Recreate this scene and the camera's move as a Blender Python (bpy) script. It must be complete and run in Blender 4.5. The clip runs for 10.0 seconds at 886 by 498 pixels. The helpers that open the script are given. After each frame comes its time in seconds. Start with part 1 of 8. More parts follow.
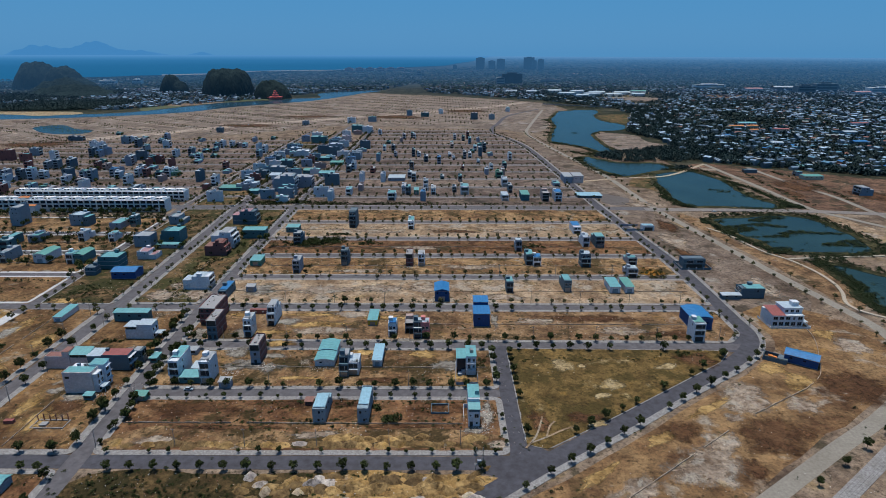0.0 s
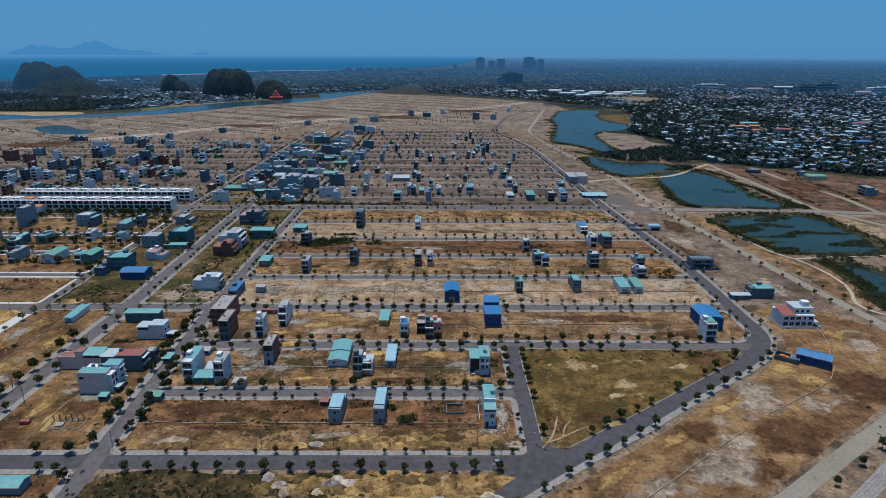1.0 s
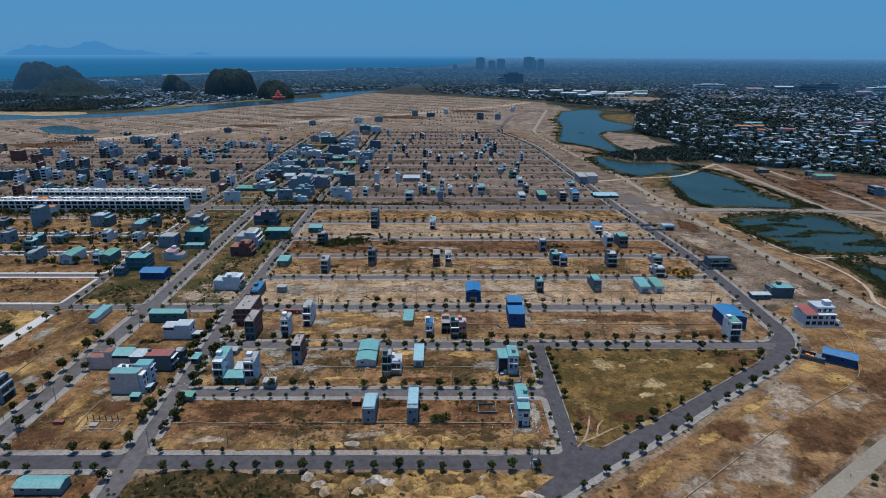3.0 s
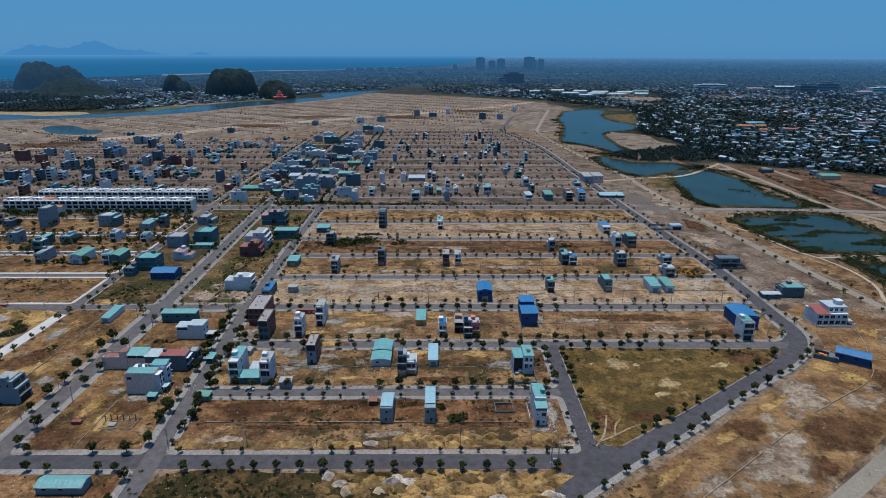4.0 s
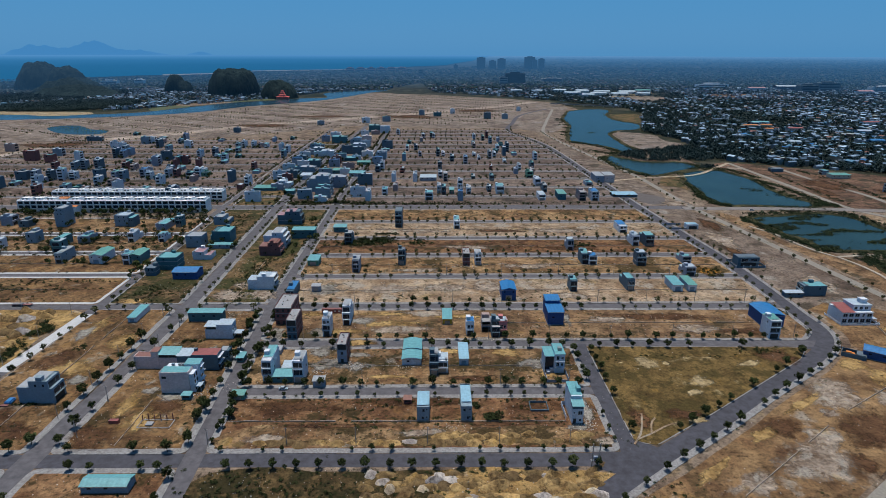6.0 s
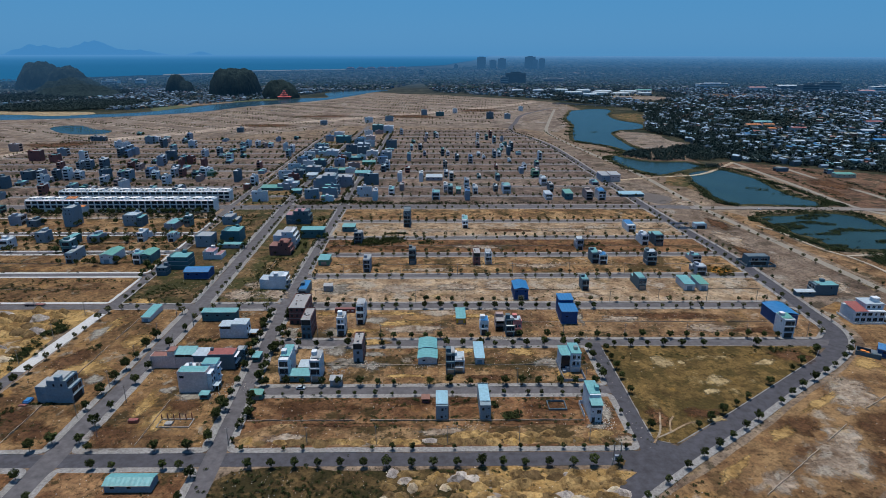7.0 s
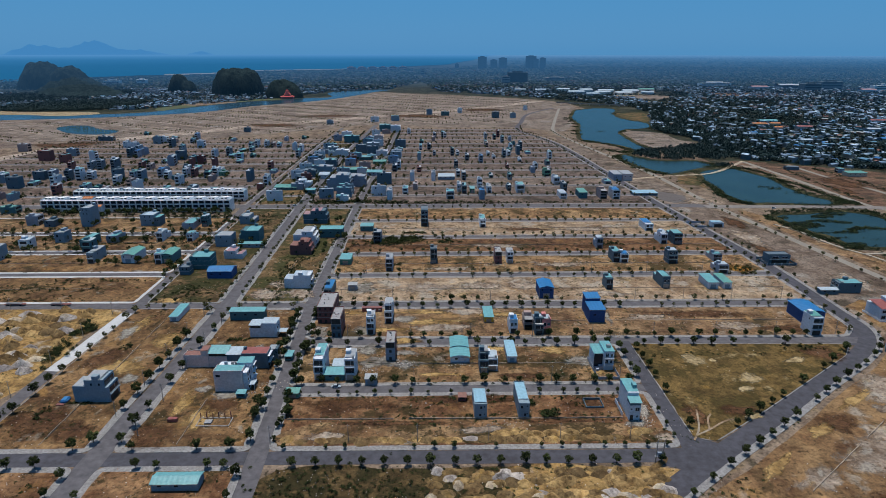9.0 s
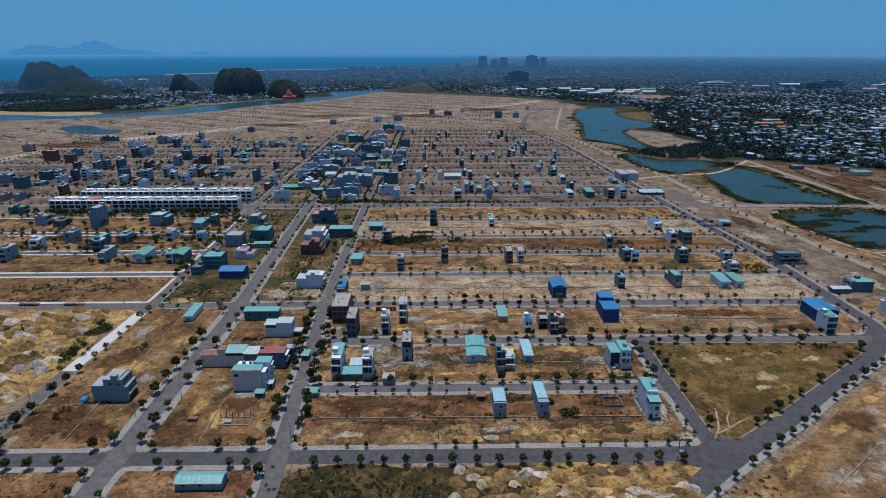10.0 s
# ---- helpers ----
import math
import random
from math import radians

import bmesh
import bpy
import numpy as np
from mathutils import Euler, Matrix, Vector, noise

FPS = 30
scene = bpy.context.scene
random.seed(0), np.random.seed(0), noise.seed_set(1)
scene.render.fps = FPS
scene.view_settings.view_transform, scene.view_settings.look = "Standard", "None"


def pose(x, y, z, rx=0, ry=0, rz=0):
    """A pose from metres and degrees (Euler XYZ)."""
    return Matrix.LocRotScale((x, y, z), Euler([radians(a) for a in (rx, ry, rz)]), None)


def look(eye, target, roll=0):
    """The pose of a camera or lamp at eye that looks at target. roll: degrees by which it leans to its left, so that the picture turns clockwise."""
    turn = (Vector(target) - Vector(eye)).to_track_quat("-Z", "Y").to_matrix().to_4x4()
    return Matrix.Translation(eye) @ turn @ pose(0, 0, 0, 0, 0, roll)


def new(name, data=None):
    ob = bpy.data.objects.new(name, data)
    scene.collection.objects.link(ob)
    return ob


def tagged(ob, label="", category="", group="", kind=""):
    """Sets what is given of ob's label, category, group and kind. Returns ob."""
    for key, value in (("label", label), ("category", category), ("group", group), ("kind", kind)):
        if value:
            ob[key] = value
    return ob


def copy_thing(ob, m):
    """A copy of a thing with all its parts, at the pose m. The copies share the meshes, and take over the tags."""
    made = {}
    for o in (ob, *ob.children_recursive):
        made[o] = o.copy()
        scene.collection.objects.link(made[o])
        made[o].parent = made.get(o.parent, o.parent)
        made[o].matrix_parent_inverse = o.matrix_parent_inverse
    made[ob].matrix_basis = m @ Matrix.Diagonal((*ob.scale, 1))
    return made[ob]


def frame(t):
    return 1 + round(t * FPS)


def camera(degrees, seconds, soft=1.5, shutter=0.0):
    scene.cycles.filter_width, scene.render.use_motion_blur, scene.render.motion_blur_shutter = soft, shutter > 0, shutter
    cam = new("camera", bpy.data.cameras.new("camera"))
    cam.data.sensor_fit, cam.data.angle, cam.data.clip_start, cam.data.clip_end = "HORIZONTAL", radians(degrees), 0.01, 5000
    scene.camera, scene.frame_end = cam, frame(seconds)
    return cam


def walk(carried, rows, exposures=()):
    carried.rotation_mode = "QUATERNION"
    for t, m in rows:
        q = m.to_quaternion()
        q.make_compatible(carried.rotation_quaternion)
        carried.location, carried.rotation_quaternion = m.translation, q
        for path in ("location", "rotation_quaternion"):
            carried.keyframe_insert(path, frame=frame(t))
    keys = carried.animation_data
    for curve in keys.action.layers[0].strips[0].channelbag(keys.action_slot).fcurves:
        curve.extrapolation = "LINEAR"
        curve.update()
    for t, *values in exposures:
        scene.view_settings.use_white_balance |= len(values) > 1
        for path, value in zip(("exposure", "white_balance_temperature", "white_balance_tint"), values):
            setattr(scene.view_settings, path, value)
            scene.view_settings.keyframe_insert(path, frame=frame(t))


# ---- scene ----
# ---------------------------------------------------------------- camera
cam = camera(73.76, 10.0, soft=0.6)
PATH = [
    (0, pose(0.000, 0.000, 150.000, 71.620, -0.120, 0.000)),
    (0.5, pose(-3.521, -0.158, 150.160, 71.619, -0.124, -0.055)),
    (1, pose(-7.116, -0.323, 150.293, 71.617, -0.126, -0.108)),
    (1.5, pose(-10.781, -0.494, 150.402, 71.615, -0.129, -0.161)),
    (2, pose(-14.512, -0.669, 150.488, 71.613, -0.130, -0.213)),
    (2.5, pose(-18.307, -0.847, 150.553, 71.610, -0.130, -0.264)),
    (4, pose(-30.033, -1.389, 150.635, 71.598, -0.123, -0.411)),
    (4.5, pose(-34.044, -1.568, 150.630, 71.593, -0.118, -0.458)),
    (5, pose(-38.100, -1.744, 150.612, 71.587, -0.112, -0.504)),
    (5.5, pose(-42.197, -1.916, 150.583, 71.581, -0.104, -0.550)),
    (7, pose(-54.704, -2.395, 150.439, 71.558, -0.071, -0.680)),
    (7.5, pose(-58.932, -2.538, 150.378, 71.550, -0.056, -0.722)),
    (8, pose(-63.183, -2.671, 150.314, 71.541, -0.039, -0.763)),
    (8.5, pose(-67.455, -2.792, 150.247, 71.531, -0.021, -0.803)),
    (9, pose(-71.743, -2.900, 150.180, 71.520, -0.000, -0.842)),
    (9.5, pose(-76.044, -2.995, 150.114, 71.509, 0.023, -0.880)),
    (10, pose(-80.354, -3.074, 150.051, 71.497, 0.048, -0.917)),
]
walk(cam, PATH)

# ---------------------------------------------------------------- world, sun, exposure
SUN_ELEVATION, SUN_AZIMUTH = radians(81), radians(340)   # azimuth from +y towards +x
world = bpy.data.worlds.new("sky")
scene.world = world
world.use_nodes = True
wn, wl = world.node_tree.nodes, world.node_tree.links
wn.clear()
sky = wn.new("ShaderNodeTexSky")
sky.sky_type, sky.sun_disc = "NISHITA", False
sky.sun_elevation, sky.sun_rotation = SUN_ELEVATION, SUN_AZIMUTH
sky.air_density, sky.dust_density, sky.ozone_density, sky.altitude = 1.0, 0.6, 3.0, 150
haze = wn.new("ShaderNodeMix")   # an even blue summer haze over the clear sky
haze.data_type = "RGBA"
haze.inputs["Factor"].default_value = 0.88
rise = wn.new("ShaderNodeSeparateXYZ")   # the haze lies low: deeper and duller blue overhead
wl.new(wn.new("ShaderNodeTexCoord").outputs["Generated"], rise.inputs["Vector"])
layers = wn.new("ShaderNodeValToRGB")
layers.color_ramp.interpolation = "EASE"
layers.color_ramp.elements[0].position, layers.color_ramp.elements[0].color = 0.10, (0.66, 3.5, 7.4, 1)
layers.color_ramp.elements[1].position, layers.color_ramp.elements[1].color = 0.62, (0.42, 1.50, 3.3, 1)
wl.new(rise.outputs["Z"], layers.inputs["Fac"])
wl.new(layers.outputs["Color"], haze.inputs["B"])
wb = wn.new("ShaderNodeBackground")
wb.inputs["Strength"].default_value = 0.086
wo = wn.new("ShaderNodeOutputWorld")
wl.new(sky.outputs["Color"], haze.inputs["A"])
wl.new(haze.outputs["Result"], wb.inputs["Color"])
wl.new(wb.outputs["Background"], wo.inputs["Surface"])
sun = new("sun", bpy.data.lights.new("sun", "SUN"))
sun.data.energy, sun.data.angle, sun.data.color = 5.0, radians(0.55), (0.95, 0.87, 0.785)
away = Vector((math.sin(SUN_AZIMUTH) * math.cos(SUN_ELEVATION), math.cos(SUN_AZIMUTH) * math.cos(SUN_ELEVATION), math.sin(SUN_ELEVATION)))
sun.matrix_basis = look(away * 900, (0, 0, 0))
scene.view_settings.exposure = -0.2

# ---------------------------------------------------------------- materials


def nodes_of(name):
    m = bpy.data.materials.new(name)
    m.use_nodes = True
    return m, m.node_tree.nodes, m.node_tree.links, m.node_tree.nodes["Principled BSDF"]


def noise_node(n, l, pos, scale, detail=4.0, rough=0.6, warp=0.0):
    t = n.new("ShaderNodeTexNoise")
    t.inputs["Scale"].default_value, t.inputs["Detail"].default_value, t.inputs["Roughness"].default_value = scale, detail, rough
    t.inputs["Distortion"].default_value = warp
    l.new(pos, t.inputs["Vector"])
    return t.outputs["Fac"]


def ramp_node(n, l, fac, stops):
    r = n.new("ShaderNodeValToRGB")
    el = r.color_ramp.elements
    while len(el) < len(stops):
        el.new(0.5)
    for e, (p, c) in zip(el, stops):
        e.position, e.color = p, (*c, 1) if len(c) == 3 else c
    l.new(fac, r.inputs["Fac"])
    return r.outputs["Color"]


def mixed(n, l, fac, a, b, how="MIX"):
    m = n.new("ShaderNodeMix")
    m.data_type, m.blend_type = "RGBA", how
    for key, v in (("Factor", fac), ("A", a), ("B", b)):
        if isinstance(v, (int, float)):
            m.inputs[key].default_value = v
        elif isinstance(v, tuple):
            m.inputs[key].default_value = (*v, 1)
        else:
            l.new(v, m.inputs[key])
    return m.outputs["Result"]


def surface(name, base, rough=0.8, metal=0.0, big=0.15, fine=2.0, vary=0.25, stain=(0.5, 0.45, 0.4), bump=0.0, island=0.0, each=0.0, spec=0.5):
    """Paint, concrete, metal or leaf: two scales of unevenness in the world's metres, with a hint of difference from piece to piece."""
    m, n, l, b = nodes_of(name)
    geo = n.new("ShaderNodeNewGeometry")
    pos = geo.outputs["Position"]
    f1 = noise_node(n, l, pos, big, 5)
    f2 = noise_node(n, l, pos, fine, 3)
    dirty = tuple(c * s for c, s in zip(base, stain))
    mask = ramp_node(n, l, f1, [(0.45, (0, 0, 0)), (0.75, (1, 1, 1))])
    scaled = n.new("ShaderNodeMath")
    scaled.operation = "MULTIPLY"
    scaled.inputs[1].default_value = vary
    l.new(mask, scaled.inputs[0])
    col = mixed(n, l, scaled.outputs[0], base, dirty)
    grain = ramp_node(n, l, f2, [(0.3, (1 - vary * 0.8,) * 3), (0.7, (1 + vary * 0.2,) * 3)])
    col = mixed(n, l, 1.0, col, grain, "MULTIPLY")
    if island:
        g = ramp_node(n, l, geo.outputs["Random Per Island"], [(0, (1 - island,) * 3), (1, (1 + island * 0.5,) * 3)])
        col = mixed(n, l, 1.0, col, g, "MULTIPLY")
    if each:
        oi = n.new("ShaderNodeObjectInfo")
        g = ramp_node(n, l, oi.outputs["Random"], [(0, (1 - each,) * 3), (1, (1 + each * 0.5,) * 3)])
        col = mixed(n, l, 1.0, col, g, "MULTIPLY")
    l.new(col, b.inputs["Base Color"])
    b.inputs["Roughness"].default_value, b.inputs["Metallic"].default_value = rough, metal
    b.inputs["Specular IOR Level"].default_value = spec
    if bump:
        bn = n.new("ShaderNodeBump")
        bn.inputs["Strength"].default_value, bn.inputs["Distance"].default_value = bump, 0.1
        l.new(f2, bn.inputs["Height"])
        l.new(bn.outputs["Normal"], b.inputs["Normal"])
    return m


def earth(name, pale, mid, dark, grass, grass_at=0.58, scale=0.012, rough=0.95, each=0.0, clay=(0.46, 0.42, 0.38), clay_at=0.66, ochre=None, ochre_at=0.60):
    """Bare dry ground: pale and brown soil in blotches, patches of dry grass, ochre sand and washed-out clay, small tufts and stones."""
    m, n, l, b = nodes_of(name)
    geo = n.new("ShaderNodeNewGeometry")
    pos = geo.outputs["Position"]
    moved = n.new("ShaderNodeMapping")
    moved.inputs["Location"].default_value = (sum(map(ord, name)) * 1.7 % 400, sum(map(ord, name)) * 3.1 % 700, 0)
    l.new(pos, moved.inputs["Vector"])
    own = moved.outputs["Vector"]
    f_big = noise_node(n, l, own, scale * 1.5, 9, 0.62, 0.25)
    f_mid = noise_node(n, l, own, scale * 6, 8, 0.66, 0.3)
    f_fine = noise_node(n, l, pos, 0.55, 6, 0.8)
    f_grass = noise_node(n, l, own, scale * 2.3, 10, 0.72, 0.2)
    f_clay = noise_node(n, l, own, scale * 2.6 + 0.004, 9, 0.60, 0.3)
    f_ochre = noise_node(n, l, moved.outputs["Vector"], scale * 2.0 + 0.012, 8, 0.58, 0.3)
    f_tuft = noise_node(n, l, pos, 0.30, 5, 0.7)
    col = ramp_node(n, l, f_big, [(0.39, dark), (0.48, mid), (0.60, pale)])
    col = mixed(n, l, 0.45, col, ramp_node(n, l, f_mid, [(0.38, dark), (0.48, mid), (0.59, pale)]))
    sandy = ramp_node(n, l, f_ochre, [(ochre_at, (0, 0, 0)), (ochre_at + 0.06, (0.75, 0.75, 0.75))])
    col = mixed(n, l, sandy, col, ochre or (pale[0] * 0.92, pale[1] * 0.84, pale[2] * 0.62))
    drift = ramp_node(n, l, noise_node(n, l, own, 0.075, 9, 0.74, 0.2), [(0.36, (0.40, 0.37, 0.36)), (0.48, (0.97, 0.96, 0.96)), (0.62, (1.50, 1.48, 1.44))])
    col = mixed(n, l, 0.72, col, drift, "MULTIPLY")
    washed = ramp_node(n, l, f_clay, [(clay_at, (0, 0, 0)), (clay_at + 0.07, (0.8, 0.8, 0.8))])
    col = mixed(n, l, washed, col, clay)
    edge = ramp_node(n, l, f_grass, [(grass_at, (0, 0, 0)), (grass_at + 0.06, (0.9, 0.9, 0.9))])
    col = mixed(n, l, edge, col, grass)
    tufts = ramp_node(n, l, f_tuft, [(0.57, (0, 0, 0)), (0.65, (0.85, 0.85, 0.85))])
    col = mixed(n, l, tufts, col, tuple(c * 0.75 for c in grass))
    spots = ramp_node(n, l, f_fine, [(0.34, (0.34, 0.32, 0.29)), (0.46, (0.92, 0.92, 0.92)), (0.62, (1.42, 1.39, 1.32))])
    col = mixed(n, l, 0.9, col, spots, "MULTIPLY")
    litter = ramp_node(n, l, noise_node(n, l, pos, 1.3, 3, 0.8), [(0.70, (0, 0, 0)), (0.76, (0.55, 0.55, 0.55))])
    col = mixed(n, l, litter, col, tuple(0.25 + 0.55 * c for c in pale))
    if each:
        oi = n.new("ShaderNodeObjectInfo")
        g = ramp_node(n, l, oi.outputs["Random"], [(0, (1 - each, 1 - each, 1 - each * 0.9)), (1, (1 + each * 0.3, 1 + each * 0.28, 1 + each * 0.25))])
        col = mixed(n, l, 1.0, col, g, "MULTIPLY")
    col = mixed(n, l, 1.0, col, (0.475, 0.505, 0.495), "MULTIPLY")
    l.new(col, b.inputs["Base Color"])
    b.inputs["Roughness"].default_value = rough
    b.inputs["Specular IOR Level"].default_value = 0.15
    bn = n.new("ShaderNodeBump")
    bn.inputs["Strength"].default_value, bn.inputs["Distance"].default_value = 0.7, 0.4
    l.new(f_fine, bn.inputs["Height"])
    l.new(bn.outputs["Normal"], b.inputs["Normal"])
    return m


def water_material(name, colour, rough=0.08, wave=0.25, index=1.25):
    m, n, l, b = nodes_of(name)
    geo = n.new("ShaderNodeNewGeometry")
    f = noise_node(n, l, geo.outputs["Position"], 0.02, 5)
    col = ramp_node(n, l, f, [(0.35, tuple(c * 0.8 for c in colour)), (0.65, tuple(c * 1.2 for c in colour))])
    l.new(col, b.inputs["Base Color"])
    b.inputs["Roughness"].default_value, b.inputs["IOR"].default_value = rough, index
    bn = n.new("ShaderNodeBump")
    bn.inputs["Strength"].default_value, bn.inputs["Distance"].default_value = wave, 0.3
    l.new(noise_node(n, l, geo.outputs["Position"], 0.5, 4), bn.inputs["Height"])
    l.new(bn.outputs["Normal"], b.inputs["Normal"])
    return m


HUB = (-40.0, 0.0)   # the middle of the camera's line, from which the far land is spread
# blue emission standing in for haze, by distance in metres
HAZE_GLOW = [(1950, (0, 0, 0)), (2650, (0.004, 0.014, 0.030)), (3200, (0.017, 0.055, 0.115)), (4060, (0.029, 0.102, 0.22)), (4330, (0.042, 0.145, 0.305)), (4480, (0.062, 0.195, 0.40)), (4592, (0.10, 0.285, 0.56))]


def paint_haze(m, clear=0.12, steps=HAZE_GLOW):
    """The far backdrop, past 2 km, with haze painted in: base colours dim and blue emission grows towards the horizon.
    """
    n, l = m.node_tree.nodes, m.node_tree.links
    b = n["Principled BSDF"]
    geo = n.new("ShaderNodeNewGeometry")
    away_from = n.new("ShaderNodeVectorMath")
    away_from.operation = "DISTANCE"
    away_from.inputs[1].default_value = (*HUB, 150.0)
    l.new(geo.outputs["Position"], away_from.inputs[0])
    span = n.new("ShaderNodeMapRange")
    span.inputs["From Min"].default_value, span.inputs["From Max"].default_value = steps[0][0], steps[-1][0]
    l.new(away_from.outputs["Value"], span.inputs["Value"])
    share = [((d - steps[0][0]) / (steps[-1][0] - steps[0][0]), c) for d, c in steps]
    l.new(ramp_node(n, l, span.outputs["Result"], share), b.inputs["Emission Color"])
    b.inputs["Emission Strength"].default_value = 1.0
    # base colour dimmed with distance, the way haze would hide it
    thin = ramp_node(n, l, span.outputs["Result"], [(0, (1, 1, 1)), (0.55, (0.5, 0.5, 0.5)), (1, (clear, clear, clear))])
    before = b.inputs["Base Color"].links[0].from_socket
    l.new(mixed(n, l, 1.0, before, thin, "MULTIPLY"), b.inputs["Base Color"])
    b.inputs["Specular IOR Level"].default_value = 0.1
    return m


def many_colours(name, stops, rough=0.7, fine=0.4):
    """One colour for each separate piece of a joined mesh."""
    m, n, l, b = nodes_of(name)
    geo = n.new("ShaderNodeNewGeometry")
    r = n.new("ShaderNodeValToRGB")
    r.color_ramp.interpolation = "CONSTANT"
    el = r.color_ramp.elements
    while len(el) < len(stops):
        el.new(0.5)
    for e, (p, c) in zip(el, stops):
        e.position, e.color = p, (*c, 1)
    l.new(geo.outputs["Random Per Island"], r.inputs["Fac"])
    g = ramp_node(n, l, noise_node(n, l, geo.outputs["Position"], fine, 4), [(0.3, (0.7, 0.7, 0.7)), (0.7, (1.05, 1.05, 1.05))])
    l.new(mixed(n, l, 1.0, r.outputs["Color"], g, "MULTIPLY"), b.inputs["Base Color"])
    b.inputs["Roughness"].default_value = rough
    b.inputs["Specular IOR Level"].default_value = 0.25
    return m


PALE, MID, DARK, DRY_GRASS = (0.60, 0.395, 0.225), (0.36, 0.205, 0.108), (0.165, 0.086, 0.048), (0.095, 0.068, 0.029)
# SOIL, GRADED and LOT_FAR: grey-pink shift puts distance haze into the soil colour
SOIL = earth("dry_soil", (0.427, 0.330, 0.270), (0.285, 0.205, 0.160), (0.162, 0.110, 0.086), (0.095, 0.078, 0.052), 0.57, 0.014)
GRADED = earth("graded_pinkish_soil", (0.418, 0.345, 0.319), (0.285, 0.222, 0.197), (0.180, 0.132, 0.117), (0.114, 0.096, 0.084), 0.56, 0.009, clay=(0.532, 0.500, 0.508), clay_at=0.60)
SHORE_SOIL = earth("shore_soil", (0.385, 0.305, 0.270), (0.250, 0.187, 0.158), (0.150, 0.104, 0.086), (0.100, 0.080, 0.062), 0.55, 0.012, clay=(0.50, 0.45, 0.43), clay_at=0.60)
LOT_PALE = earth("lot_soil_pale", (0.66, 0.505, 0.38), (0.47, 0.325, 0.225), (0.26, 0.16, 0.10), (0.125, 0.093, 0.05), 0.58, 0.02, each=0.15, clay=(0.60, 0.53, 0.48), clay_at=0.55)
LOT_RED = earth("lot_soil_red", (0.47, 0.275, 0.152), (0.255, 0.124, 0.066), (0.122, 0.060, 0.036), (0.080, 0.060, 0.026), 0.54, 0.022, each=0.15)
TAN = earth("lot_soil_tan", (0.44, 0.27, 0.140), (0.255, 0.142, 0.072), (0.122, 0.066, 0.037), (0.072, 0.054, 0.025), 0.55, 0.026, each=0.12, clay_at=0.60)
ROW_SOIL = earth("row_soil", (0.50, 0.325, 0.195), (0.30, 0.178, 0.104), (0.148, 0.082, 0.050), (0.090, 0.066, 0.034), 0.54, 0.022, clay=(0.56, 0.46, 0.39), clay_at=0.60)
LOT_FAR = earth("lot_soil_pinkish", (0.380, 0.295, 0.265), (0.237, 0.168, 0.146), (0.128, 0.090, 0.081), (0.081, 0.076, 0.060), 0.53, 0.016, each=0.3)
LOT = earth("lot_soil", PALE, MID, DARK, DRY_GRASS, 0.505, 0.022, each=0.30, clay_at=0.61)
MEADOW = earth("dry_meadow", (0.30, 0.195, 0.078), (0.195, 0.128, 0.050), (0.118, 0.078, 0.031), (0.108, 0.080, 0.029), 0.50, 0.03, clay=(0.60, 0.46, 0.27), clay_at=0.60)
GREENER = earth("lot_soil_grassy", (0.34, 0.222, 0.125), (0.20, 0.126, 0.067), (0.115, 0.078, 0.041), (0.066, 0.074, 0.027), 0.475, 0.022, each=0.3)
SCRUB = earth("scrub", (0.21, 0.14, 0.068), (0.118, 0.078, 0.037), (0.064, 0.046, 0.022), (0.046, 0.041, 0.018), 0.48, 0.04)
BANK = earth("reedy_bank", (0.17, 0.14, 0.075), (0.095, 0.085, 0.042), (0.055, 0.055, 0.027), (0.040, 0.046, 0.021), 0.46, 0.05)
SAND = earth("pale_sand", (0.62, 0.52, 0.38), (0.48, 0.36, 0.23), (0.36, 0.25, 0.14), (0.2, 0.16, 0.08), 0.72, 0.03)
BARE = earth("bare_brown_ground", (0.45, 0.285, 0.155), (0.275, 0.158, 0.084), (0.140, 0.072, 0.042), (0.14, 0.088, 0.046), 0.62, 0.016, clay=(0.52, 0.45, 0.40), clay_at=0.56)
OCHRE = earth("ochre_fill", (0.66, 0.44, 0.20), (0.46, 0.285, 0.12), (0.25, 0.145, 0.066), (0.10, 0.078, 0.033), 0.60, 0.03, clay=(0.62, 0.53, 0.47), clay_at=0.58)
# wooded land; its far part is dimmed and glows blue as haze
FAR_LAND = paint_haze(earth("wooded_town_land", (0.14, 0.125, 0.10), (0.055, 0.062, 0.042), (0.03, 0.04, 0.028), (0.025, 0.038, 0.026), 0.5, 0.006))
WORN_ASPHALT = surface("pale_asphalt", (0.098, 0.098, 0.114), 0.9, big=0.03, fine=0.3, vary=0.5, stain=(0.6, 0.6, 0.6), bump=0.1)
ASPHALT = surface("asphalt", (0.058, 0.061, 0.080), 0.9, big=0.030, fine=0.30, vary=0.55, stain=(0.55, 0.54, 0.55), bump=0.1)
OLD_CONCRETE = surface("grey_concrete_road", (0.225, 0.215, 0.19), 0.9, big=0.05, fine=0.8, vary=0.35)
DIRT_ROAD = earth("dirt_road", (0.76, 0.63, 0.52), (0.64, 0.51, 0.41), (0.47, 0.36, 0.28), (0.30, 0.23, 0.17), 0.70, 0.03)
HAUL_SOIL = earth("haul_road_soil", (0.703, 0.590, 0.540), (0.560, 0.455, 0.405), (0.380, 0.290, 0.248), (0.218, 0.170, 0.140), 0.62, 0.02)
PAVING = surface("concrete_paving", (0.245, 0.25, 0.26), 0.85, big=0.12, fine=1.1, vary=0.55, stain=(0.6, 0.55, 0.48))
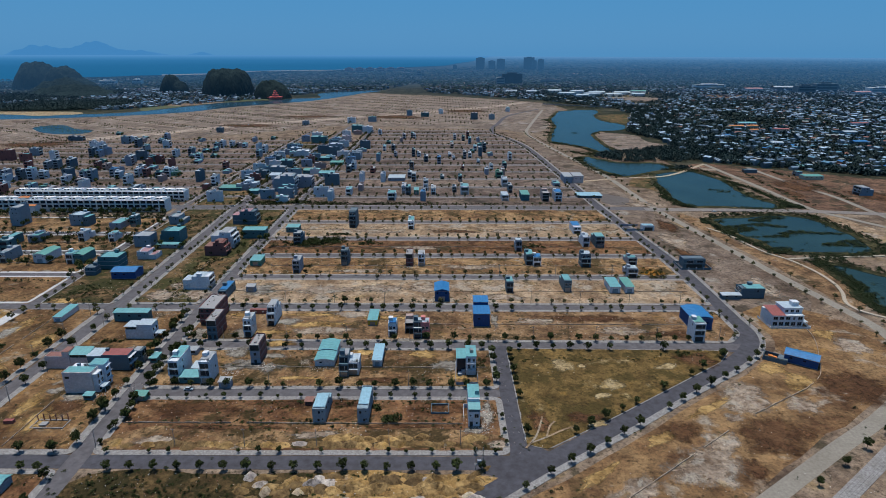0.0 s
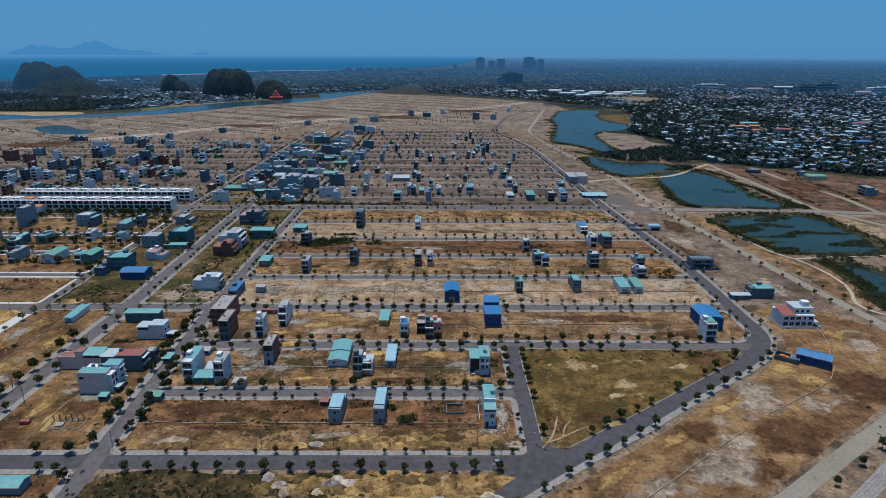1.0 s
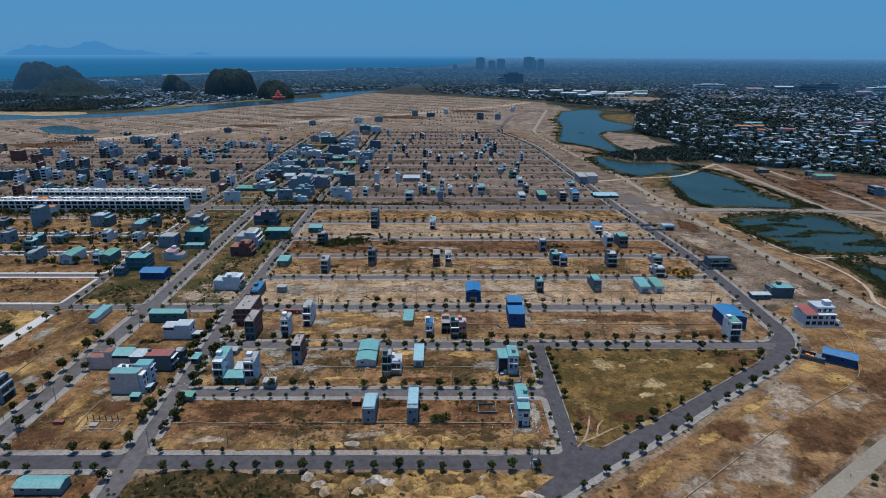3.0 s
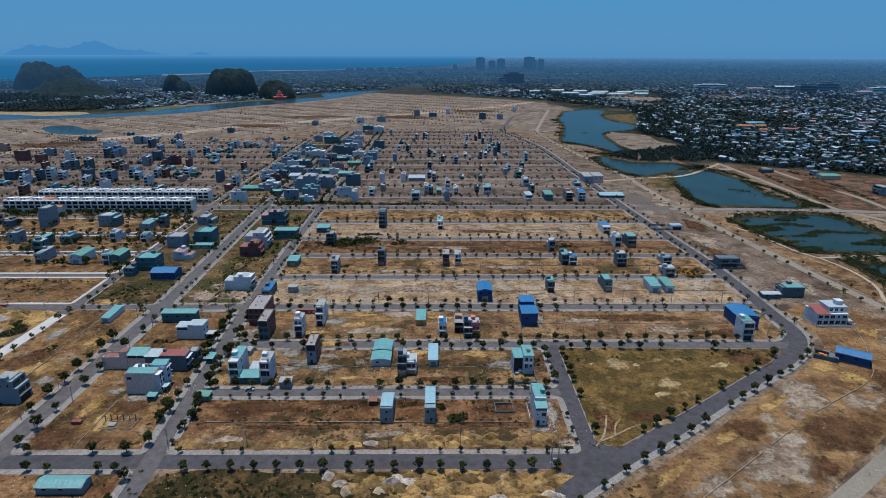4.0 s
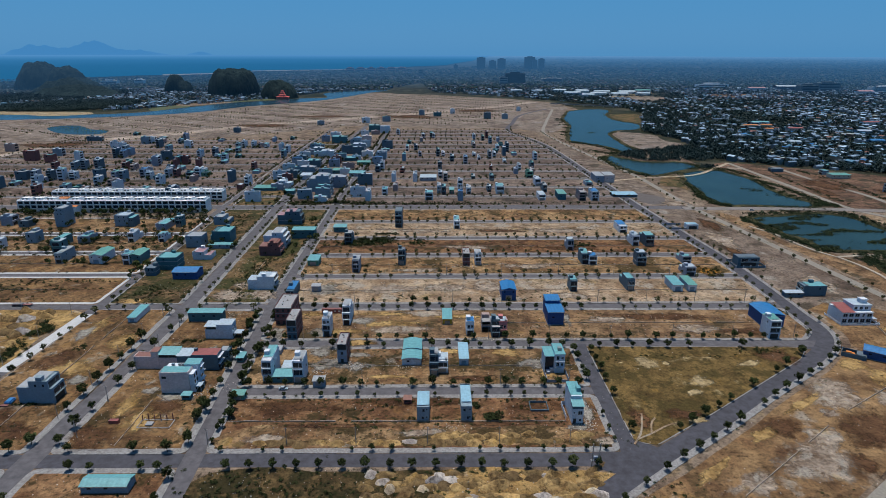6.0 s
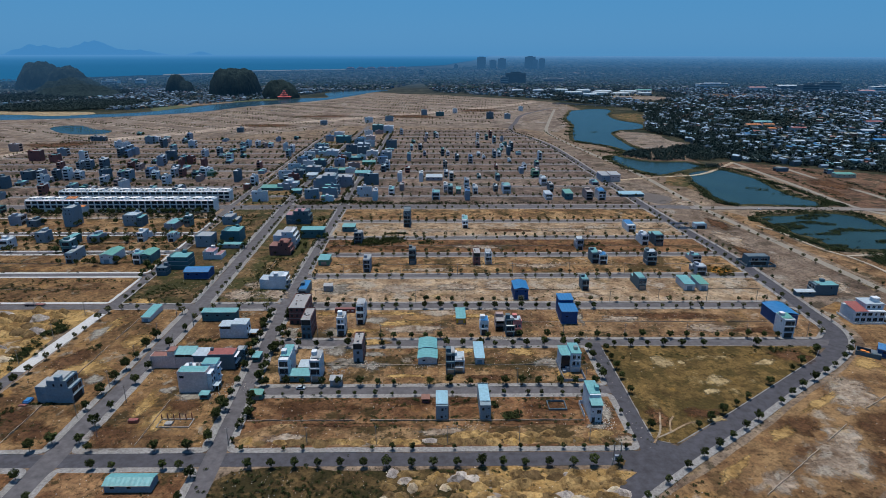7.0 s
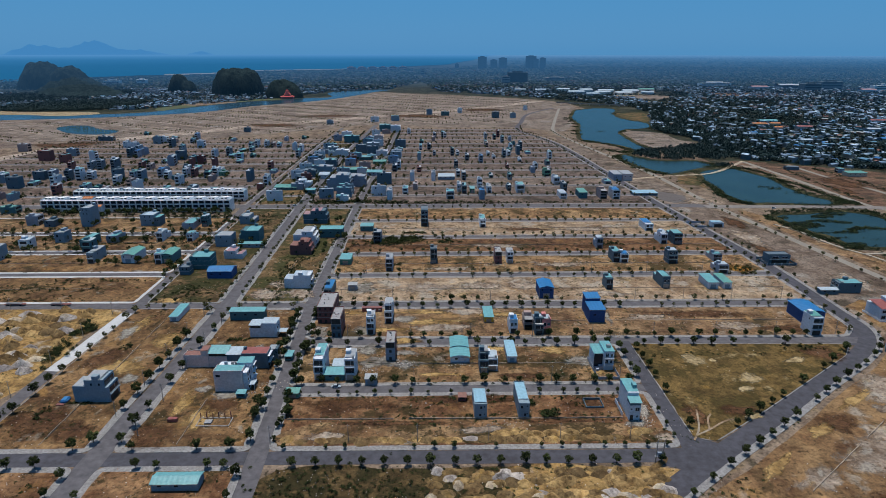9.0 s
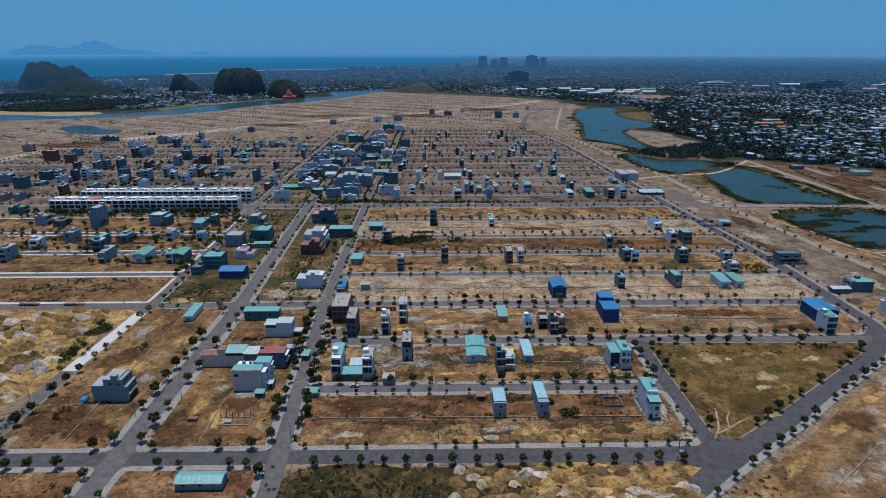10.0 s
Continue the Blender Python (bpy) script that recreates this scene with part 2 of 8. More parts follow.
NEW_PAVING = surface("new_pale_paving", (0.46, 0.49, 0.525), 0.85, big=0.15, fine=1.2, vary=0.3, stain=(0.65, 0.6, 0.55))
CAUSEWAY = surface("dusty_road", (0.20, 0.19, 0.185), 0.9, big=0.05, fine=0.5, vary=0.5, stain=(0.6, 0.55, 0.5))
PATH_CONCRETE = surface("path_concrete", (0.37, 0.34, 0.285), 0.9, big=0.1, fine=1.0, vary=0.4)
CONCRETE = surface("raw_concrete", (0.285, 0.30, 0.325), 0.9, big=0.3, fine=2.5, vary=0.35)
WATER = water_material("lagoon_water", (0.016, 0.036, 0.036), 0.2, 0.25, 1.15)
RIVER = water_material("river_water", (0.02, 0.052, 0.08), 0.2, 0.3, 1.15)
# near-black water; the sea's blue and its hazy horizon fade are emission
SEA = paint_haze(water_material("sea_water", (0.002, 0.024, 0.055), 0.6, 0.3, 1.1), 0.1, [(3300, (0.012, 0.112, 0.245)), (3750, (0.014, 0.122, 0.27)), (4180, (0.020, 0.145, 0.325)), (4400, (0.032, 0.185, 0.41)), (4500, (0.053, 0.232, 0.495)), (4594, (0.092, 0.295, 0.60))])
LEAF = surface("street_tree_leaves", (0.047, 0.064, 0.024), 0.9, big=0.8, fine=3, vary=0.4, stain=(0.7, 0.55, 0.5), island=0.5, each=0.42, spec=0.06)
# far leaves: blue tint and distance glow stand in for aerial haze
LEAF_FAR = paint_haze(surface("hazed_wood_leaves", (0.026, 0.052, 0.055), 0.8, big=0.02, fine=0.5, vary=0.5, island=0.32, spec=0.06))
BUSH = surface("dry_bushes", (0.036, 0.049, 0.019), 0.85, big=0.1, fine=2, vary=0.5, island=0.5, spec=0.06)
HEAP = earth("tipped_soil", (0.66, 0.455, 0.22), (0.48, 0.31, 0.14), (0.30, 0.18, 0.082), (0.20, 0.125, 0.06), 0.66, 0.08, each=0.6)
PALE_HEAP = earth("tipped_pale_clay", (0.98, 0.86, 0.72), (0.85, 0.70, 0.54), (0.62, 0.47, 0.34), (0.40, 0.29, 0.19), 0.7, 0.08, each=0.3)
GREY_HEAP = earth("tipped_grey_clay", (0.78, 0.72, 0.72), (0.64, 0.57, 0.57), (0.45, 0.39, 0.39), (0.30, 0.25, 0.22), 0.7, 0.08, each=0.4)
ROUGH = earth("rough_red_ground", (0.33, 0.20, 0.145), (0.195, 0.11, 0.08), (0.11, 0.066, 0.05), (0.062, 0.056, 0.034), 0.52, 0.02, clay=(0.5, 0.42, 0.37), clay_at=0.62)
REED = surface("reeds", (0.030, 0.046, 0.022), 0.9, big=0.05, fine=0.6, vary=0.5, island=0.4, spec=0.08)
LEAF_PALE = surface("young_tree_leaves", (0.080, 0.088, 0.040), 0.8, big=0.02, fine=0.5, vary=0.4, island=0.4, spec=0.08)
BARK = surface("bark", (0.11, 0.085, 0.06), 0.95, big=1, fine=6, vary=0.4)
GLASS = surface("dark_window_glass", (0.016, 0.026, 0.038), 0.22, big=0.3, fine=1, vary=0.3, spec=0.35)
# dark paint standing in for shade inside openings; tyres use it too
DARKNESS = surface("opening_shade_and_tyre_paint", (0.05, 0.045, 0.042), 0.95)
FRAME_WHITE = surface("white_window_frame", (0.7, 0.7, 0.7), 0.5)
STEEL = surface("galvanised_steel", (0.32, 0.33, 0.34), 0.45, 0.6)
POLE = surface("concrete_pole", (0.30, 0.28, 0.26), 0.9)
WALLS = {k: surface("wall_paint_" + k, c, 0.85, big=0.25, fine=1.2, vary=0.28, stain=(0.62, 0.58, 0.54), bump=0.05) for k, c in dict(
    white=(0.60, 0.67, 0.76), pinkwhite=(0.64, 0.54, 0.54), grey=(0.27, 0.325, 0.41), slate=(0.080, 0.145, 0.195), bluegrey=(0.21, 0.30, 0.375),
    teal=(0.055, 0.165, 0.20), brick=(0.205, 0.085, 0.082), pinkgrey=(0.34, 0.265, 0.26), yellow=(0.60, 0.42, 0.05), blue=(0.02, 0.075, 0.24),
    redwhite=(0.55, 0.20, 0.20), green=(0.09, 0.26, 0.2), cream=(0.6, 0.54, 0.42), bright=(0.82, 0.83, 0.84), orange=(0.55, 0.2, 0.05)).items()}
ROOFS = {k: surface("sheet_roof_" + k, (c[0] * 0.80, c[1] * 0.84, c[2] * 0.88), 0.5, big=0.2, fine=0.9, vary=0.3, stain=(0.6, 0.58, 0.55)) for k, c in dict(
    white=(0.45, 0.55, 0.63), teal=(0.15, 0.41, 0.445), green=(0.12, 0.35, 0.31), red=(0.33, 0.10, 0.09), grey=(0.37, 0.40, 0.43), blue=(0.02, 0.19, 0.46),
    slate=(0.14, 0.19, 0.23), pink=(0.42, 0.24, 0.26), brick=(0.28, 0.13, 0.1), orange=(0.6, 0.2, 0.05), bluegrey=(0.40, 0.49, 0.57), paleblue=(0.30, 0.53, 0.66)).items()}
WORDS = dict(white="white", pinkwhite="pale pink", grey="grey", slate="slate-blue", bluegrey="blue-grey", teal="dark teal", brick="red brick", pinkgrey="pinkish grey",
             yellow="yellow", blue="deep blue", redwhite="red and white", green="green", red="red", pink="faded pink", cream="cream", bright="white", orange="orange", paleblue="pale blue")

# ---------------------------------------------------------------- building helpers


def link(name, bm, material, parent=None, label=""):
    me = bpy.data.meshes.new(name)
    bm.to_mesh(me)
    bm.free()
    for m in (material if isinstance(material, (list, tuple)) else [material]):
        me.materials.append(m)
    ob = new(name, me)
    if parent:
        ob.parent = parent
    if label:
        tagged(ob, label)
    return ob


def part(name, bm, material, parent, label=""):
    return link(name, bm, material, parent, label)


def box(bm, x0, x1, y0, y1, z0, z1, slope=0.0, mat=0):
    """A block; slope lifts its far top edge."""
    v = [bm.verts.new(p) for p in ((x0, y0, z0), (x1, y0, z0), (x1, y1, z0), (x0, y1, z0), (x0, y0, z1), (x1, y0, z1), (x1, y1, z1 + slope), (x0, y1, z1 + slope))]
    for f in ((3, 2, 1, 0), (4, 5, 6, 7), (0, 1, 5, 4), (1, 2, 6, 5), (2, 3, 7, 6), (3, 0, 4, 7)):
        bm.faces.new([v[i] for i in f]).material_index = mat
    return v


def blocks(*specs):
    bm = bmesh.new()
    for s in specs:
        box(bm, *s)
    return bm


def joined(name, verts, faces, material, smooth=False):
    me = bpy.data.meshes.new(name)
    me.from_pydata([tuple(v) for v in verts], [], [tuple(f) for f in faces])
    me.materials.append(material)
    if smooth:
        me.polygons.foreach_set("use_smooth", [True] * len(me.polygons))
    return new(name, me)


EYE_LEVEL, NEAR_LAND, FAR_SPAN = 150.5, 2800.0, 1950.0


def far(x, y, z=0.0):
    """Backdrop land past 2.8 km: pulled nearer and lifted towards the horizon, fitted to the camera's view."""
    dx, dy = x - HUB[0], y - HUB[1]
    r = math.hypot(dx, dy)
    if r <= NEAR_LAND:
        return Vector((x, y, z))
    k = (NEAR_LAND + FAR_SPAN * (r - NEAR_LAND) / (r - NEAR_LAND + FAR_SPAN)) / r
    return Vector((HUB[0] + dx * k, HUB[1] + dy * k, EYE_LEVEL + (z - EYE_LEVEL) * k))


def smooth_line(points, step=4, closed=False):
    """A smooth curve through a few points."""
    p = [Vector((*q[:2], 0)) for q in points]
    n, out = len(p), []
    for i in range(n if closed else n - 1):
        a, b, c, d = ((p[(i + k) % n] for k in (-1, 0, 1, 2)) if closed else (p[max(i - 1, 0)], p[i], p[i + 1], p[min(i + 2, n - 1)]))
        for s in range(step):
            t = s / step
            out.append(0.5 * ((2 * b) + (c - a) * t + (2 * a - 5 * b + 4 * c - d) * t * t + (3 * b - a - 3 * c + d) * t ** 3))
    return out if closed else out + [p[-1]]


def sheet(name, points, z, material, step=4, ragged=0.0, label="", category="", kind="structure"):
    """A level patch of land or water with a smooth outline."""
    line = smooth_line(points, step, True)
    bm = bmesh.new()
    vs = []
    for q in line:
        o = noise.noise(q * 0.05) * ragged
        w = noise.noise(q * 0.05 + Vector((9, 4, 0))) * ragged
        vs.append(bm.verts.new((q.x + o, q.y + w, z)))
    bm.faces.new(vs)
    bmesh.ops.triangulate(bm, faces=bm.faces[:])
    bmesh.ops.recalc_face_normals(bm, faces=bm.faces[:])
    if sum(f.normal.z for f in bm.faces) < 0:
        bmesh.ops.reverse_faces(bm, faces=bm.faces[:])
    return tagged(link(name, bm, material), label, category, kind=kind)


def ribbon(name, line, half, z0, z1, material, offset=0.0, label="", category="road", parent=None):
    """A strip with thickness along a line of points."""
    bm = bmesh.new()
    pts = [Vector((q[0], q[1], 0)) for q in line]
    rows = []
    for i, q in enumerate(pts):
        d = (pts[min(i + 1, len(pts) - 1)] - pts[max(i - 1, 0)]).normalized()
        s = Vector((d.y, -d.x, 0))
        c = q + s * offset
        a, b = c - s * half, c + s * half
        rows.append([bm.verts.new((p.x, p.y, z)) for p, z in ((a, z0), (a, z1), (b, z1), (b, z0))])
    for r, t in zip(rows, rows[1:]):
        for k in range(3):
            bm.faces.new((r[k], r[k + 1], t[k + 1], t[k]))
    for r in (rows[0], rows[-1]):
        bm.faces.new(r)
    bmesh.ops.recalc_face_normals(bm, faces=bm.faces[:])
    ob = link(name, bm, material, parent)
    return ob if parent else tagged(ob, label, category, kind="structure")

# ---------------------------------------------------------------- ground, sea, water


def ground_sheet():
    """One sheet that reaches the horizon all round."""
    rings = [0, 400, 900, 1500, 2100, 2800, 3200, 3800, 4600, 5800, 7600, 10500, 16000, 28000]
    steps, verts, faces = 120, [], []
    for r in rings:
        for i in range(steps):
            a = 2 * math.pi * i / steps
            verts.append(far(HUB[0] + r * math.sin(a), HUB[1] + r * math.cos(a)))
    for k in range(len(rings) - 1):
        for i in range(steps):
            j = (i + 1) % steps
            faces.append((k * steps + j, k * steps + i, (k + 1) * steps + i, (k + 1) * steps + j))
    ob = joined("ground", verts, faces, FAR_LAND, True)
    # outer rings: haze painted in, up to the sky's tone at the horizon
    ob.data.materials.append(paint_haze(earth("distant_land", (0.14, 0.14, 0.12), (0.06, 0.075, 0.06), (0.03, 0.045, 0.038), (0.028, 0.04, 0.034), 0.5, 0.004)))
    for f in ob.data.polygons:
        f.material_index = 0 if f.index // steps < 5 else 1
    return tagged(ob, "flat wooded land with villages reaching to the horizon", "ground", kind="structure")


ground_sheet()


def sea_sheet():
    """Open sea beyond the coast, from the bearing and distance of the shore."""
    shore = [(-80, 3600), (-45, 3600), (-36, 3780), (-30.6, 4190), (-20.4, 4580), (-16.5, 5150), (-9.6, 5380), (-4, 6100), (0.8, 7150), (3.5, 11000), (5.5, 27900)]
    verts, faces, rows = [], [], 24
    bearings = np.linspace(-80, 5.5, 110)
    for a in bearings:
        r0 = float(np.interp(a, [s[0] for s in shore], [s[1] for s in shore])) + 60 * noise.noise((a * 0.6, 0, 0))
        for k in range(rows):
            r = 1 / ((1 - k / (rows - 1)) / r0 + (k / (rows - 1)) / 28000)
            verts.append(far(HUB[0] + r * math.sin(radians(a)), HUB[1] + r * math.cos(radians(a)), 2.0 + r / 900))
    for i in range(len(bearings) - 1):
        for k in range(rows - 1):
            a = i * rows + k
            faces.append((a, a + rows, a + rows + 1, a + 1))
    bv, bf = [], []
    for i, a in enumerate(np.linspace(-24, -3, 60)):
        r0 = float(np.interp(a, [s[0] for s in shore], [s[1] for s in shore])) + 20
        for r in (r0 - 150 + 40 * noise.noise((a, 5, 0)), r0 + 40):
            bv.append(far(HUB[0] + r * math.sin(radians(a)), HUB[1] + r * math.cos(radians(a)), 8.0))
        if i:
            bf.append((2 * i - 2, 2 * i, 2 * i + 1, 2 * i - 1))
    # sand dimmed and glowing blue in place of real haze
    tagged(joined("beach", bv, bf, paint_haze(surface("hazed_beach_sand", (0.34, 0.31, 0.29), 0.9))), "long pale sand beach", "beach", kind="structure")
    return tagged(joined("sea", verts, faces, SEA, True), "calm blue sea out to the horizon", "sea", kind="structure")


sea_sheet()
sheet("site_ground", [(-1700, -700), (-1700, 1240), (-1150, 1380), (-813, 1484), (-599, 1763), (-418, 2005), (-307, 2384), (-178, 2310), (-49, 2250), (269, 1990), (345, 1760), (330, 1500), (322, 1200),
                      (336, 989), (325, 800), (380, 835), (552, 725), (820, 640), (1500, 560), (1500, -700)], 0.05, SOIL, 5, 0, "graded dry brown building land", "ground")
sheet("graded_ground", [(-1150, 900), (-1150, 1370), (-813, 1478), (-605, 1755), (-424, 1995), (-312, 2370), (-178, 2300), (-49, 2240), (260, 1980), (330, 1750), (270, 1450), (185, 1180), (110, 1240), (-60, 1255), (-190, 1300), (-330, 1200), (-560, 1050)], 0.09, GRADED, 4, 0, "bare graded land with faint tracks", "ground")
sheet("river", [(-2400, 1330), (-1500, 1350), (-1033, 1402), (-813, 1484), (-675, 1589), (-599, 1763), (-499, 1888), (-418, 2005), (-354, 2193), (-300, 2400), (-250, 2540), (-378, 2520), (-476, 2344),
                (-428, 2120), (-510, 2078), (-577, 1976), (-681, 1905), (-745, 1760), (-822, 1586), (-934, 1524), (-1117, 1520), (-1600, 1540), (-2400, 1560)], 0.14, RIVER, 4, 4, "calm river in front of wooded hills", "river")
sheet("pond", [(-855, 1251), (-821, 1293), (-751, 1225), (-705, 1206), (-699, 1150), (-774, 1161)], 0.16, WATER, 5, 3, "shallow pond on graded land", "pond")
sheet("sandbank", [(-1400, 1560), (-1117, 1525), (-1000, 1490), (-925, 1535), (-960, 1590), (-1060, 1600), (-1250, 1620)], 0.18, SAND, 4, 4, "pale sand bank by the river", "sandbank")
LAKES = [
    ("lagoon", [(311, 1635), (382, 1686), (428, 1653), (383, 1515), (376, 1398), (402, 1319), (373, 1228), (316, 1200), (289, 1140), (279, 1036), (280, 966), (284, 942), (256, 930), (230, 894), (240, 866), (267, 846),
                (300, 848), (318, 823), (316, 800), (282, 778), (234, 746), (219, 770), (205, 823), (202, 860), (210, 898), (228, 908), (246, 940), (241, 984), (220, 1016), (193, 1049), (204, 1140), (242, 1307), (251, 1421), (279, 1528)], WATER,
     "still grey-blue lagoon with reedy banks"),
    ("lake", [(276, 764), (304, 781), (336, 782), (345, 747), (349, 712), (341, 648), (347, 623), (350, 600), (345, 583), (312, 583), (275, 588), (256, 588), (249, 603), (246, 628), (254, 668), (257, 705), (268, 744)], WATER, "still dark lake beside a causeway"),
    ("marsh", [(252, 544), (281, 552), (340, 557), (357, 525), (354, 470), (345, 444), (300, 440), (268, 447), (262, 477), (254, 505)], WATER, "dark marsh pool with reed islands"),
    ("creek", [(283, 421), (295, 415), (325, 380), (345, 330), (320, 300), (285, 310), (270, 328), (272, 350), (280, 380)], WATER, "narrow creek below the embankment"),
]
for nm, outline, mat, lab in LAKES:
    sheet(nm, outline, 0.14, mat, 5, 1.5 if nm == "lagoon" else 4, lab, nm)
    rim = smooth_line(outline + outline[:1], 5)
    bank = ribbon("bank", [(q.x + 5 * noise.noise(q * 0.05), q.y + 5 * noise.noise(q * 0.05 + Vector((9, 4, 0)))) for q in rim], 4.0, 0.0, 0.35, BANK, 0.0, "scrubby bank of the " + nm, "bank")
sheet("sand_fill", [(-560, 200), (-560, 328), (-420, 331), (-268, 331), (-266, 300), (-267, 240), (-300, 215), (-420, 190)], 0.09, OCHRE, 4, 2, "ochre sand fill with spoil heaps", "ground")
sheet("scrub_strip", [(-132, 160), (-132, 183), (-80, 184), (-40, 182), (-30, 172), (-50, 150), (-100, 140)], 0.09, SCRUB, 4, 3, "dark scrub beside the street", "ground")
sheet("spoil_ground", [(-45, 165), (-45, 183), (0, 184), (22, 180), (5, 160), (-20, 150)], 0.10, OCHRE, 4, 3, "ochre ground with heaps of tipped soil", "ground")
sheet("bare_ground", [(20, 160), (56, 188), (90, 213), (150, 257), (182, 290), (184, 330), (215, 340), (244, 304), (231, 268), (194, 231), (150, 200), (110, 172), (60, 139), (20, 130)], 0.09, BARE, 4, 3, "bare sandy ground between the roads", "ground")

# ---------------------------------------------------------------- streets


def lerp_line(points):
    ys, xs = [p[1] for p in points], [p[0] for p in points]
    return lambda y: float(np.interp(y, ys, xs))


L1 = [(-139, 120), (-142, 200), (-146, 260), (-149, 335), (-150, 412), (-151, 517), (-149, 686), (-145, 883), (-144, 1180)]
L2 = [(-206, 120), (-204, 206), (-201.5, 257), (-202, 348), (-202.5, 400), (-207, 517), (-209, 641), (-206, 964), (-197, 1290)]
L3 = [(-262, 120), (-262, 200), (-262, 258)]
L3_NEW = [(-262, 258), (-260, 285), (-258, 326), (-256, 350), (-257, 417), (-260, 470)]
DIAGONAL = [(-30, 128), (5, 163), (42, 191), (76, 215), (110, 240.5), (146, 266), (164, 283), (172.5, 300), (173, 322), (174, 360), (173.5, 420), (167, 500), (160, 590), (152, 760), (140, 990), (118, 1110),
            (98, 1184), (104, 1260), (121, 1331), (166, 1519), (268, 1700)]
SHORE = [(58, 131), (117, 171), (156, 197.5), (195.5, 224), (234, 258), (250, 302), (246, 345), (241, 380), (228, 480), (216, 582), (213, 660), (210, 739), (200, 830), (189, 913), (170, 1080), (166, 1185), (200, 1350), (276, 1676)]
xl1, xl2, xd = lerp_line(L1), lerp_line(L2), lerp_line(DIAGONAL)
xl3 = lerp_line([(-262, 120), (-262, 258), (-258, 326), (-256, 350), (-258, 420), (-262, 700), (-262, 1300)])

ribbon("road", smooth_line(L1, 4), 3.9, 0, 0.110, WORN_ASPHALT, 0, "worn grey asphalt street between house lots")
ribbon("road", smooth_line(L2, 4), 4.8, 0, 0.118, WORN_ASPHALT, 0, "wide grey asphalt street with planted pavements")
ribbon("road", smooth_line(L3, 4), 3.6, 0, 0.114, WORN_ASPHALT, 0, "grey asphalt street beside sandy ground")
ribbon("road", smooth_line(L3_NEW[:3], 4), 3.6, 0, 0.122, NEW_PAVING, 0, "pale new concrete street")
ribbon("road", smooth_line(L3_NEW[2:] + [(-263, 520), (-264, 580)], 4), 3.6, 0, 0.112, WORN_ASPHALT, 0, "grey asphalt street with pale new kerbs")
ribbon("road", smooth_line([(-266, 585), (-263, 662), (-260, 760), (-263, 885), (-263, 982), (-262, 1117), (-262, 1240)], 4), 3.4, 0, 0.112, WORN_ASPHALT, 0, "grey asphalt street between halls")
ribbon("road", smooth_line(DIAGONAL, 6), 4.5, 0, 0.126, ASPHALT, 0, "curving grey asphalt road round the lots")
ribbon("road", smooth_line(SHORE, 5), 3.4, 0, 0.106, OLD_CONCRETE, 0, "pale unpaved shore road")
ribbon("road", [(30.5, 188), (30.5, 286)], 3.8, 0, 0.114, ASPHALT, 0, "short asphalt street beside a meadow")
ribbon("road", [(-620, 190), (-300, 190), (-147, 190.3), (0, 189.6), (40, 190)], 4.0, 0, 0.102, ASPHALT, 0, "straight grey asphalt street along dry lots")
ribbon("road", [(-147, 239), (30, 239)], 3.1, 0, 0.104, WORN_ASPHALT, 0, "narrow asphalt street between house lots")
ribbon("road", [(-147, 287), (60, 286.5), (170, 285)], 3.5, 0, 0.104, WORN_ASPHALT, 0, "narrow asphalt street between house lots")
ribbon("road", [(-640, 337), (-200, 336.5), (174, 336)], 3.6, 0, 0.103, WORN_ASPHALT, 0, "long straight asphalt street")
sheet("road", [(14, 193.5), (27, 194.4), (32.5, 200.5), (37, 200), (44, 195), (42, 189), (30, 180), (20, 182), (12, 187)], 0.098, ASPHALT, 4, 0, "worn asphalt where two streets meet", "road")
sheet("road", [(146, 282), (160, 279), (172, 288), (176, 304), (168.5, 306), (164, 296), (156, 289.5), (148, 288)], 0.094, ASPHALT, 4, 0, "worn asphalt where two streets meet", "road")
CROSS = [388, 434, 478.5, 530]
for y in CROSS:
    ribbon("road", [(-150, y), (xd(y), y)], 3.0, 0, 0.104, WORN_ASPHALT, 0, "narrow asphalt street between dry lots")
ribbon("road", smooth_line([(-660, 586), (-207, 585), (158, 584), (212, 577.5)], 6), 6.6, 0, 0.108, WORN_ASPHALT, 0, "broad cross road between planted pavements")
ribbon("road", smooth_line([(204, 578), (252, 577.5), (297, 576.5), (350, 574), (384, 570), (428, 563), (490, 553), (600, 545), (740, 536), (900, 525)], 6), 5.6, 0, 0.42, CAUSEWAY, 0, "dusty grey road on a causeway between the lakes")
FAR_CROSS = [632 + 48.5 * k for k in range(13)]
for y in FAR_CROSS:
    ribbon("road", [(-148, y), (xd(y), y)], 2.8, 0, 0.104, WORN_ASPHALT, 0, "narrow asphalt street between dry lots")
LEFT_CROSS = [392, 440.5, 491.5]
for y in LEFT_CROSS:
    ribbon("road", [(-660, y), (xl3(y), y)], 3.0, 0, 0.104, WORN_ASPHALT, 0, "narrow street with pale new kerbs")
for y in FAR_CROSS[:10]:
    ribbon("road", [(-700, y), (-209, y)], 2.8, 0, 0.104, WORN_ASPHALT, 0, "narrow asphalt street between house lots")
ribbon("path", smooth_line([(300, 300), (265, 322), (255, 340), (264, 361), (269, 378), (270, 400), (266, 423), (257, 442), (252, 464), (249, 488), (239, 513)], 6), 1.15, 0, 0.5, PATH_CONCRETE, 0, "winding pale concrete embankment path", "path")
ribbon("path", smooth_line([(264, 428), (300, 432), (347, 436), (450, 447)], 5), 1.2, 0, 0.5, PATH_CONCRETE, 0, "pale path across the marsh", "path")
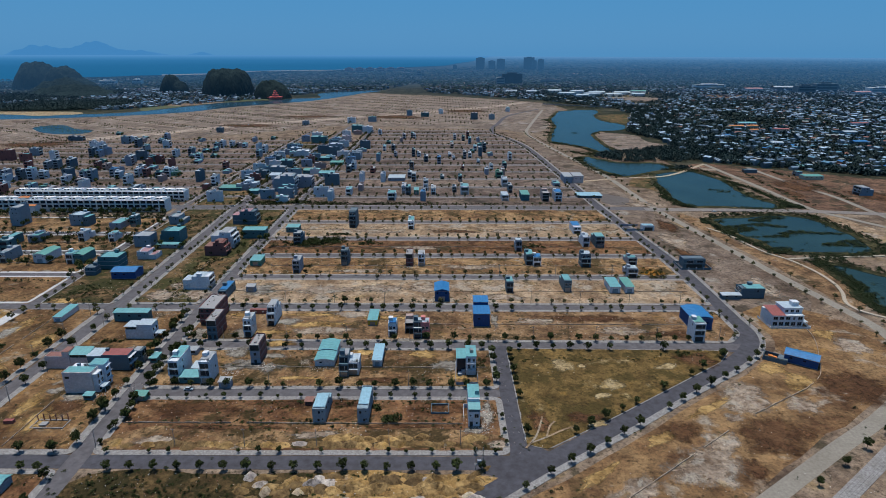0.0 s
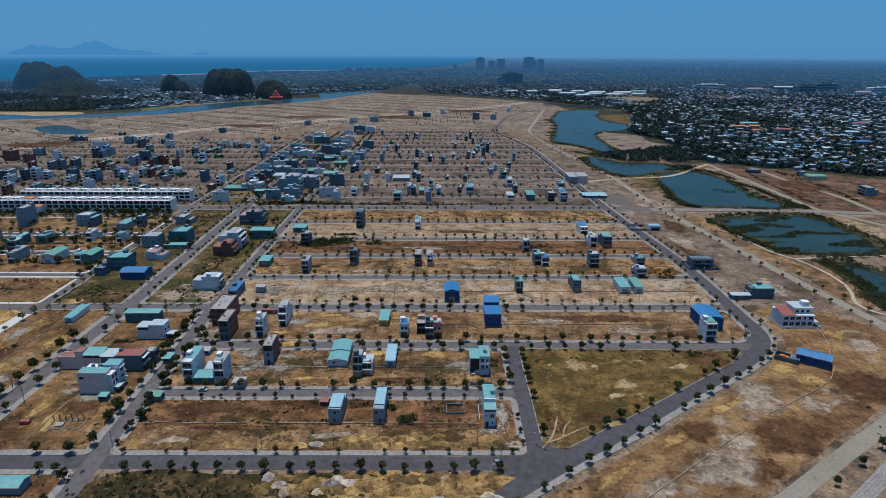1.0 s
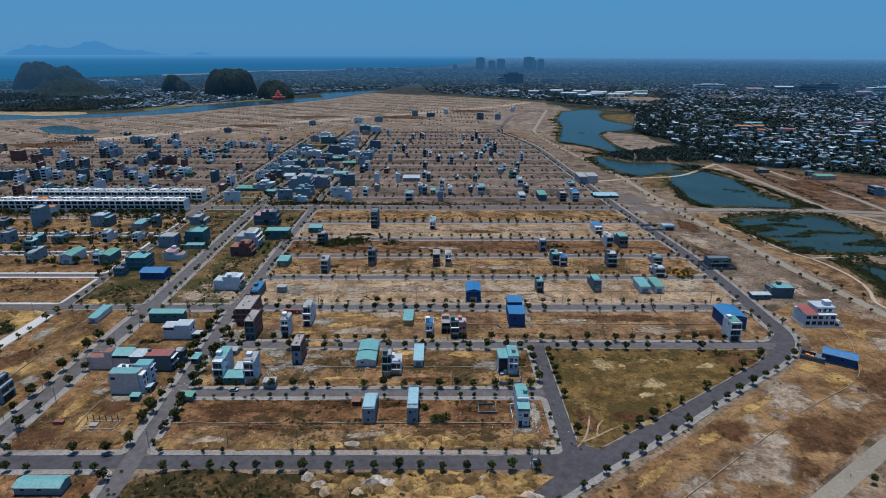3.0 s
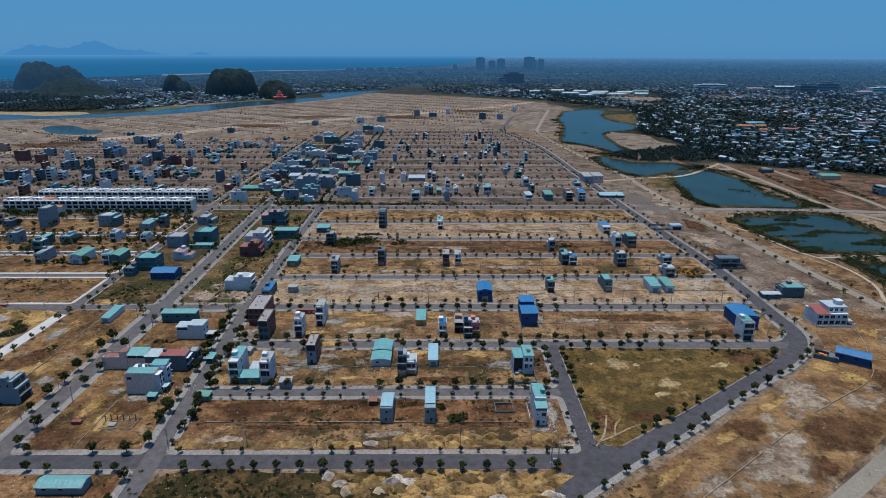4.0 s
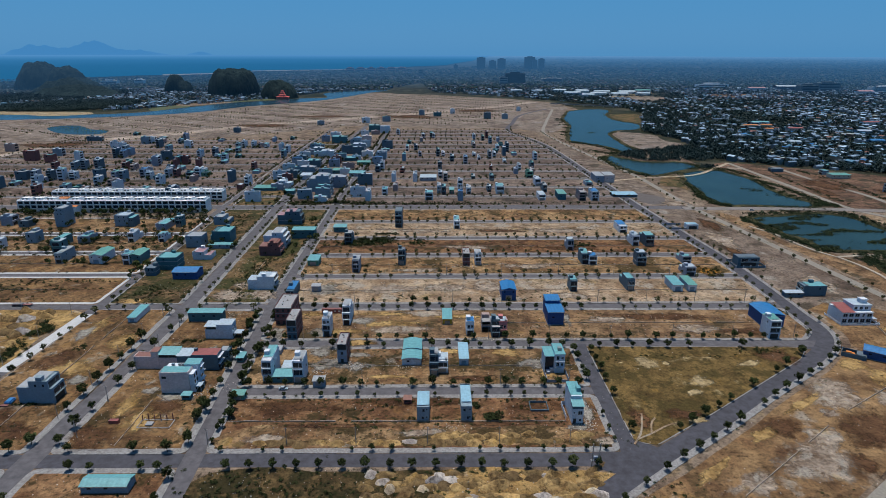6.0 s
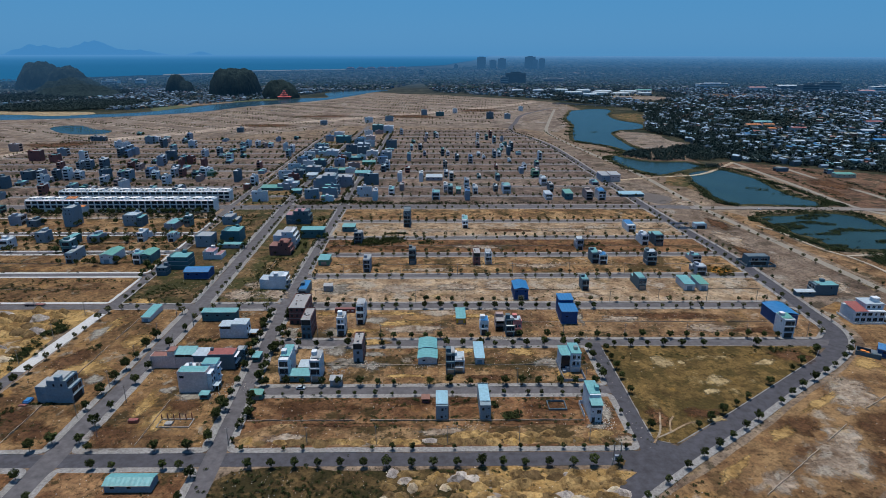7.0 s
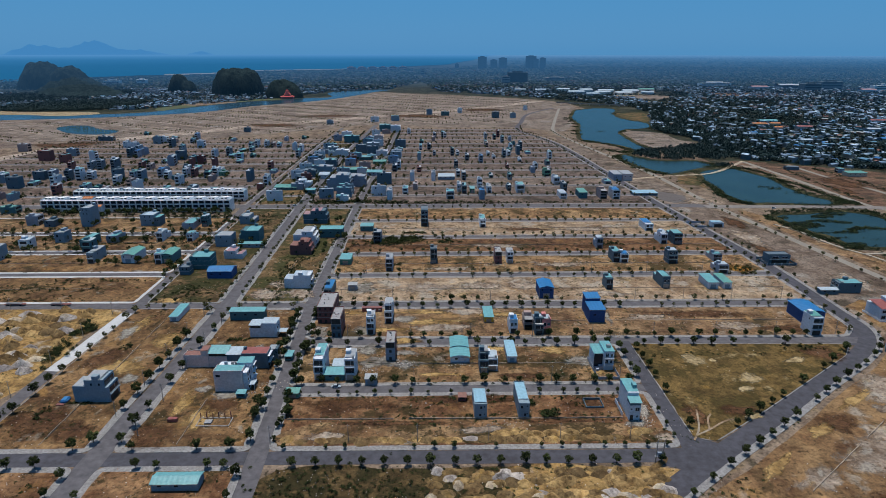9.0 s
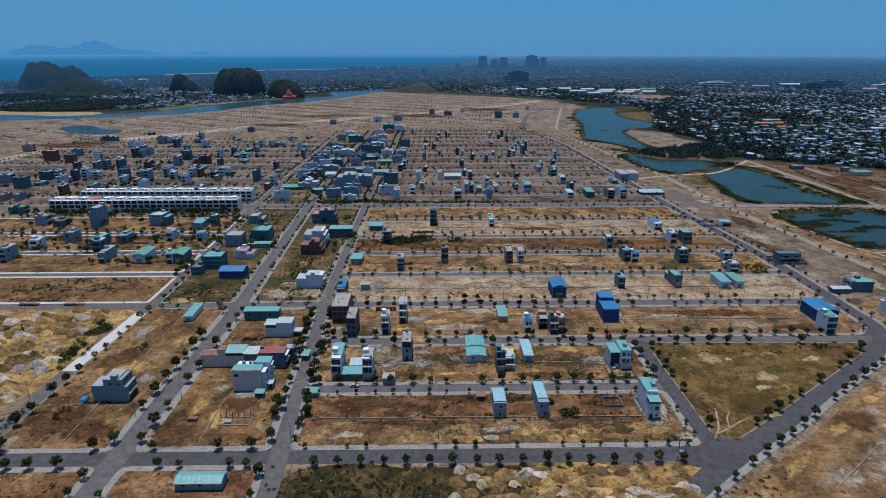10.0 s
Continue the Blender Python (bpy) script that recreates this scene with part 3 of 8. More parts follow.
ribbon("road", smooth_line([(170, 715), (230, 735), (288, 751), (347, 810), (372, 838)], 5), 2.6, 0, 0.45, DIRT_ROAD, 0, "pale dirt dyke road between the lakes")
ribbon("road", smooth_line([(372, 838), (374, 691), (374, 583), (392, 540), (412, 490), (420, 400), (400, 280)], 5), 3.4, 0, 0.3, OLD_CONCRETE, 0, "pale road along the lake's far bank")
ribbon("road", smooth_line([(421, 810), (424, 707), (432, 633), (428, 551), (430, 400)], 5), 3.2, 0, 0.3, OLD_CONCRETE, 0, "pale road on bare land")
HAUL = [(-760, 700), (-712, 864), (-680, 993), (-645, 1072), (-546, 1165), (-477, 1250), (-389, 1330), (-245, 1440), (-92, 1560), (125, 1762), (263, 1940)]
ribbon("road", smooth_line(HAUL, 5), 19, 0, 0.16, HAUL_SOIL, 0, "broad pale haul road across the site")

TREE_SPOTS = []
rng = random.Random(7)


def inset(poly, d):
    """The convex counter-clockwise polygon drawn in by d, or by one distance for each side."""
    n, out = len(poly), []
    ds = [d] * n if isinstance(d, (int, float)) else list(d)
    for i in range(n):
        a, b, c = (Vector(poly[(i + k) % n]) for k in (-1, 0, 1))
        u, v = (b - a).normalized(), (c - b).normalized()
        nu, nv = Vector((-u.y, u.x)), Vector((-v.y, v.x))
        d0, d1 = ds[i - 1], ds[i]
        cross = u.x * v.y - u.y * v.x
        if abs(cross) < 0.05:
            out.append(b + nu * d1)
        else:
            out.append(b + (u * d1 - v * d0) / -cross)
    return out


def block(corners, pavement=3.0, soil=LOT, trees=8.5, label="dry vacant house lots with paved kerb", gap=0.12, size=1.0, paving=None):
    """A street block: a raised pavement slab with rounded corners and the lots' soil on it."""
    ring = []
    n = len(corners)
    for i in range(n):
        a, b, c = (Vector(corners[(i + k) % n]) for k in (-1, 0, 1))
        p, q = b + (a - b).normalized() * 4.5, b + (c - b).normalized() * 4.5
        for t in (0, 0.25, 0.5, 0.75, 1):
            ring.append(p * (1 - t) ** 2 + b * 2 * t * (1 - t) + q * t * t)
    bm = bmesh.new()
    low, high = [bm.verts.new((*p, 0.0)) for p in ring], [bm.verts.new((*p, 0.24)) for p in ring]
    for i in range(len(ring)):
        j = (i + 1) % len(ring)
        bm.faces.new((low[i], low[j], high[j], high[i]))
    bm.faces.new(high)
    slab = tagged(link("pavement", bm, paving or PAVING), "pale concrete pavement with raised kerb", "pavement", kind="structure")
    inner = inset(corners, pavement)
    bm = bmesh.new()
    top = []
    for i in range(len(inner)):
        a, b = Vector(inner[i]), Vector(inner[(i + 1) % len(inner)])
        m = max(2, int((b - a).length / 3))
        for k in range(m):
            p = a.lerp(b, k / m)
            o = 0.5 * noise.noise((p.x * 0.21, p.y * 0.21, 3)) + 0.3 * noise.noise((p.x * 0.7, p.y * 0.7, 5))
            p = p + Vector((o, o * 0.8))
            top.append(bm.verts.new((*p, 0.27)))
    bm.faces.new(top)
    lot = tagged(link("vacant_lot", bm, soil), label, "lot", kind="structure")
    if trees:
        line = inset(corners, 1.3)
        for i in range(len(line)):
            a, b = Vector(line[i]), Vector(line[(i + 1) % len(line)])
            if (b - a).length < 12:
                continue
            e = (b - a).normalized() * 5.0
            a, b = a + e, b - e
            m = max(1, int((b - a).length / trees))
            for k in range(m + 1):
                if rng.random() > gap:
                    p = a.lerp(b, min(max((k + rng.uniform(-0.15, 0.15)) / m, 0), 1))
                    TREE_SPOTS.append((p.x, p.y, rng.uniform(0.75, 1.2) * size))
    return lot


def strip(left, right, y0, y1, **more):
    return block([(left(y0), y0), (right(y0), y0), (right(y1), y1), (left(y1), y1)], **more)


def plus(f, d):
    return lambda y: f(y) + d


strip(plus(xl1, 3.4), lambda y: 27.2, 194.2, 235.9, pavement=3.0, size=0.62, soil=LOT_RED)
sheet("tan_strip", [(-134, 199), (-120, 212), (-60, 210), (-20, 212), (15, 209), (22, 200), (-50, 198.5)], 0.285, LOT, 5, 2.5, "paler trodden soil along the kerb", "ground")
for k in range(17):
    TREE_SPOTS.append((-126 + 8.8 * k + rng.uniform(-0.6, 0.6), 185.0, rng.uniform(0.9, 1.15)))
strip(plus(xl1, 3.4), lambda y: 27.2, 242.1, 283.0, pavement=2.8)
block([(xl1(290) + 3.4, 290.5), (158, 289), (168.2, 300), (168.8, 332.4), (xl1(332) + 3.4, 332.9)], pavement=2.8, soil=ROW_SOIL)
block([(33.8, 283), (33.8, 201), (42, 197.5), (76, 220.5), (142.5, 268), (153, 281)], pavement=0.5, soil=MEADOW, trees=9.5, label="dry olive meadow on a vacant block", gap=0.3)
ROWS = [340.1] + [v for y in CROSS for v in (y - 3, y + 3)] + [577.5]
for y0, y1, earth_kind in zip(ROWS[::2], ROWS[1::2], (LOT_PALE, LOT, LOT_RED, LOT_PALE, LOT)):
    strip(plus(xl1, 3.4), plus(xd, -4.1), y0, y1, pavement=2.6, soil=earth_kind)
ROWS = [591.5] + [v for y in FAR_CROSS for v in (y - 2.8, y + 2.8)]
for y0, y1 in zip(ROWS[::2], ROWS[1::2]):
    strip(plus(xl1, 3.4), plus(xd, -4.1), y0, y1, pavement=2.2, trees=9.5, soil=LOT_FAR)
    if y1 < 1100:
        strip(plus(xl2, 4.3), plus(xl1, -3.4), y0, y1 + 2.8, pavement=2.4, trees=9.5, soil=LOT_FAR)
        strip(lambda y: -700, lambda y: -266.5, y0, y1, pavement=2.2, trees=10, soil=LOT_FAR)
        strip(lambda y: -258, plus(xl2, -4.3), y0, y1, pavement=2.2, trees=8, soil=GREENER)
strip(plus(xl2, 4.3), plus(xl1, -3.4), 194.2, 332.8, pavement=3.4, trees=11, size=1.2, soil=TAN)
strip(plus(xl2, 4.3), plus(xl1, -3.4), 340.2, 577.8, pavement=3.0, soil=GREENER)
strip(plus(xl3, 3.4), plus(xl2, -4.3), 194.2, 333.0, pavement=(3.0, 3.4, 1.2, 0.4), trees=11, size=1.25, soil=TAN)
strip(plus(xl3, 3.4), plus(xl2, -4.3), 340.2, 577.8, pavement=(1.5, 3.2, 2.5, 1.2), trees=10, soil=GREENER)
for y0, y1, gardens in ((341, 389, 0), (395, 437.5, 0), (443.5, 488.5, 9), (494.5, 545, 8)):
    strip(lambda y: -640, plus(xl3, -3.4), y0, y1, pavement=(2.6, 2.0, 2.6, 2.0), trees=gardens, size=1.3, soil=LOT if gardens else TAN, paving=NEW_PAVING)
strip(plus(xl2, 4.3), plus(xl1, -3.4), 140, 186, pavement=3.0, soil=LOT_RED)
strip(plus(xl3, 3.6), plus(xl2, -4.3), 130, 186, pavement=3.0, soil=LOT_RED)
ribbon("pavement", smooth_line(DIAGONAL[1:9], 6), 1.5, 0, 0.26, PAVING, 5.6, "pale concrete pavement with raised kerb", "pavement")
ribbon("pavement", smooth_line(DIAGONAL[8:16], 6), 1.3, 0, 0.24, PAVING, 5.4, "pale concrete pavement with raised kerb", "pavement")
for line, off, gap in ((DIAGONAL[1:18], 5.8, 9.0), (SHORE[1:16], 6.5, 16.0), (SHORE[4:16], -6.5, 12.0)):
    pts = smooth_line(line, 8)
    run = 0.0
    for a, b in zip(pts, pts[1:]):
        run += (b - a).length
        if run > gap:
            run = 0.0
            d = (b - a).normalized()
            if rng.random() > 0.12:
                TREE_SPOTS.append((b.x + d.y * off, b.y - d.x * off, rng.uniform(0.7, 1.15)))
for k in range(34):
    y = rng.choice((rng.uniform(206, 236), rng.uniform(243, 283), rng.uniform(292, 330)))
    TREE_SPOTS.append((xl1(y) + rng.choice((-1, 1)) * rng.uniform(5.2, 7.5), y, rng.uniform(0.8, 1.3)))
for y in np.arange(340, 1180, 7.5):      # shade trees along the two avenues
    for f, off in ((xl1, 5.6), (xl1, -5.6), (xl2, 6.8), (xl2, -6.8)):
        if y > 596 and rng.random() < 0.72:
            TREE_SPOTS.append((f(y) + off + rng.uniform(-0.6, 0.6), y + rng.uniform(-1.5, 1.5), rng.uniform(0.9, 1.5)))
    if y > 590 and rng.random() < 0.55:
        TREE_SPOTS.append((-262 + rng.choice((-5, 5)), y + rng.uniform(-2, 2), rng.uniform(0.9, 1.4)))
river_side = lerp_line([(-1000, 900), (-980, 1380), (-760, 1480), (-650, 1589), (-570, 1763), (-390, 2005), (-280, 2384)])
site_side = lerp_line([(90, 1000), (80, 1290), (140, 1519), (235, 1690), (250, 1900), (100, 2080), (-100, 2240)])
for k in range(26):
    for side in (-11, 11):
        c = 420 + 95 * k + side
        x, gone = -1150.0, 0
        while x < 240:
            y = c - 0.66 * x
            x += 8.5
            gone = gone - 1 if gone > 0 else (9 if rng.random() < 0.02 else 0)
            if gone or y < 1010 or y > 2200 or x < river_side(y) + 40 or (y < 1300 and -220 < x) or (y < 1140 and x > -640) or x > site_side(y) - 20 or rng.random() < 0.2:
                continue
            TREE_SPOTS.append((x + rng.uniform(-1, 1), y + rng.uniform(-1, 1), rng.uniform(0.8, 1.25)))
    track = [(x, 420 + 95 * k - 0.66 * x) for x in range(-1150, 240, 30)]
    track = [(x, y) for x, y in track if 1150 < y < 2150 and river_side(y) + 45 < x < site_side(y) - 20 and (y > 1320 or x < -330)]
    if len(track) > 2:
        ribbon("track", track, 2.2, 0.05, 0.13, HAUL_SOIL, 0, "pale unpaved track between rows of young trees", "road")
sheet("rough_ground", [(335, 800), (372, 842), (470, 785), (560, 728), (690, 690), (820, 640), (900, 535), (640, 548), (432, 560), (380, 575), (376, 640), (372, 740)], 0.11, ROUGH, 4, 4, "rough reddish ground with dry grass", "ground")
sheet("sand_spit", [(298, 1157), (328, 1183), (370, 1141), (364, 1064), (381, 1030), (359, 985), (308, 958), (288, 985), (286, 1050)], 0.20, GRADED, 4, 3, "pale cleared ground beside the lagoon", "sandbank")
sheet("grass_spit", [(386, 1500), (406, 1544), (472, 1545), (414, 1352), (384, 1398)], 0.20, GREENER, 4, 3, "flat dry grass beside the lagoon", "ground")
sheet("grass_bank", [(246, 747), (266, 744), (252, 702), (246, 662), (238, 677), (223, 692)], 0.12, GREENER, 4, 2, "grassy bank below the dyke", "ground")
sheet("river_field", [(-844, 1687), (-823, 1779), (-782, 1799), (-759, 1742), (-785, 1688), (-801, 1621)], 0.3, surface("field_grass", (0.06, 0.08, 0.032), 0.9, big=0.02, fine=0.3, vary=0.4), 5, 4, "green field on the river bank", "ground")
sheet("river_field", [(-690, 1905), (-640, 1960), (-590, 2010), (-600, 2060), (-690, 1990)], 0.3, bpy.data.materials["field_grass"], 5, 4, "green field on the river bank", "ground")
sheet("cleared_ground", [(-840, 1818), (-780, 1881), (-700, 1925), (-690, 1900), (-746, 1800), (-782, 1780)], 0.32, SOIL, 5, 4, "reddish cleared ground by the river", "ground")
sheet("gravel_ground", [(166, 640), (180, 650), (200, 628), (196, 606), (180, 596), (170, 612)], 0.11, surface("dark_gravel", (0.11, 0.10, 0.10), 0.95, big=0.2, fine=1.5, vary=0.5), 4, 2, "spread dark gravel beside the road", "ground")
sheet("cleared_ground", [(590, 2000), (620, 1880), (640, 2050), (860, 2500), (840, 2570), (600, 2430)], 0.4, SAND, 4, 5, "white cleared ground among trees", "ground")


def bridge(x0, y0, x1, y1):
    """A low road bridge over the lagoon's head."""
    ob = tagged(new("bridge"), "long low concrete bridge on piers", "bridge")
    ribbon("deck", [(x0, y0), (x1, y1)], 5, 3.2, 4.2, CONCRETE, parent=ob)
    for k in range(7):
        t = (k + 0.5) / 7
        part("pier", blocks((x0 + (x1 - x0) * t - 1, x0 + (x1 - x0) * t + 1, y0 + (y1 - y0) * t - 3, y0 + (y1 - y0) * t + 3, 0, 3.2)), CONCRETE, ob)
    for side in (-4.8, 4.8):
        ribbon("railing", [(x0, y0), (x1, y1)], 0.2, 4.2, 5.3, PAVING, side, parent=ob)

sheet("pale_slope", [(368, 546), (380, 550), (389, 500), (380, 466), (369, 462), (366, 500)], 0.4, LOT_PALE, 4, 2, "pale graded slope above the marsh", "ground")
sheet("shore_ground", [(182, 330), (236, 347), (222, 480), (206, 582), (200, 740), (180, 913), (162, 1080), (150, 1060), (160, 760), (168, 590), (176, 500), (181, 420)], 0.085, SHORE_SOIL, 4, 2, "bare grey-brown ground between two roads", "ground")
sheet("verge", [(252, 350), (262, 336), (286, 385), (266, 436), (248, 470), (246, 540), (228, 560), (236, 480), (248, 400)], 0.095, ROW_SOIL, 4, 2, "dry grass verge above the creek", "ground")

for trail in ([(33.5, 198.7), (38.4, 205.9), (41.2, 213.2), (43.4, 220.3)], [(36, 202), (42.9, 205.8), (52.2, 211.6), (58, 213)], [(42.9, 205.8), (45.4, 213.1), (48.2, 216.8)]):
    ribbon("path", smooth_line(trail, 6), 0.4, 0.2, 0.36, LOT_PALE, 0, "pale trodden path across the meadow", "path")


def frayed(m):
    """The same soil with a thin, broken edge: it gives out where the patch's depth of cover fails."""
    n, l = m.node_tree.nodes, m.node_tree.links
    cover = n.new("ShaderNodeAttribute")
    cover.attribute_name = "cover"
    geo = n.new("ShaderNodeNewGeometry")
    both = n.new("ShaderNodeMath")
    both.operation = "ADD"
    l.new(cover.outputs["Fac"], both.inputs[0])
    l.new(noise_node(n, l, geo.outputs["Position"], 0.16, 9, 0.72, 0.2), both.inputs[1])
    l.new(ramp_node(n, l, both.outputs[0], [(0.72, (0, 0, 0)), (0.98, (0.9, 0.9, 0.9))]), n["Principled BSDF"].inputs["Alpha"])
    return m


def blotch(x, y, rx, ry, material, label, turn=0.0, level=0):
    """An irregular patch of other soil that thins out to a frayed edge."""
    o = (x * 13 + y * 29) % 90
    c, d = math.cos(radians(turn)), math.sin(radians(turn))
    verts, faces, cover, steps = [(x, y, BLOTCH_LEVEL + 0.004 * level)], [], [0.6], 48
    for share, full in ((0.4, 0.55), (0.8, 0.4), (1.15, 0.2), (1.5, 0.0)):
        for i in range(steps):
            a = 2 * math.pi * i / steps
            u, w = math.cos(a), math.sin(a)
            k = share * (1 + 0.5 * noise.noise((u * 1.1, w * 1.1, o)) + 0.3 * noise.noise((u * 3.1, w * 3.1, o)))
            ex, ey = u * rx * k, w * ry * k
            verts.append((x + ex * c - ey * d, y + ex * d + ey * c, BLOTCH_LEVEL + 0.004 * level))
            cover.append(full)
    for i in range(steps):
        j = (i + 1) % steps
        faces.append((0, 1 + i, 1 + j))
        for q in range(3):
            faces.append((1 + q * steps + i, 1 + (q + 1) * steps + i, 1 + (q + 1) * steps + j, 1 + q * steps + j))
    ob = joined("soil_patch", verts, faces, material)
    ob.data.attributes.new("cover", "FLOAT", "POINT").data.foreach_set("value", cover)
    return tagged(ob, label, "ground", kind="structure")


BLOTCH_LEVEL = 0.115
PALE_SAND = frayed(earth("cream_sand", (0.72, 0.57, 0.36), (0.56, 0.42, 0.24), (0.36, 0.25, 0.12), (0.24, 0.17, 0.07), 0.58, 0.08))
CLAY = frayed(earth("washed_clay", (0.58, 0.48, 0.42), (0.45, 0.35, 0.295), (0.32, 0.22, 0.165), (0.27, 0.165, 0.10), 0.60, 0.05, clay=(0.58, 0.52, 0.48), clay_at=0.53))
RED_EARTH = frayed(earth("dark_red_earth", (0.22, 0.118, 0.066), (0.135, 0.066, 0.037), (0.080, 0.040, 0.026), (0.10, 0.058, 0.03), 0.60, 0.04, clay_at=0.68))
YELLOW_SAND = frayed(earth("ochre_sand", (0.70, 0.475, 0.225), (0.53, 0.335, 0.145), (0.34, 0.20, 0.085), (0.22, 0.13, 0.055), 0.66, 0.05))
GREY_GRAVEL = frayed(earth("grey_gravel", (0.46, 0.43, 0.42), (0.345, 0.315, 0.30), (0.22, 0.19, 0.175), (0.16, 0.11, 0.08), 0.60, 0.06, clay=(0.52, 0.50, 0.49), clay_at=0.55))
for k, (x, y, rx, ry, turn) in enumerate(((138, 234, 15, 12, 35), (103, 188, 16, 10, 35), (114, 204, 8, 6, 35), (127, 220, 5, 3, 20), (162, 230, 7, 7, 30), (221, 287, 9, 9, 0), (72, 176, 9, 5, 35))):
    blotch(x, y, rx, ry, CLAY, "pale washed clay on bare ground", turn, 5 + k % 5)
for k, (x, y, rx, ry, turn) in enumerate(((137, 207, 16, 11, 35), (195, 245, 17, 14, 40), (100, 210, 8, 6, 35), (118, 187, 6, 6, 35), (86, 160, 14, 7, 35))):
    blotch(x, y, rx, ry, RED_EARTH, "dark reddish bare earth", turn, 0 + k % 5)
for k, (x, y, rx, ry, turn) in enumerate(((172, 250, 9, 6, 30), (165, 262, 8, 5, 35), (89, 205, 8, 3, 35), (58, 182, 11, 2.5, 36), (120, 228, 14, 2.5, 35), (215, 300, 6, 6, 0))):
    blotch(x, y, rx, ry, YELLOW_SAND, "ochre sand spread on bare ground", turn, 10 + k % 5)
BLOTCH_LEVEL = 0.29
for k, (x, y, rx, ry) in enumerate(((61, 265, 6, 6), (70, 264, 2.4, 2), (80, 246, 6, 5), (74, 237, 4, 2.4), (112, 263, 6, 2.4), (48, 265, 1.7, 1), (66, 215, 5, 2))):
    blotch(x, y, rx, ry, PALE_SAND, "bare pale patch in the meadow", 20, 5 + k % 5)
for k, (x, y, rx, ry) in enumerate(((131, 270, 9, 7), (42, 216, 4, 8), (62, 219, 8, 4))):
    blotch(x, y, rx, ry, RED_EARTH, "dark bare earth under scrub", 0, 0 + k % 5)
for k, (x, y, rx, ry) in enumerate(((-166, 236, 8, 4), (-108, 277, 6, 6), (-137, 302, 4, 4), (-98, 266, 8, 5), (-88, 262, 8, 4), (-166, 280, 4, 4), (-220, 250, 5, 4), (-180, 240, 4, 3), (-91, 315, 7, 5), (-103, 262, 7, 4), (-90, 274, 8, 3),
                     (14, 211, 5, 3), (19, 222, 3, 8), (30.5, 318, 2.4, 9), (-122, 365, 10, 9), (-20, 292, 9, 2), (-135, 296, 4, 4), (-112, 300, 6, 6), (-245, 300, 4, 8), (207, 340, 8, 6), (2, 264, 8, 5))):
    blotch(x, y, rx, ry, GREY_GRAVEL, "grey gravel and rubble trodden round a house", 0, 15 + k % 5)
for k, (x, y, rx, ry) in enumerate(((-78, 364, 20, 7), (-40, 366, 14, 7), (-10, 366, 14, 6), (40, 352, 18, 5), (-68, 303, 16, 5), (-54, 325, 12, 4), (54, 316, 12, 4), (102, 303, 13, 6), (-20, 453, 20, 6), (20, 408, 18, 5), (-60, 400, 18, 4), (60, 500, 22, 6), (-60, 500, 20, 6),
                     (-182, 354, 12, 8), (-160, 356, 9, 9), (-176, 372, 9, 7), (-118, 203, 8, 3), (-52, 207, 10, 2.5), (22, 201, 4, 2.5))):
    blotch(x, y, rx, ry, CLAY, "pale washed clay on the lots", 0, 10 + k % 5)
for k, (x, y, rx, ry) in enumerate(((-229, 262, 11, 8), (-243, 308, 5, 13), (-219, 291, 7, 9), (-174, 217, 6, 9), (-80, 325, 16, 3), (-72, 311, 18, 3.5), (-100, 301, 15, 3), (-35, 321, 14, 3), (-88, 288, 8, 4), (-120, 325, 7, 3), (-10, 276, 8, 4), (-185, 230, 4, 10), (-40, 278, 7, 3), (-240, 345, 8, 4), (8, 254, 6, 3), (-70, 252, 10, 2))):
    blotch(x, y, rx, ry, YELLOW_SAND, "ochre sand spread on the lots", 0, 5 + k % 5)
for k, (x, y, rx, ry) in enumerate(((362, 797, 14, 13), (-198, 1890, 60, 30), (-575, 1564, 50, 22), (-533, 1626, 40, 20), (-379, 1510, 50, 12), (-700, 1130, 40, 14), (-640, 1250, 40, 16), (-60, 1900, 60, 20), (205, 600, 16, 10), (195, 470, 10, 30), (215, 370, 9, 16))):
    blotch(x, y, rx, ry, CLAY, "pale washed clay on open ground", 0, 1 + k % 5)
for k, (x, y, rx, ry) in enumerate(((-330, 1480, 70, 24), (-120, 1480, 70, 40), (-420, 1290, 60, 30), (-700, 1010, 60, 30), (60, 1640, 60, 40), (192, 430, 8, 24), (205, 520, 8, 20), (420, 690, 20, 30), (480, 640, 20, 30), (395, 650, 8, 20))):
    blotch(x, y, rx, ry, RED_EARTH, "darker reddish open ground", 0, 6 + k % 5)
blotch(151, 397, 9, 9, frayed(earth("orange_scrub", (0.50, 0.26, 0.05), (0.34, 0.16, 0.03), (0.17, 0.085, 0.02), (0.08, 0.06, 0.02), 0.6, 0.08)), "orange dry scrub beside the road", 0, 1)
for k, (x, y, rx, ry) in enumerate(((-110, 226, 20, 5), (-60, 230, 24, 4), (0, 226, 12, 5), (-90, 212, 24, 1.6), (-20, 213, 20, 1.5), (90, 320, 30, 5), (130, 300, 14, 5), (-60, 268, 9, 3), (-30, 250, 12, 3), (-188, 205, 10, 8), (-242, 216, 13, 12), (-243, 268, 8, 12), (-222, 208, 8, 8), (-168, 228, 8, 6), (60, 450, 22, 5), (-90, 452, 18, 5), (10, 500, 20, 5))):
    blotch(x, y, rx, ry, RED_EARTH, "dark reddish trodden soil on the lots", 0, 0 + k % 5)

# ---------------------------------------------------------------- houses


def thing(name, label, category, group=""):
    return tagged(new(name), label, category, group)


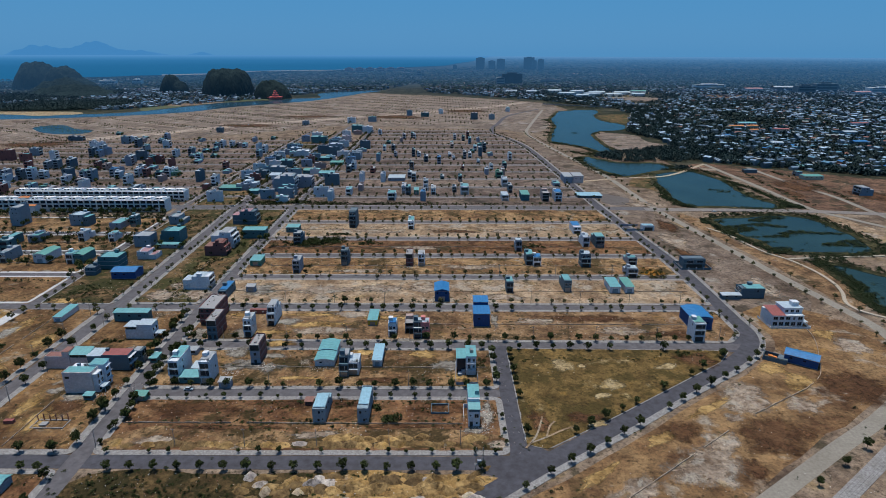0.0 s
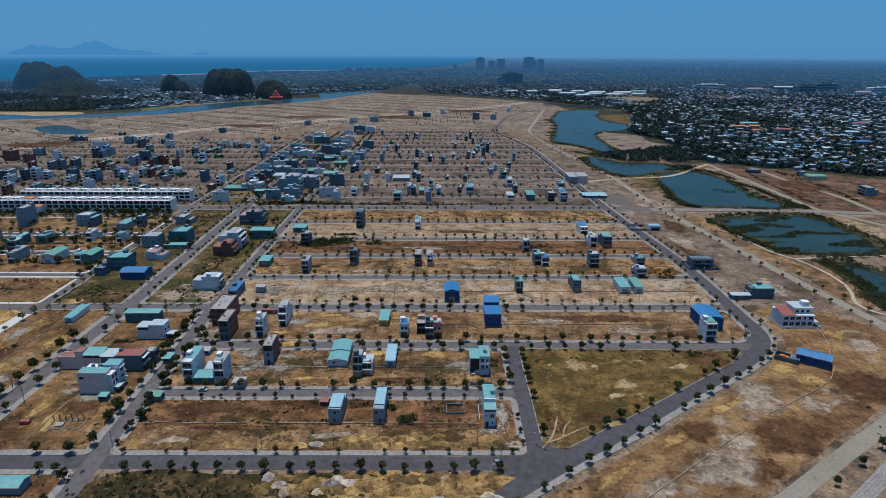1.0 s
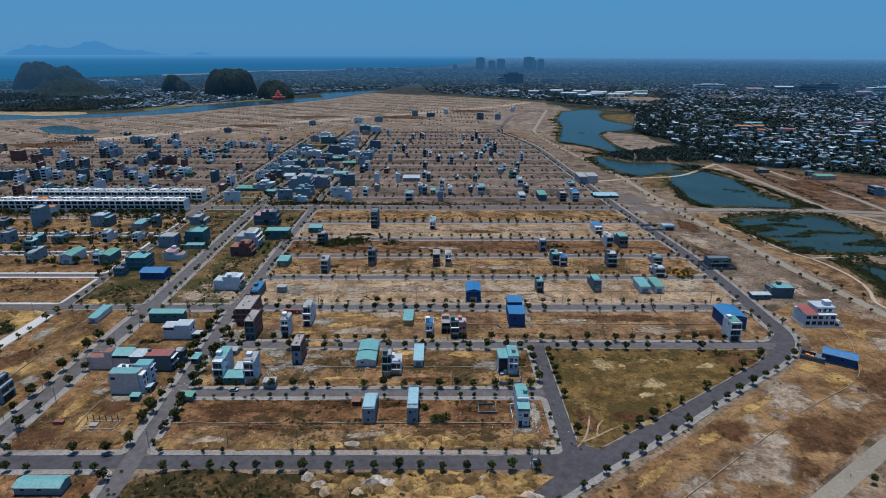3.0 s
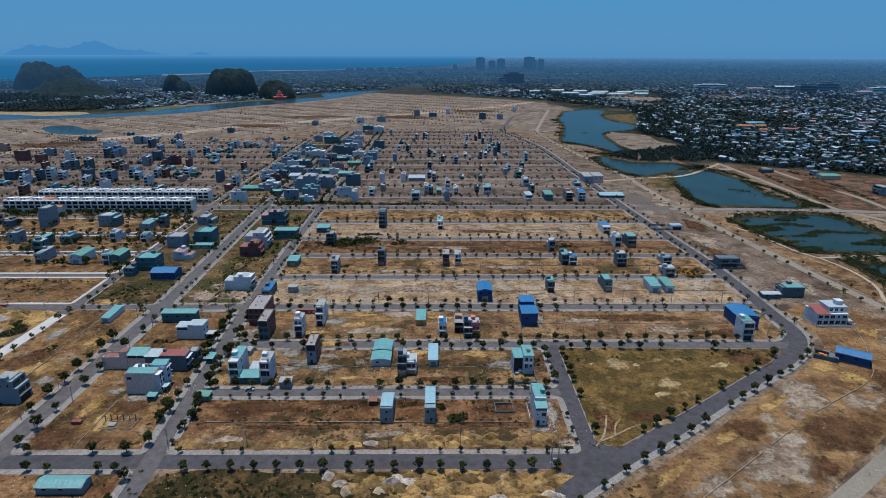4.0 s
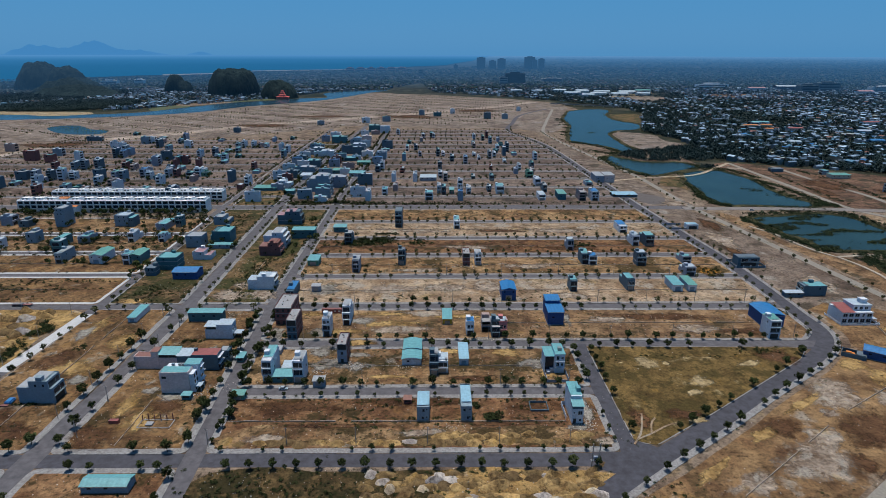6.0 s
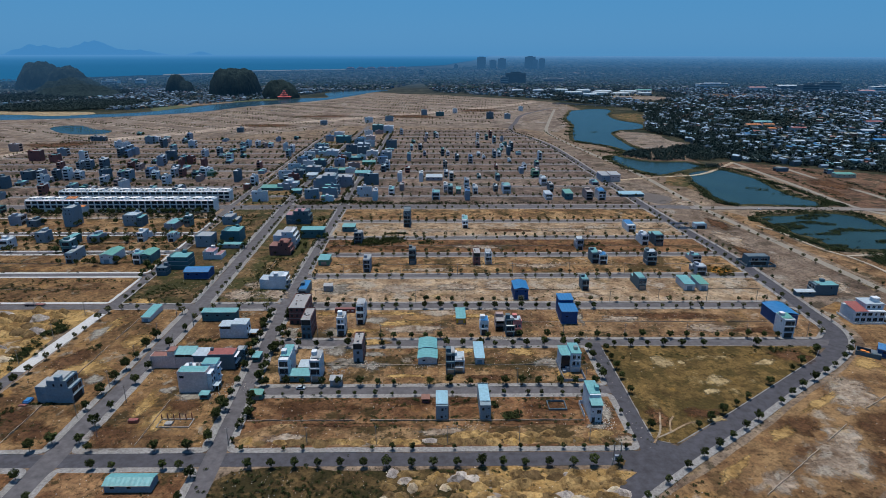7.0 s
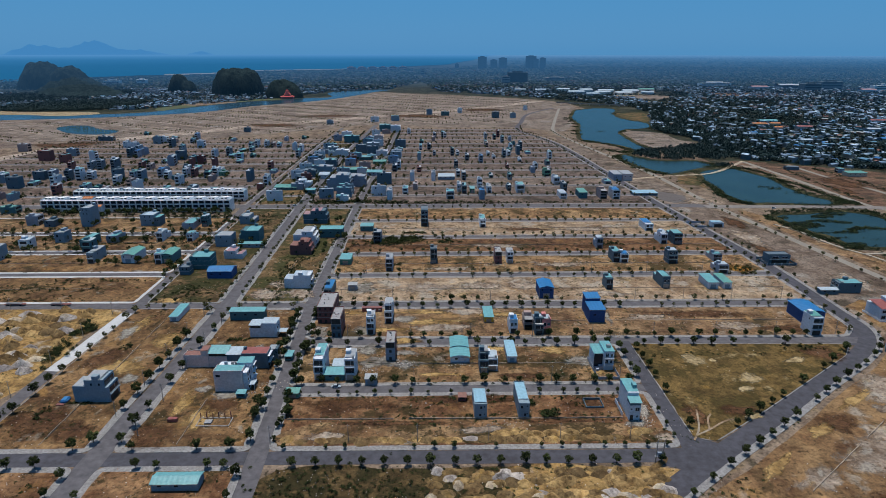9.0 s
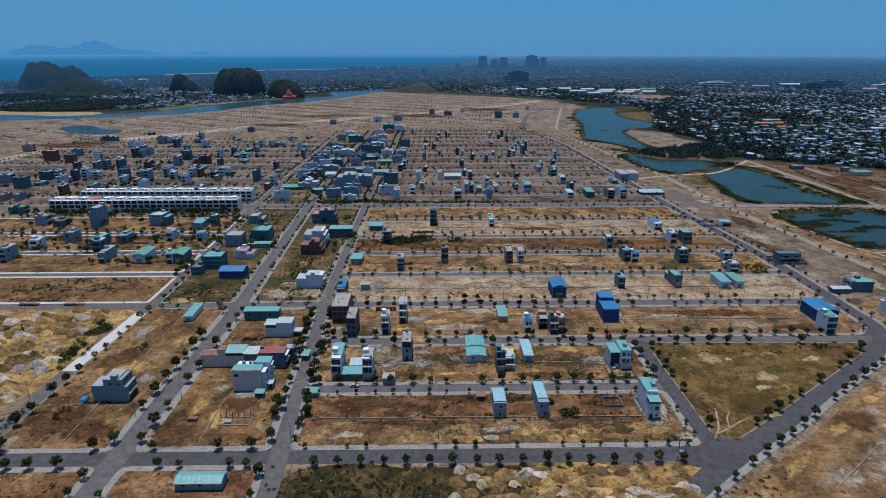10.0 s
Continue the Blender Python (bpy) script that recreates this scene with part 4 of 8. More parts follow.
def window(parent, x, z, w, h, y=0.0, side="S", frame=True):
    """A glazed opening with a frame, on the front (S) or on a side wall (E, W); y runs along the side wall."""
    bm = bmesh.new()
    t, e = 0.07, 0.06
    box(bm, -w / 2 - t, w / 2 + t, -e, 0.02, -t, 0.0)
    box(bm, -w / 2 - t, w / 2 + t, -e, 0.02, h, h + t)
    box(bm, -w / 2 - t, -w / 2, -e, 0.02, 0, h)
    box(bm, w / 2, w / 2 + t, -e, 0.02, 0, h)
    box(bm, -0.03, 0.03, -e * 0.7, 0.02, 0, h)
    ob = part("window", bm, FRAME_WHITE, parent)
    turn = {"S": 0, "E": 90, "W": -90, "N": 180}[side]
    ob.matrix_basis = pose(x, y, z, 0, 0, turn)
    part("pane", blocks((-w / 2, w / 2, -0.025, 0.02, 0, h)), GLASS, ob)
    return ob


def opening(parent, name, x, z, w, h, material, y=0.0, side="S", label=""):
    ob = part(name, blocks((-w / 2, w / 2, -0.05, 0.02, 0, h)), material, parent, label)
    ob.matrix_basis = pose(x, y, z, 0, 0, {"S": 0, "E": 90, "W": -90, "N": 180}[side])
    return ob


def balcony(parent, x, z, w, deep, wall, glass=False):
    bm = bmesh.new()
    box(bm, x - w / 2, x + w / 2, -deep, 0.0, z - 0.18, z)
    ob = part("balcony", bm, wall, parent)
    bm = bmesh.new()
    for k in range(max(3, int(w / 0.6)) + 1):
        px = x - w / 2 + 0.04 + (w - 0.08) * k / max(3, int(w / 0.6))
        box(bm, px - 0.02, px + 0.02, -deep + 0.02, -deep + 0.06, z, z + 0.9)
    box(bm, x - w / 2, x + w / 2, -deep, -deep + 0.08, z + 0.9, z + 0.97)
    part("railing", bm, STEEL, ob)
    return ob


def ribbed_roof(parent, x0, x1, y0, y1, z, rise, material, name="roof", ridge="x"):
    """A corrugated sheet roof: one pitch along y, or two pitches to a ridge."""
    bm = bmesh.new()

    def sheet_quad(a, b, c, d):
        n = max(2, int((b - a).length / 0.9))
        up = Vector((0, 0, 0.05))
        lo = hi = None
        for k in range(n + 1):
            p, q = a.lerp(b, k / n), d.lerp(c, k / n)
            off = up if k % 2 else Vector((0, 0, 0))
            r = [bm.verts.new(p + off), bm.verts.new(q + off)]
            if lo:
                bm.faces.new((lo[0], r[0], r[1], lo[1]))
            lo = r
    if ridge == "x":      # single pitch, low at the front
        sheet_quad(Vector((x0, y0, z)), Vector((x1, y0, z)), Vector((x1, y1, z + rise)), Vector((x0, y1, z + rise)))
    elif ridge == "y":    # ridge runs from front to back
        m = (x0 + x1) / 2
        sheet_quad(Vector((x0, y1, z)), Vector((x0, y0, z)), Vector((m, y0, z + rise)), Vector((m, y1, z + rise)))
        sheet_quad(Vector((x1, y0, z)), Vector((x1, y1, z)), Vector((m, y1, z + rise)), Vector((m, y0, z + rise)))
    elif ridge == "arch":  # a barrel from front to back
        bow = [(x0 + (x1 - x0) * i / 10, z + rise * math.sin(math.pi * i / 10)) for i in range(11)]
        for (ax, az), (bx, bz) in zip(bow, bow[1:]):
            sheet_quad(Vector((ax, y1, az)), Vector((ax, y0, az)), Vector((bx, y0, bz)), Vector((bx, y1, bz)))
    else:                 # ridge runs across
        m = (y0 + y1) / 2
        sheet_quad(Vector((x0, y0, z)), Vector((x1, y0, z)), Vector((x1, m, z + rise)), Vector((x0, m, z + rise)))
        sheet_quad(Vector((x1, y1, z)), Vector((x0, y1, z)), Vector((x0, m, z + rise)), Vector((x1, m, z + rise)))
    bmesh.ops.remove_doubles(bm, verts=bm.verts[:], dist=0.004)
    r = bmesh.ops.extrude_face_region(bm, geom=bm.faces[:])
    bmesh.ops.translate(bm, verts=[v for v in r["geom"] if isinstance(v, bmesh.types.BMVert)], vec=(0, 0, 0.06))
    bmesh.ops.recalc_face_normals(bm, faces=bm.faces[:])
    return part(name, bm, material, parent)


def base_pose(x, y, w, d, face, z=0.22):
    """Local frame: front along -y, the origin at the middle of the front wall's foot; w runs along the front, d back from it."""
    return {"S": pose(x + w / 2, y, z), "N": pose(x + w / 2, y + d, z, 0, 0, 180), "E": pose(x + w, y + d / 2, z, 0, 0, 90), "W": pose(x, y + d / 2, z, 0, 0, -90)}[face]


def tube_house(x, y, w, d, h, wall="white", roof="grey", face="S", seed=0, back=False, head=True, group="town houses"):
    """A narrow town house of plastered storeys with balconies, a parapet and a sheet roof; (x, y) is its south-west corner, w and d run east and north."""
    r = random.Random(int(x * 31 + y * 17) + seed)
    floors = max(1, round(h / 3.6))
    ob = thing("house", f"{WORDS[wall]} plastered {('', 'one', 'two', 'three', 'four', 'five')[min(floors, 5)]}-storey narrow house with {WORDS[roof]} sheet roof", "house", group)
    ob.matrix_basis = base_pose(x, y, w, d, face)
    if face in "EW":
        w, d = d, w
    W, R = WALLS[wall], ROOFS[roof]
    s = h / floors
    set_back = r.choice((0.0, 0.0, 1.4)) if floors > 2 and not back else 0.0
    water = head and r.random() < 0.5
    hx = w / 2
    deep = d
    rear = floors > 1 and d > 9.5 and r.random() < 0.55
    if rear:      # the back of the house is a storey lower
        cut = d * r.uniform(0.55, 0.72)
        part("rear_wing", blocks((-hx, hx, cut, d, 0, h - s), (-hx, -hx + 0.15, cut, d, h - s, h - s + 0.7), (hx - 0.15, hx, cut, d, h - s, h - s + 0.7), (-hx + 0.15, hx - 0.15, d - 0.15, d, h - s, h - s + 0.7)), W, ob)
        ribbed_roof(ob, -hx + 0.2, hx - 0.2, cut + d * 0.08, d - 0.2, h - s + 0.5, 0.3, R, "rear_roof")
        d = cut
    part("wall", blocks((-hx, hx, 0, d, 0, h - s), (-hx, hx, set_back, d, h - s, h - 0.5)), W, ob)
    for k in range(1, floors):
        part("storey_band", blocks((-hx - 0.04, hx + 0.04, -0.05, deep + 0.03, k * s - 0.12, k * s + 0.02)), FRAME_WHITE if wall in ("slate", "teal", "brick") and r.random() < 0.3 else W, ob)
    part("parapet", blocks((-hx - 0.05, -hx + 0.14, set_back, d, h - 0.5, h), (hx - 0.14, hx + 0.05, set_back, d, h - 0.5, h), (-hx + 0.14, hx - 0.14, set_back - 0.04, set_back + 0.14, h - 0.5, h),
                           (-hx + 0.14, hx - 0.14, d - 0.14, d, h - 0.5, h)), W, ob)
    front = r.uniform(0.12, 0.3) * d + set_back
    ribbed_roof(ob, -hx + 0.1, hx - 0.1, front, d - 0.1, h - 0.1, r.uniform(-0.5, 0.5), R)
    if head and r.random() < 0.75 and d > 7:
        sy = d * r.uniform(0.35, 0.6)
        part("stair_head", blocks((-hx + 0.16, -hx + 0.16 + min(2.2, w * 0.5), sy, sy + 2.6, h - 0.45, h + 1.7), (-hx, -hx + 0.3 + min(2.2, w * 0.5), sy - 0.15, sy + 2.75, h + 1.7, h + 1.85)), W, ob)
    if water:
        bm = bmesh.new()
        m = bmesh.ops.create_cone(bm, segments=10, radius1=0.5, radius2=0.5, depth=1.4, cap_ends=True)
        bmesh.ops.rotate(bm, verts=bm.verts[:], cent=(0, 0, 0), matrix=Matrix.Rotation(radians(90), 3, "X"))
        bmesh.ops.translate(bm, verts=bm.verts[:], vec=(hx - 0.9, front * 0.5 + 0.6, h + 0.35))
        box(bm, hx - 1.3, hx - 0.5, front * 0.5, front * 0.5 + 0.1, h - 0.5, h - 0.1)
        part("water_tank", bm, STEEL, ob, "steel water tank")
    if back:
        for k in range(floors):
            opening(ob, "window", r.uniform(-0.25, 0.25) * w, k * s + 1.2, 0.9, 1.2, GLASS)
            if w > 4:
                opening(ob, "window", w * 0.3, k * s + 1.9, 0.5, 0.6, GLASS)
    else:
        opening(ob, "door", 0, 0, w * 0.72, min(2.9, s * 0.8), r.choice((STEEL, GLASS, DARKNESS)))
        for k in range(1, floors):
            yy = set_back if k == floors - 1 else 0.0
            b = balcony(ob, 0, k * s, w - 0.1, r.uniform(0.7, 1.2), W) if not set_back or k < floors - 1 else None
            if r.random() < 0.7:      # a flat dark panel across most of the front, standing for a shaded loggia
                dark_panel = opening(ob, "loggia", 0.0, k * s + 0.12, w * 0.84, s * 0.70, r.choice((GLASS, DARKNESS, GLASS)), yy)
                part("mullion", blocks((w * 0.12 - 0.05, w * 0.12 + 0.05, -0.09, -0.05, 0, s * 0.70)), FRAME_WHITE, dark_panel)
            else:
                window(ob, -w * 0.2, k * s + 0.1, w * 0.3, 2.1, yy)
                window(ob, w * 0.24, k * s + 0.7, w * 0.28, 1.4, yy)
        part("fin", blocks((-hx - 0.06, -hx + 0.16, -0.75, -0.004, s, h - s + 0.4)), W, ob) if r.random() < 0.5 and floors > 2 else None
    for k in range(1, floors):
        for q in (0.35, 0.7):
            if r.random() < 0.55:
                opening(ob, "window", hx, k * s + 1.0, 0.8, 1.1, GLASS, d * q, "E")
            if r.random() < 0.35:
                opening(ob, "window", -hx, k * s + 1.0, 0.8, 1.1, GLASS, d * q, "W")
    return ob


def shed(x, y, w, d, h, wall="white", roof="teal", face="S", ridge="x", pitch=None, group="sheds"):
    """A low building under a sheet-metal roof."""
    r = random.Random(int(x * 13 + y * 7))
    ob = thing("shed" if h < 6 else "warehouse", f"{WORDS[wall]} sheet-walled {'shed' if h < 6 else 'warehouse'} with {WORDS[roof]} corrugated roof", "shed", group)
    ob.matrix_basis = base_pose(x, y, w, d, face)
    if face in "EW":
        w, d = d, w
    hx = w / 2
    W, R = WALLS[wall], ROOFS[roof]
    rise = pitch if pitch is not None else (0.5 if ridge == "x" else 0.16 * w if ridge == "arch" else 0.22 * (w if ridge == "y" else d) / 2 + 0.3)
    bm = bmesh.new()
    if ridge == "x":
        box(bm, -hx, hx, 0, d, 0, h - 0.05, rise)
    else:
        box(bm, -hx, hx, 0, d, 0, h)
        if ridge == "arch":
            for yy in (0, d - 0.1):
                bow = [(-hx + w * i / 10, h + rise * 0.97 * math.sin(math.pi * i / 10)) for i in range(11)]
                near, back = [bm.verts.new((px, yy, pz)) for px, pz in bow], [bm.verts.new((px, yy + 0.1, pz)) for px, pz in bow]
                bm.faces.new(near)
                bm.faces.new(back[::-1])
                for i in range(11):
                    bm.faces.new((near[i], back[i], back[(i + 1) % 11], near[(i + 1) % 11]))
        if ridge == "y":
            for yy in (0, d - 0.1):
                v = [bm.verts.new(p) for p in ((-hx, yy, h), (hx, yy, h), (0, yy, h + rise), (-hx, yy + 0.1, h), (hx, yy + 0.1, h), (0, yy + 0.1, h + rise))]
                for f in ((0, 1, 2), (5, 4, 3), (0, 2, 5, 3), (2, 1, 4, 5), (1, 0, 3, 4)):
                    bm.faces.new([v[i] for i in f])
    part("wall", bm, W, ob)
    ribbed_roof(ob, -hx - 0.35, hx + 0.35, -0.5, d + 0.35, h, rise + (0.04 if ridge == "x" else 0), R, ridge=ridge)
    if w > 8 and face == "S" and ridge != "y":
        for k in range(int(w / 6)):
            opening(ob, "window", -hx + 3 + 6 * k, h * 0.55, 1.4, 0.8, GLASS)
    else:
        opening(ob, "roller_door", 0, 0, min(4.0, w * 0.55), min(3.4, h * 0.68), STEEL if wall != "white" else WALLS["bluegrey"])
        if h > 5:
            for q in (-0.3, 0.3):
                opening(ob, "window", w * q, h * 0.72, 0.9, 0.9, GLASS)
    part("plinth", blocks((-hx - 0.08, hx + 0.08, -0.08, d + 0.08, -0.2, 0.35)), CONCRETE, ob)
    part("gutter", blocks((-hx - 0.35, hx + 0.35, -0.64, -0.5, h - 0.16, h - 0.02)), STEEL, ob)
    return ob


def bare_frame(x, y, w, d, h, wall="brick", face="S", group="unfinished houses"):
    """A house still being built: concrete floors and columns, brick side walls, an inner wall painted dark as the open
    storeys' shade.
    """
    floors = max(1, round(h / 3.6))
    s = h / floors
    ob = thing("unfinished_house", f"unfinished {WORDS[wall]} house with open concrete floors", "house", group)
    ob.matrix_basis = base_pose(x, y, w, d, face)
    if face in "EW":
        w, d = d, w
    hx = w / 2
    for k in range(floors + 1):
        z = k * s
        part("floor_slab", blocks((-hx - 0.08, hx + 0.08, -0.5 if k else 0, d, z - 0.25 if k else 0.0, z + 0.02)), CONCRETE, ob)
    for sx in (-hx + 0.13, hx - 0.13):
        part("side_wall", blocks((sx - 0.1, sx + 0.1, 0.35, d - 0.05, 0.02, h - 0.25)), WALLS[wall], ob)
    part("back_wall", blocks((-hx + 0.25, hx - 0.25, d - 0.3, d - 0.1, 0.02, h - 0.25)), WALLS[wall], ob)
    part("inner_wall", blocks((-hx + 0.25, hx - 0.25, min(3.0, d * 0.4), min(3.2, d * 0.4 + 0.2), 0.02, h - 0.25)), DARKNESS, ob)
    n = max(2, int(w / 4.5) + 1)
    for k in range(n):
        px = -hx + 0.15 + (w - 0.3) * k / (n - 1)
        part("column", blocks((px - 0.15, px + 0.15, 0.0, 0.3, 0.02, h + (0.9 if k % 2 == 0 else 0.5))), CONCRETE, ob)
    for k in range(1, floors):
        part("breast_wall", blocks((-hx + 0.3, hx - 0.3, 0.05, 0.2, k * s + 0.02, k * s + 0.9)), WALLS[wall], ob)
    part("roof_wall", blocks((-hx, -hx + 0.15, 0.5, d - 0.3, h + 0.02, h + 0.8), (hx - 0.15, hx, 0.5, d - 0.3, h + 0.02, h + 0.8)), WALLS[wall], ob)
    part("stair_head", blocks((-hx + 0.3, min(hx - 0.3, 2.0), d * 0.5, d * 0.5 + 3, h + 0.02, h + 2.1)), WALLS[wall], ob)
    return ob


def villa(x, y):
    """The large white corner house with a red front roof and an upper storey at one end."""
    ob = thing("villa", "large white two-storey villa with red tiled front roof", "house")
    ob.matrix_basis = pose(x, y, 0.22)
    W = WALLS["white"]
    part("wall", blocks((0, 22, 0, 15, 0, 7.4), (9, 22, 3, 14, 7.4, 10.8)), W, ob)
    ribbed_roof(ob, -0.6, 9.0, -0.7, 13, 7.45, 1.7, ROOFS["red"], "tiled_roof")
    part("flat_roof", blocks((8.6, 22.4, 2.6, 14.4, 10.8, 11.1)), ROOFS["white"], ob)
    part("tower", blocks((16, 20.5, 6, 10, 11.1, 13.6), (15.7, 20.8, 5.7, 10.3, 13.6, 13.8)), W, ob)
    part("ledge", blocks((-0.25, 22.25, -0.35, 0.0, 3.55, 3.75), (9.0, 22.25, -0.35, 0.0, 7.2, 7.42)), W, ob)
    for k in range(5):
        window(ob, 2.4 + 4.3 * k, 0.6, 3.0, 2.3)
        window(ob, 2.4 + 4.3 * k, 4.5, 3.0 if k != 3 else 1.4, 1.9)
    for k in range(3):
        window(ob, 11 + 3.8 * k, 8.1, 2.2, 1.8, 3.0)
    part("canopy", blocks((22, 25.5, -0.5, 6, 2.9, 3.1), (25.2, 25.4, -0.3, -0.1, 0, 2.9), (25.2, 25.4, 5.6, 5.8, 0, 2.9)), ROOFS["white"], ob)
    part("fence", blocks((-2, 26, -3.4, -3.2, 0, 1.2), (-2, -1.8, -3.2, 15, 0, 1.2), (25.8, 26, -3.2, 15, 0, 1.2)), W, ob)
    return ob


def terrace_row(x, y, length, d, h, units, roof="white"):
    """A long terrace of alike three-storey houses with dark loggias; neighbours mirror each other."""
    wdt, s = length / units, h / 3
    W = WALLS["bright"]
    first = {}
    for k in range(units):
        m = pose(x + wdt * k, y, 0.22)
        flip = k % 2
        if flip in first:
            copy_thing(first[flip], m)
            continue
        ob = thing("terrace_house", "white three-storey terrace house with dark loggias", "house", "terrace of alike houses")
        part("wall", blocks((0.002, wdt - 0.002, 0.9, d, 0, h), (0, 0.3, 0, 0.9, 0, h), (wdt - 0.302, wdt - 0.002, 0, 0.9, 0, h)), W, ob)
        for f in range(1, 4):
            part("floor_band", blocks((0.3, wdt - 0.302, 0, 0.9, f * s - 0.6, f * s + (0.45 if f < 3 else 0))), W, ob)
        for f in range(3):
            opening(ob, "loggia_glazing", wdt * 0.5, f * s + 0.5, wdt * (0.76 if f else 0.4), s - (1.3 if f else 1.8), GLASS, 0.9)
        part("parapet", blocks((0.0, wdt - 0.004, 1.6, 1.8, h, h + 0.9), (0, 0.2, 1.8, d, h, h + 0.9), (0.2, wdt - 0.004, d - 0.2, d, h, h + 0.9)), W, ob)
        part("roof", blocks((0.2, wdt - 0.006, 1.8, d - 0.2, h, h + 0.15)), ROOFS[roof], ob)
        x0, x1 = (0.25, wdt * 0.55) if flip else (wdt * 0.45, wdt - 0.05)
        head = part("stair_head", blocks((x0, x1, 3.6, 7.4, h + 0.15, h + 1.9), (x0, x1, 7.4, d - 0.4, h + 0.15, h + 1.1)), W, ob)
        part("door", blocks((x0 + 0.7, x1 - 0.7, 3.54, 3.6, h + 0.2, h + 1.5)), DARKNESS, head)
        ob.matrix_basis = m
        first[flip] = ob


def shell_house(x, y, w, d, h, front="brick", side="brick", top_open=False):
    """A brick house not yet roofed: dark painted plates for window holes and open storey, a bare concrete slab with
    clutter on top.
    """
    floors = max(2, round(h / 3.6))
    s = h / floors
    ob = thing("unfinished_house", f"unfinished {WORDS[side]} house with bare concrete roof slab", "house", "unfinished houses")
    ob.matrix_basis = base_pose(x, y, w, d, "S")
    hx = w / 2
    part("side_wall", blocks((-hx, hx, 0.25, d, 0, h)), WALLS[side], ob)
    z_top = h - s if top_open else h
    part("front_wall", blocks((-hx, hx, 0, 0.25, 0, z_top)), WALLS[front], ob)
    if top_open:
        part("open_storey", blocks((-hx + 0.3, hx - 0.3, 0.22, 0.26, z_top + 0.1, h - 0.25)), DARKNESS, ob)
        for sx in (-hx + 0.12, hx - 0.12):
            part("column", blocks((sx - 0.12, sx + 0.12, 0, 0.24, z_top, h)), CONCRETE, ob)
    for k in range(1, floors + 1):
        part("floor_edge", blocks((-hx - 0.06, hx + 0.06, -0.5 if k == floors else -0.12, d + 0.06, k * s - 0.22, k * s + 0.05)), CONCRETE, ob)
    n = max(1, int(w / 2.6))
    for k in range(floors - (1 if top_open else 0)):
        for q in range(n):
            opening(ob, "window_hole", -hx + w * (q + 0.5) / n, k * s + (1.0 if k else 0.0), min(1.3, w / n * 0.55), s * (0.42 if k else 0.6), DARKNESS)
    for k in range(1, floors):
        for q in (0.3, 0.65):
            opening(ob, "window_hole", hx, k * s + 1.0, 0.9, 1.2, DARKNESS, d * q, "E")
    part("parapet", blocks((-hx, -hx + 0.15, 0.2, d, h + 0.05, h + 0.6), (hx - 0.15, hx, 0.2, d, h + 0.05, h + 0.6), (-hx + 0.15, hx - 0.15, d - 0.15, d, h + 0.05, h + 0.6)), WALLS[side], ob)
    r = random.Random(int(x * 3 + y))
    for _ in range(7):
        px, py, q = r.uniform(-hx + 0.5, hx - 1.4), r.uniform(0.8, d - 1.6), r.uniform(0.3, 1.0)
        part("stacked_bricks", blocks((px, px + q, py, py + r.uniform(0.3, 1.0), h + 0.05, h + 0.05 + r.uniform(0.2, 0.8))), r.choice((CONCRETE, WALLS["pinkgrey"], PAVING)), ob)
    return ob


def corner_house(x, y):
    """Narrow pale house at the street corner, with two steps of teal roof."""
    ob = thing("house", "pale grey three-storey corner house with stepped teal roofs", "house", "town houses")
    ob.matrix_basis = pose(x + 2.4, y, 0.22)
    W = WALLS["white"]
    part("wall", blocks((-2.4, 2.4, 0, 15, 0, 7.2), (-2.4, 2.4, 4.0, 15, 7.2, 11.0)), W, ob)
    part("terrace_band", blocks((-2.35, 2.35, 0.02, 3.98, 7.2, 8.5)), WALLS["slate"], ob)
    ribbed_roof(ob, -2.6, 2.6, -0.5, 4.6, 8.6, 0.9, ROOFS["teal"], "terrace_roof")
    ribbed_roof(ob, -2.5, 2.5, 4.8, 15.1, 11.05, 0.35, ROOFS["teal"])
    part("stair_head", blocks((0.6, 2.3, 7, 9.6, 11.0, 12.9)), ROOFS["teal"], ob)
    opening(ob, "door", -1.2, 0, 1.3, 2.5, DARKNESS)
    opening(ob, "window", 1.1, 1.3, 0.8, 0.9, GLASS)
    window(ob, 1.0, 4.4, 1.7, 1.7)
    opening(ob, "window", -1.5, 5.0, 0.6, 0.7, GLASS)
    for k in range(3):
        for q in (5, 9, 12.5):
            opening(ob, "window", 2.4, 1.3 + 3.6 * k, 0.8, 1.1, GLASS, q, "E")
    part("side_yard_wall", blocks((-4.2, -4.05, 3, 14, 0, 2.0), (-4.05, -2.4, 13.85, 14, 0, 2.0)), W, ob)
    return ob


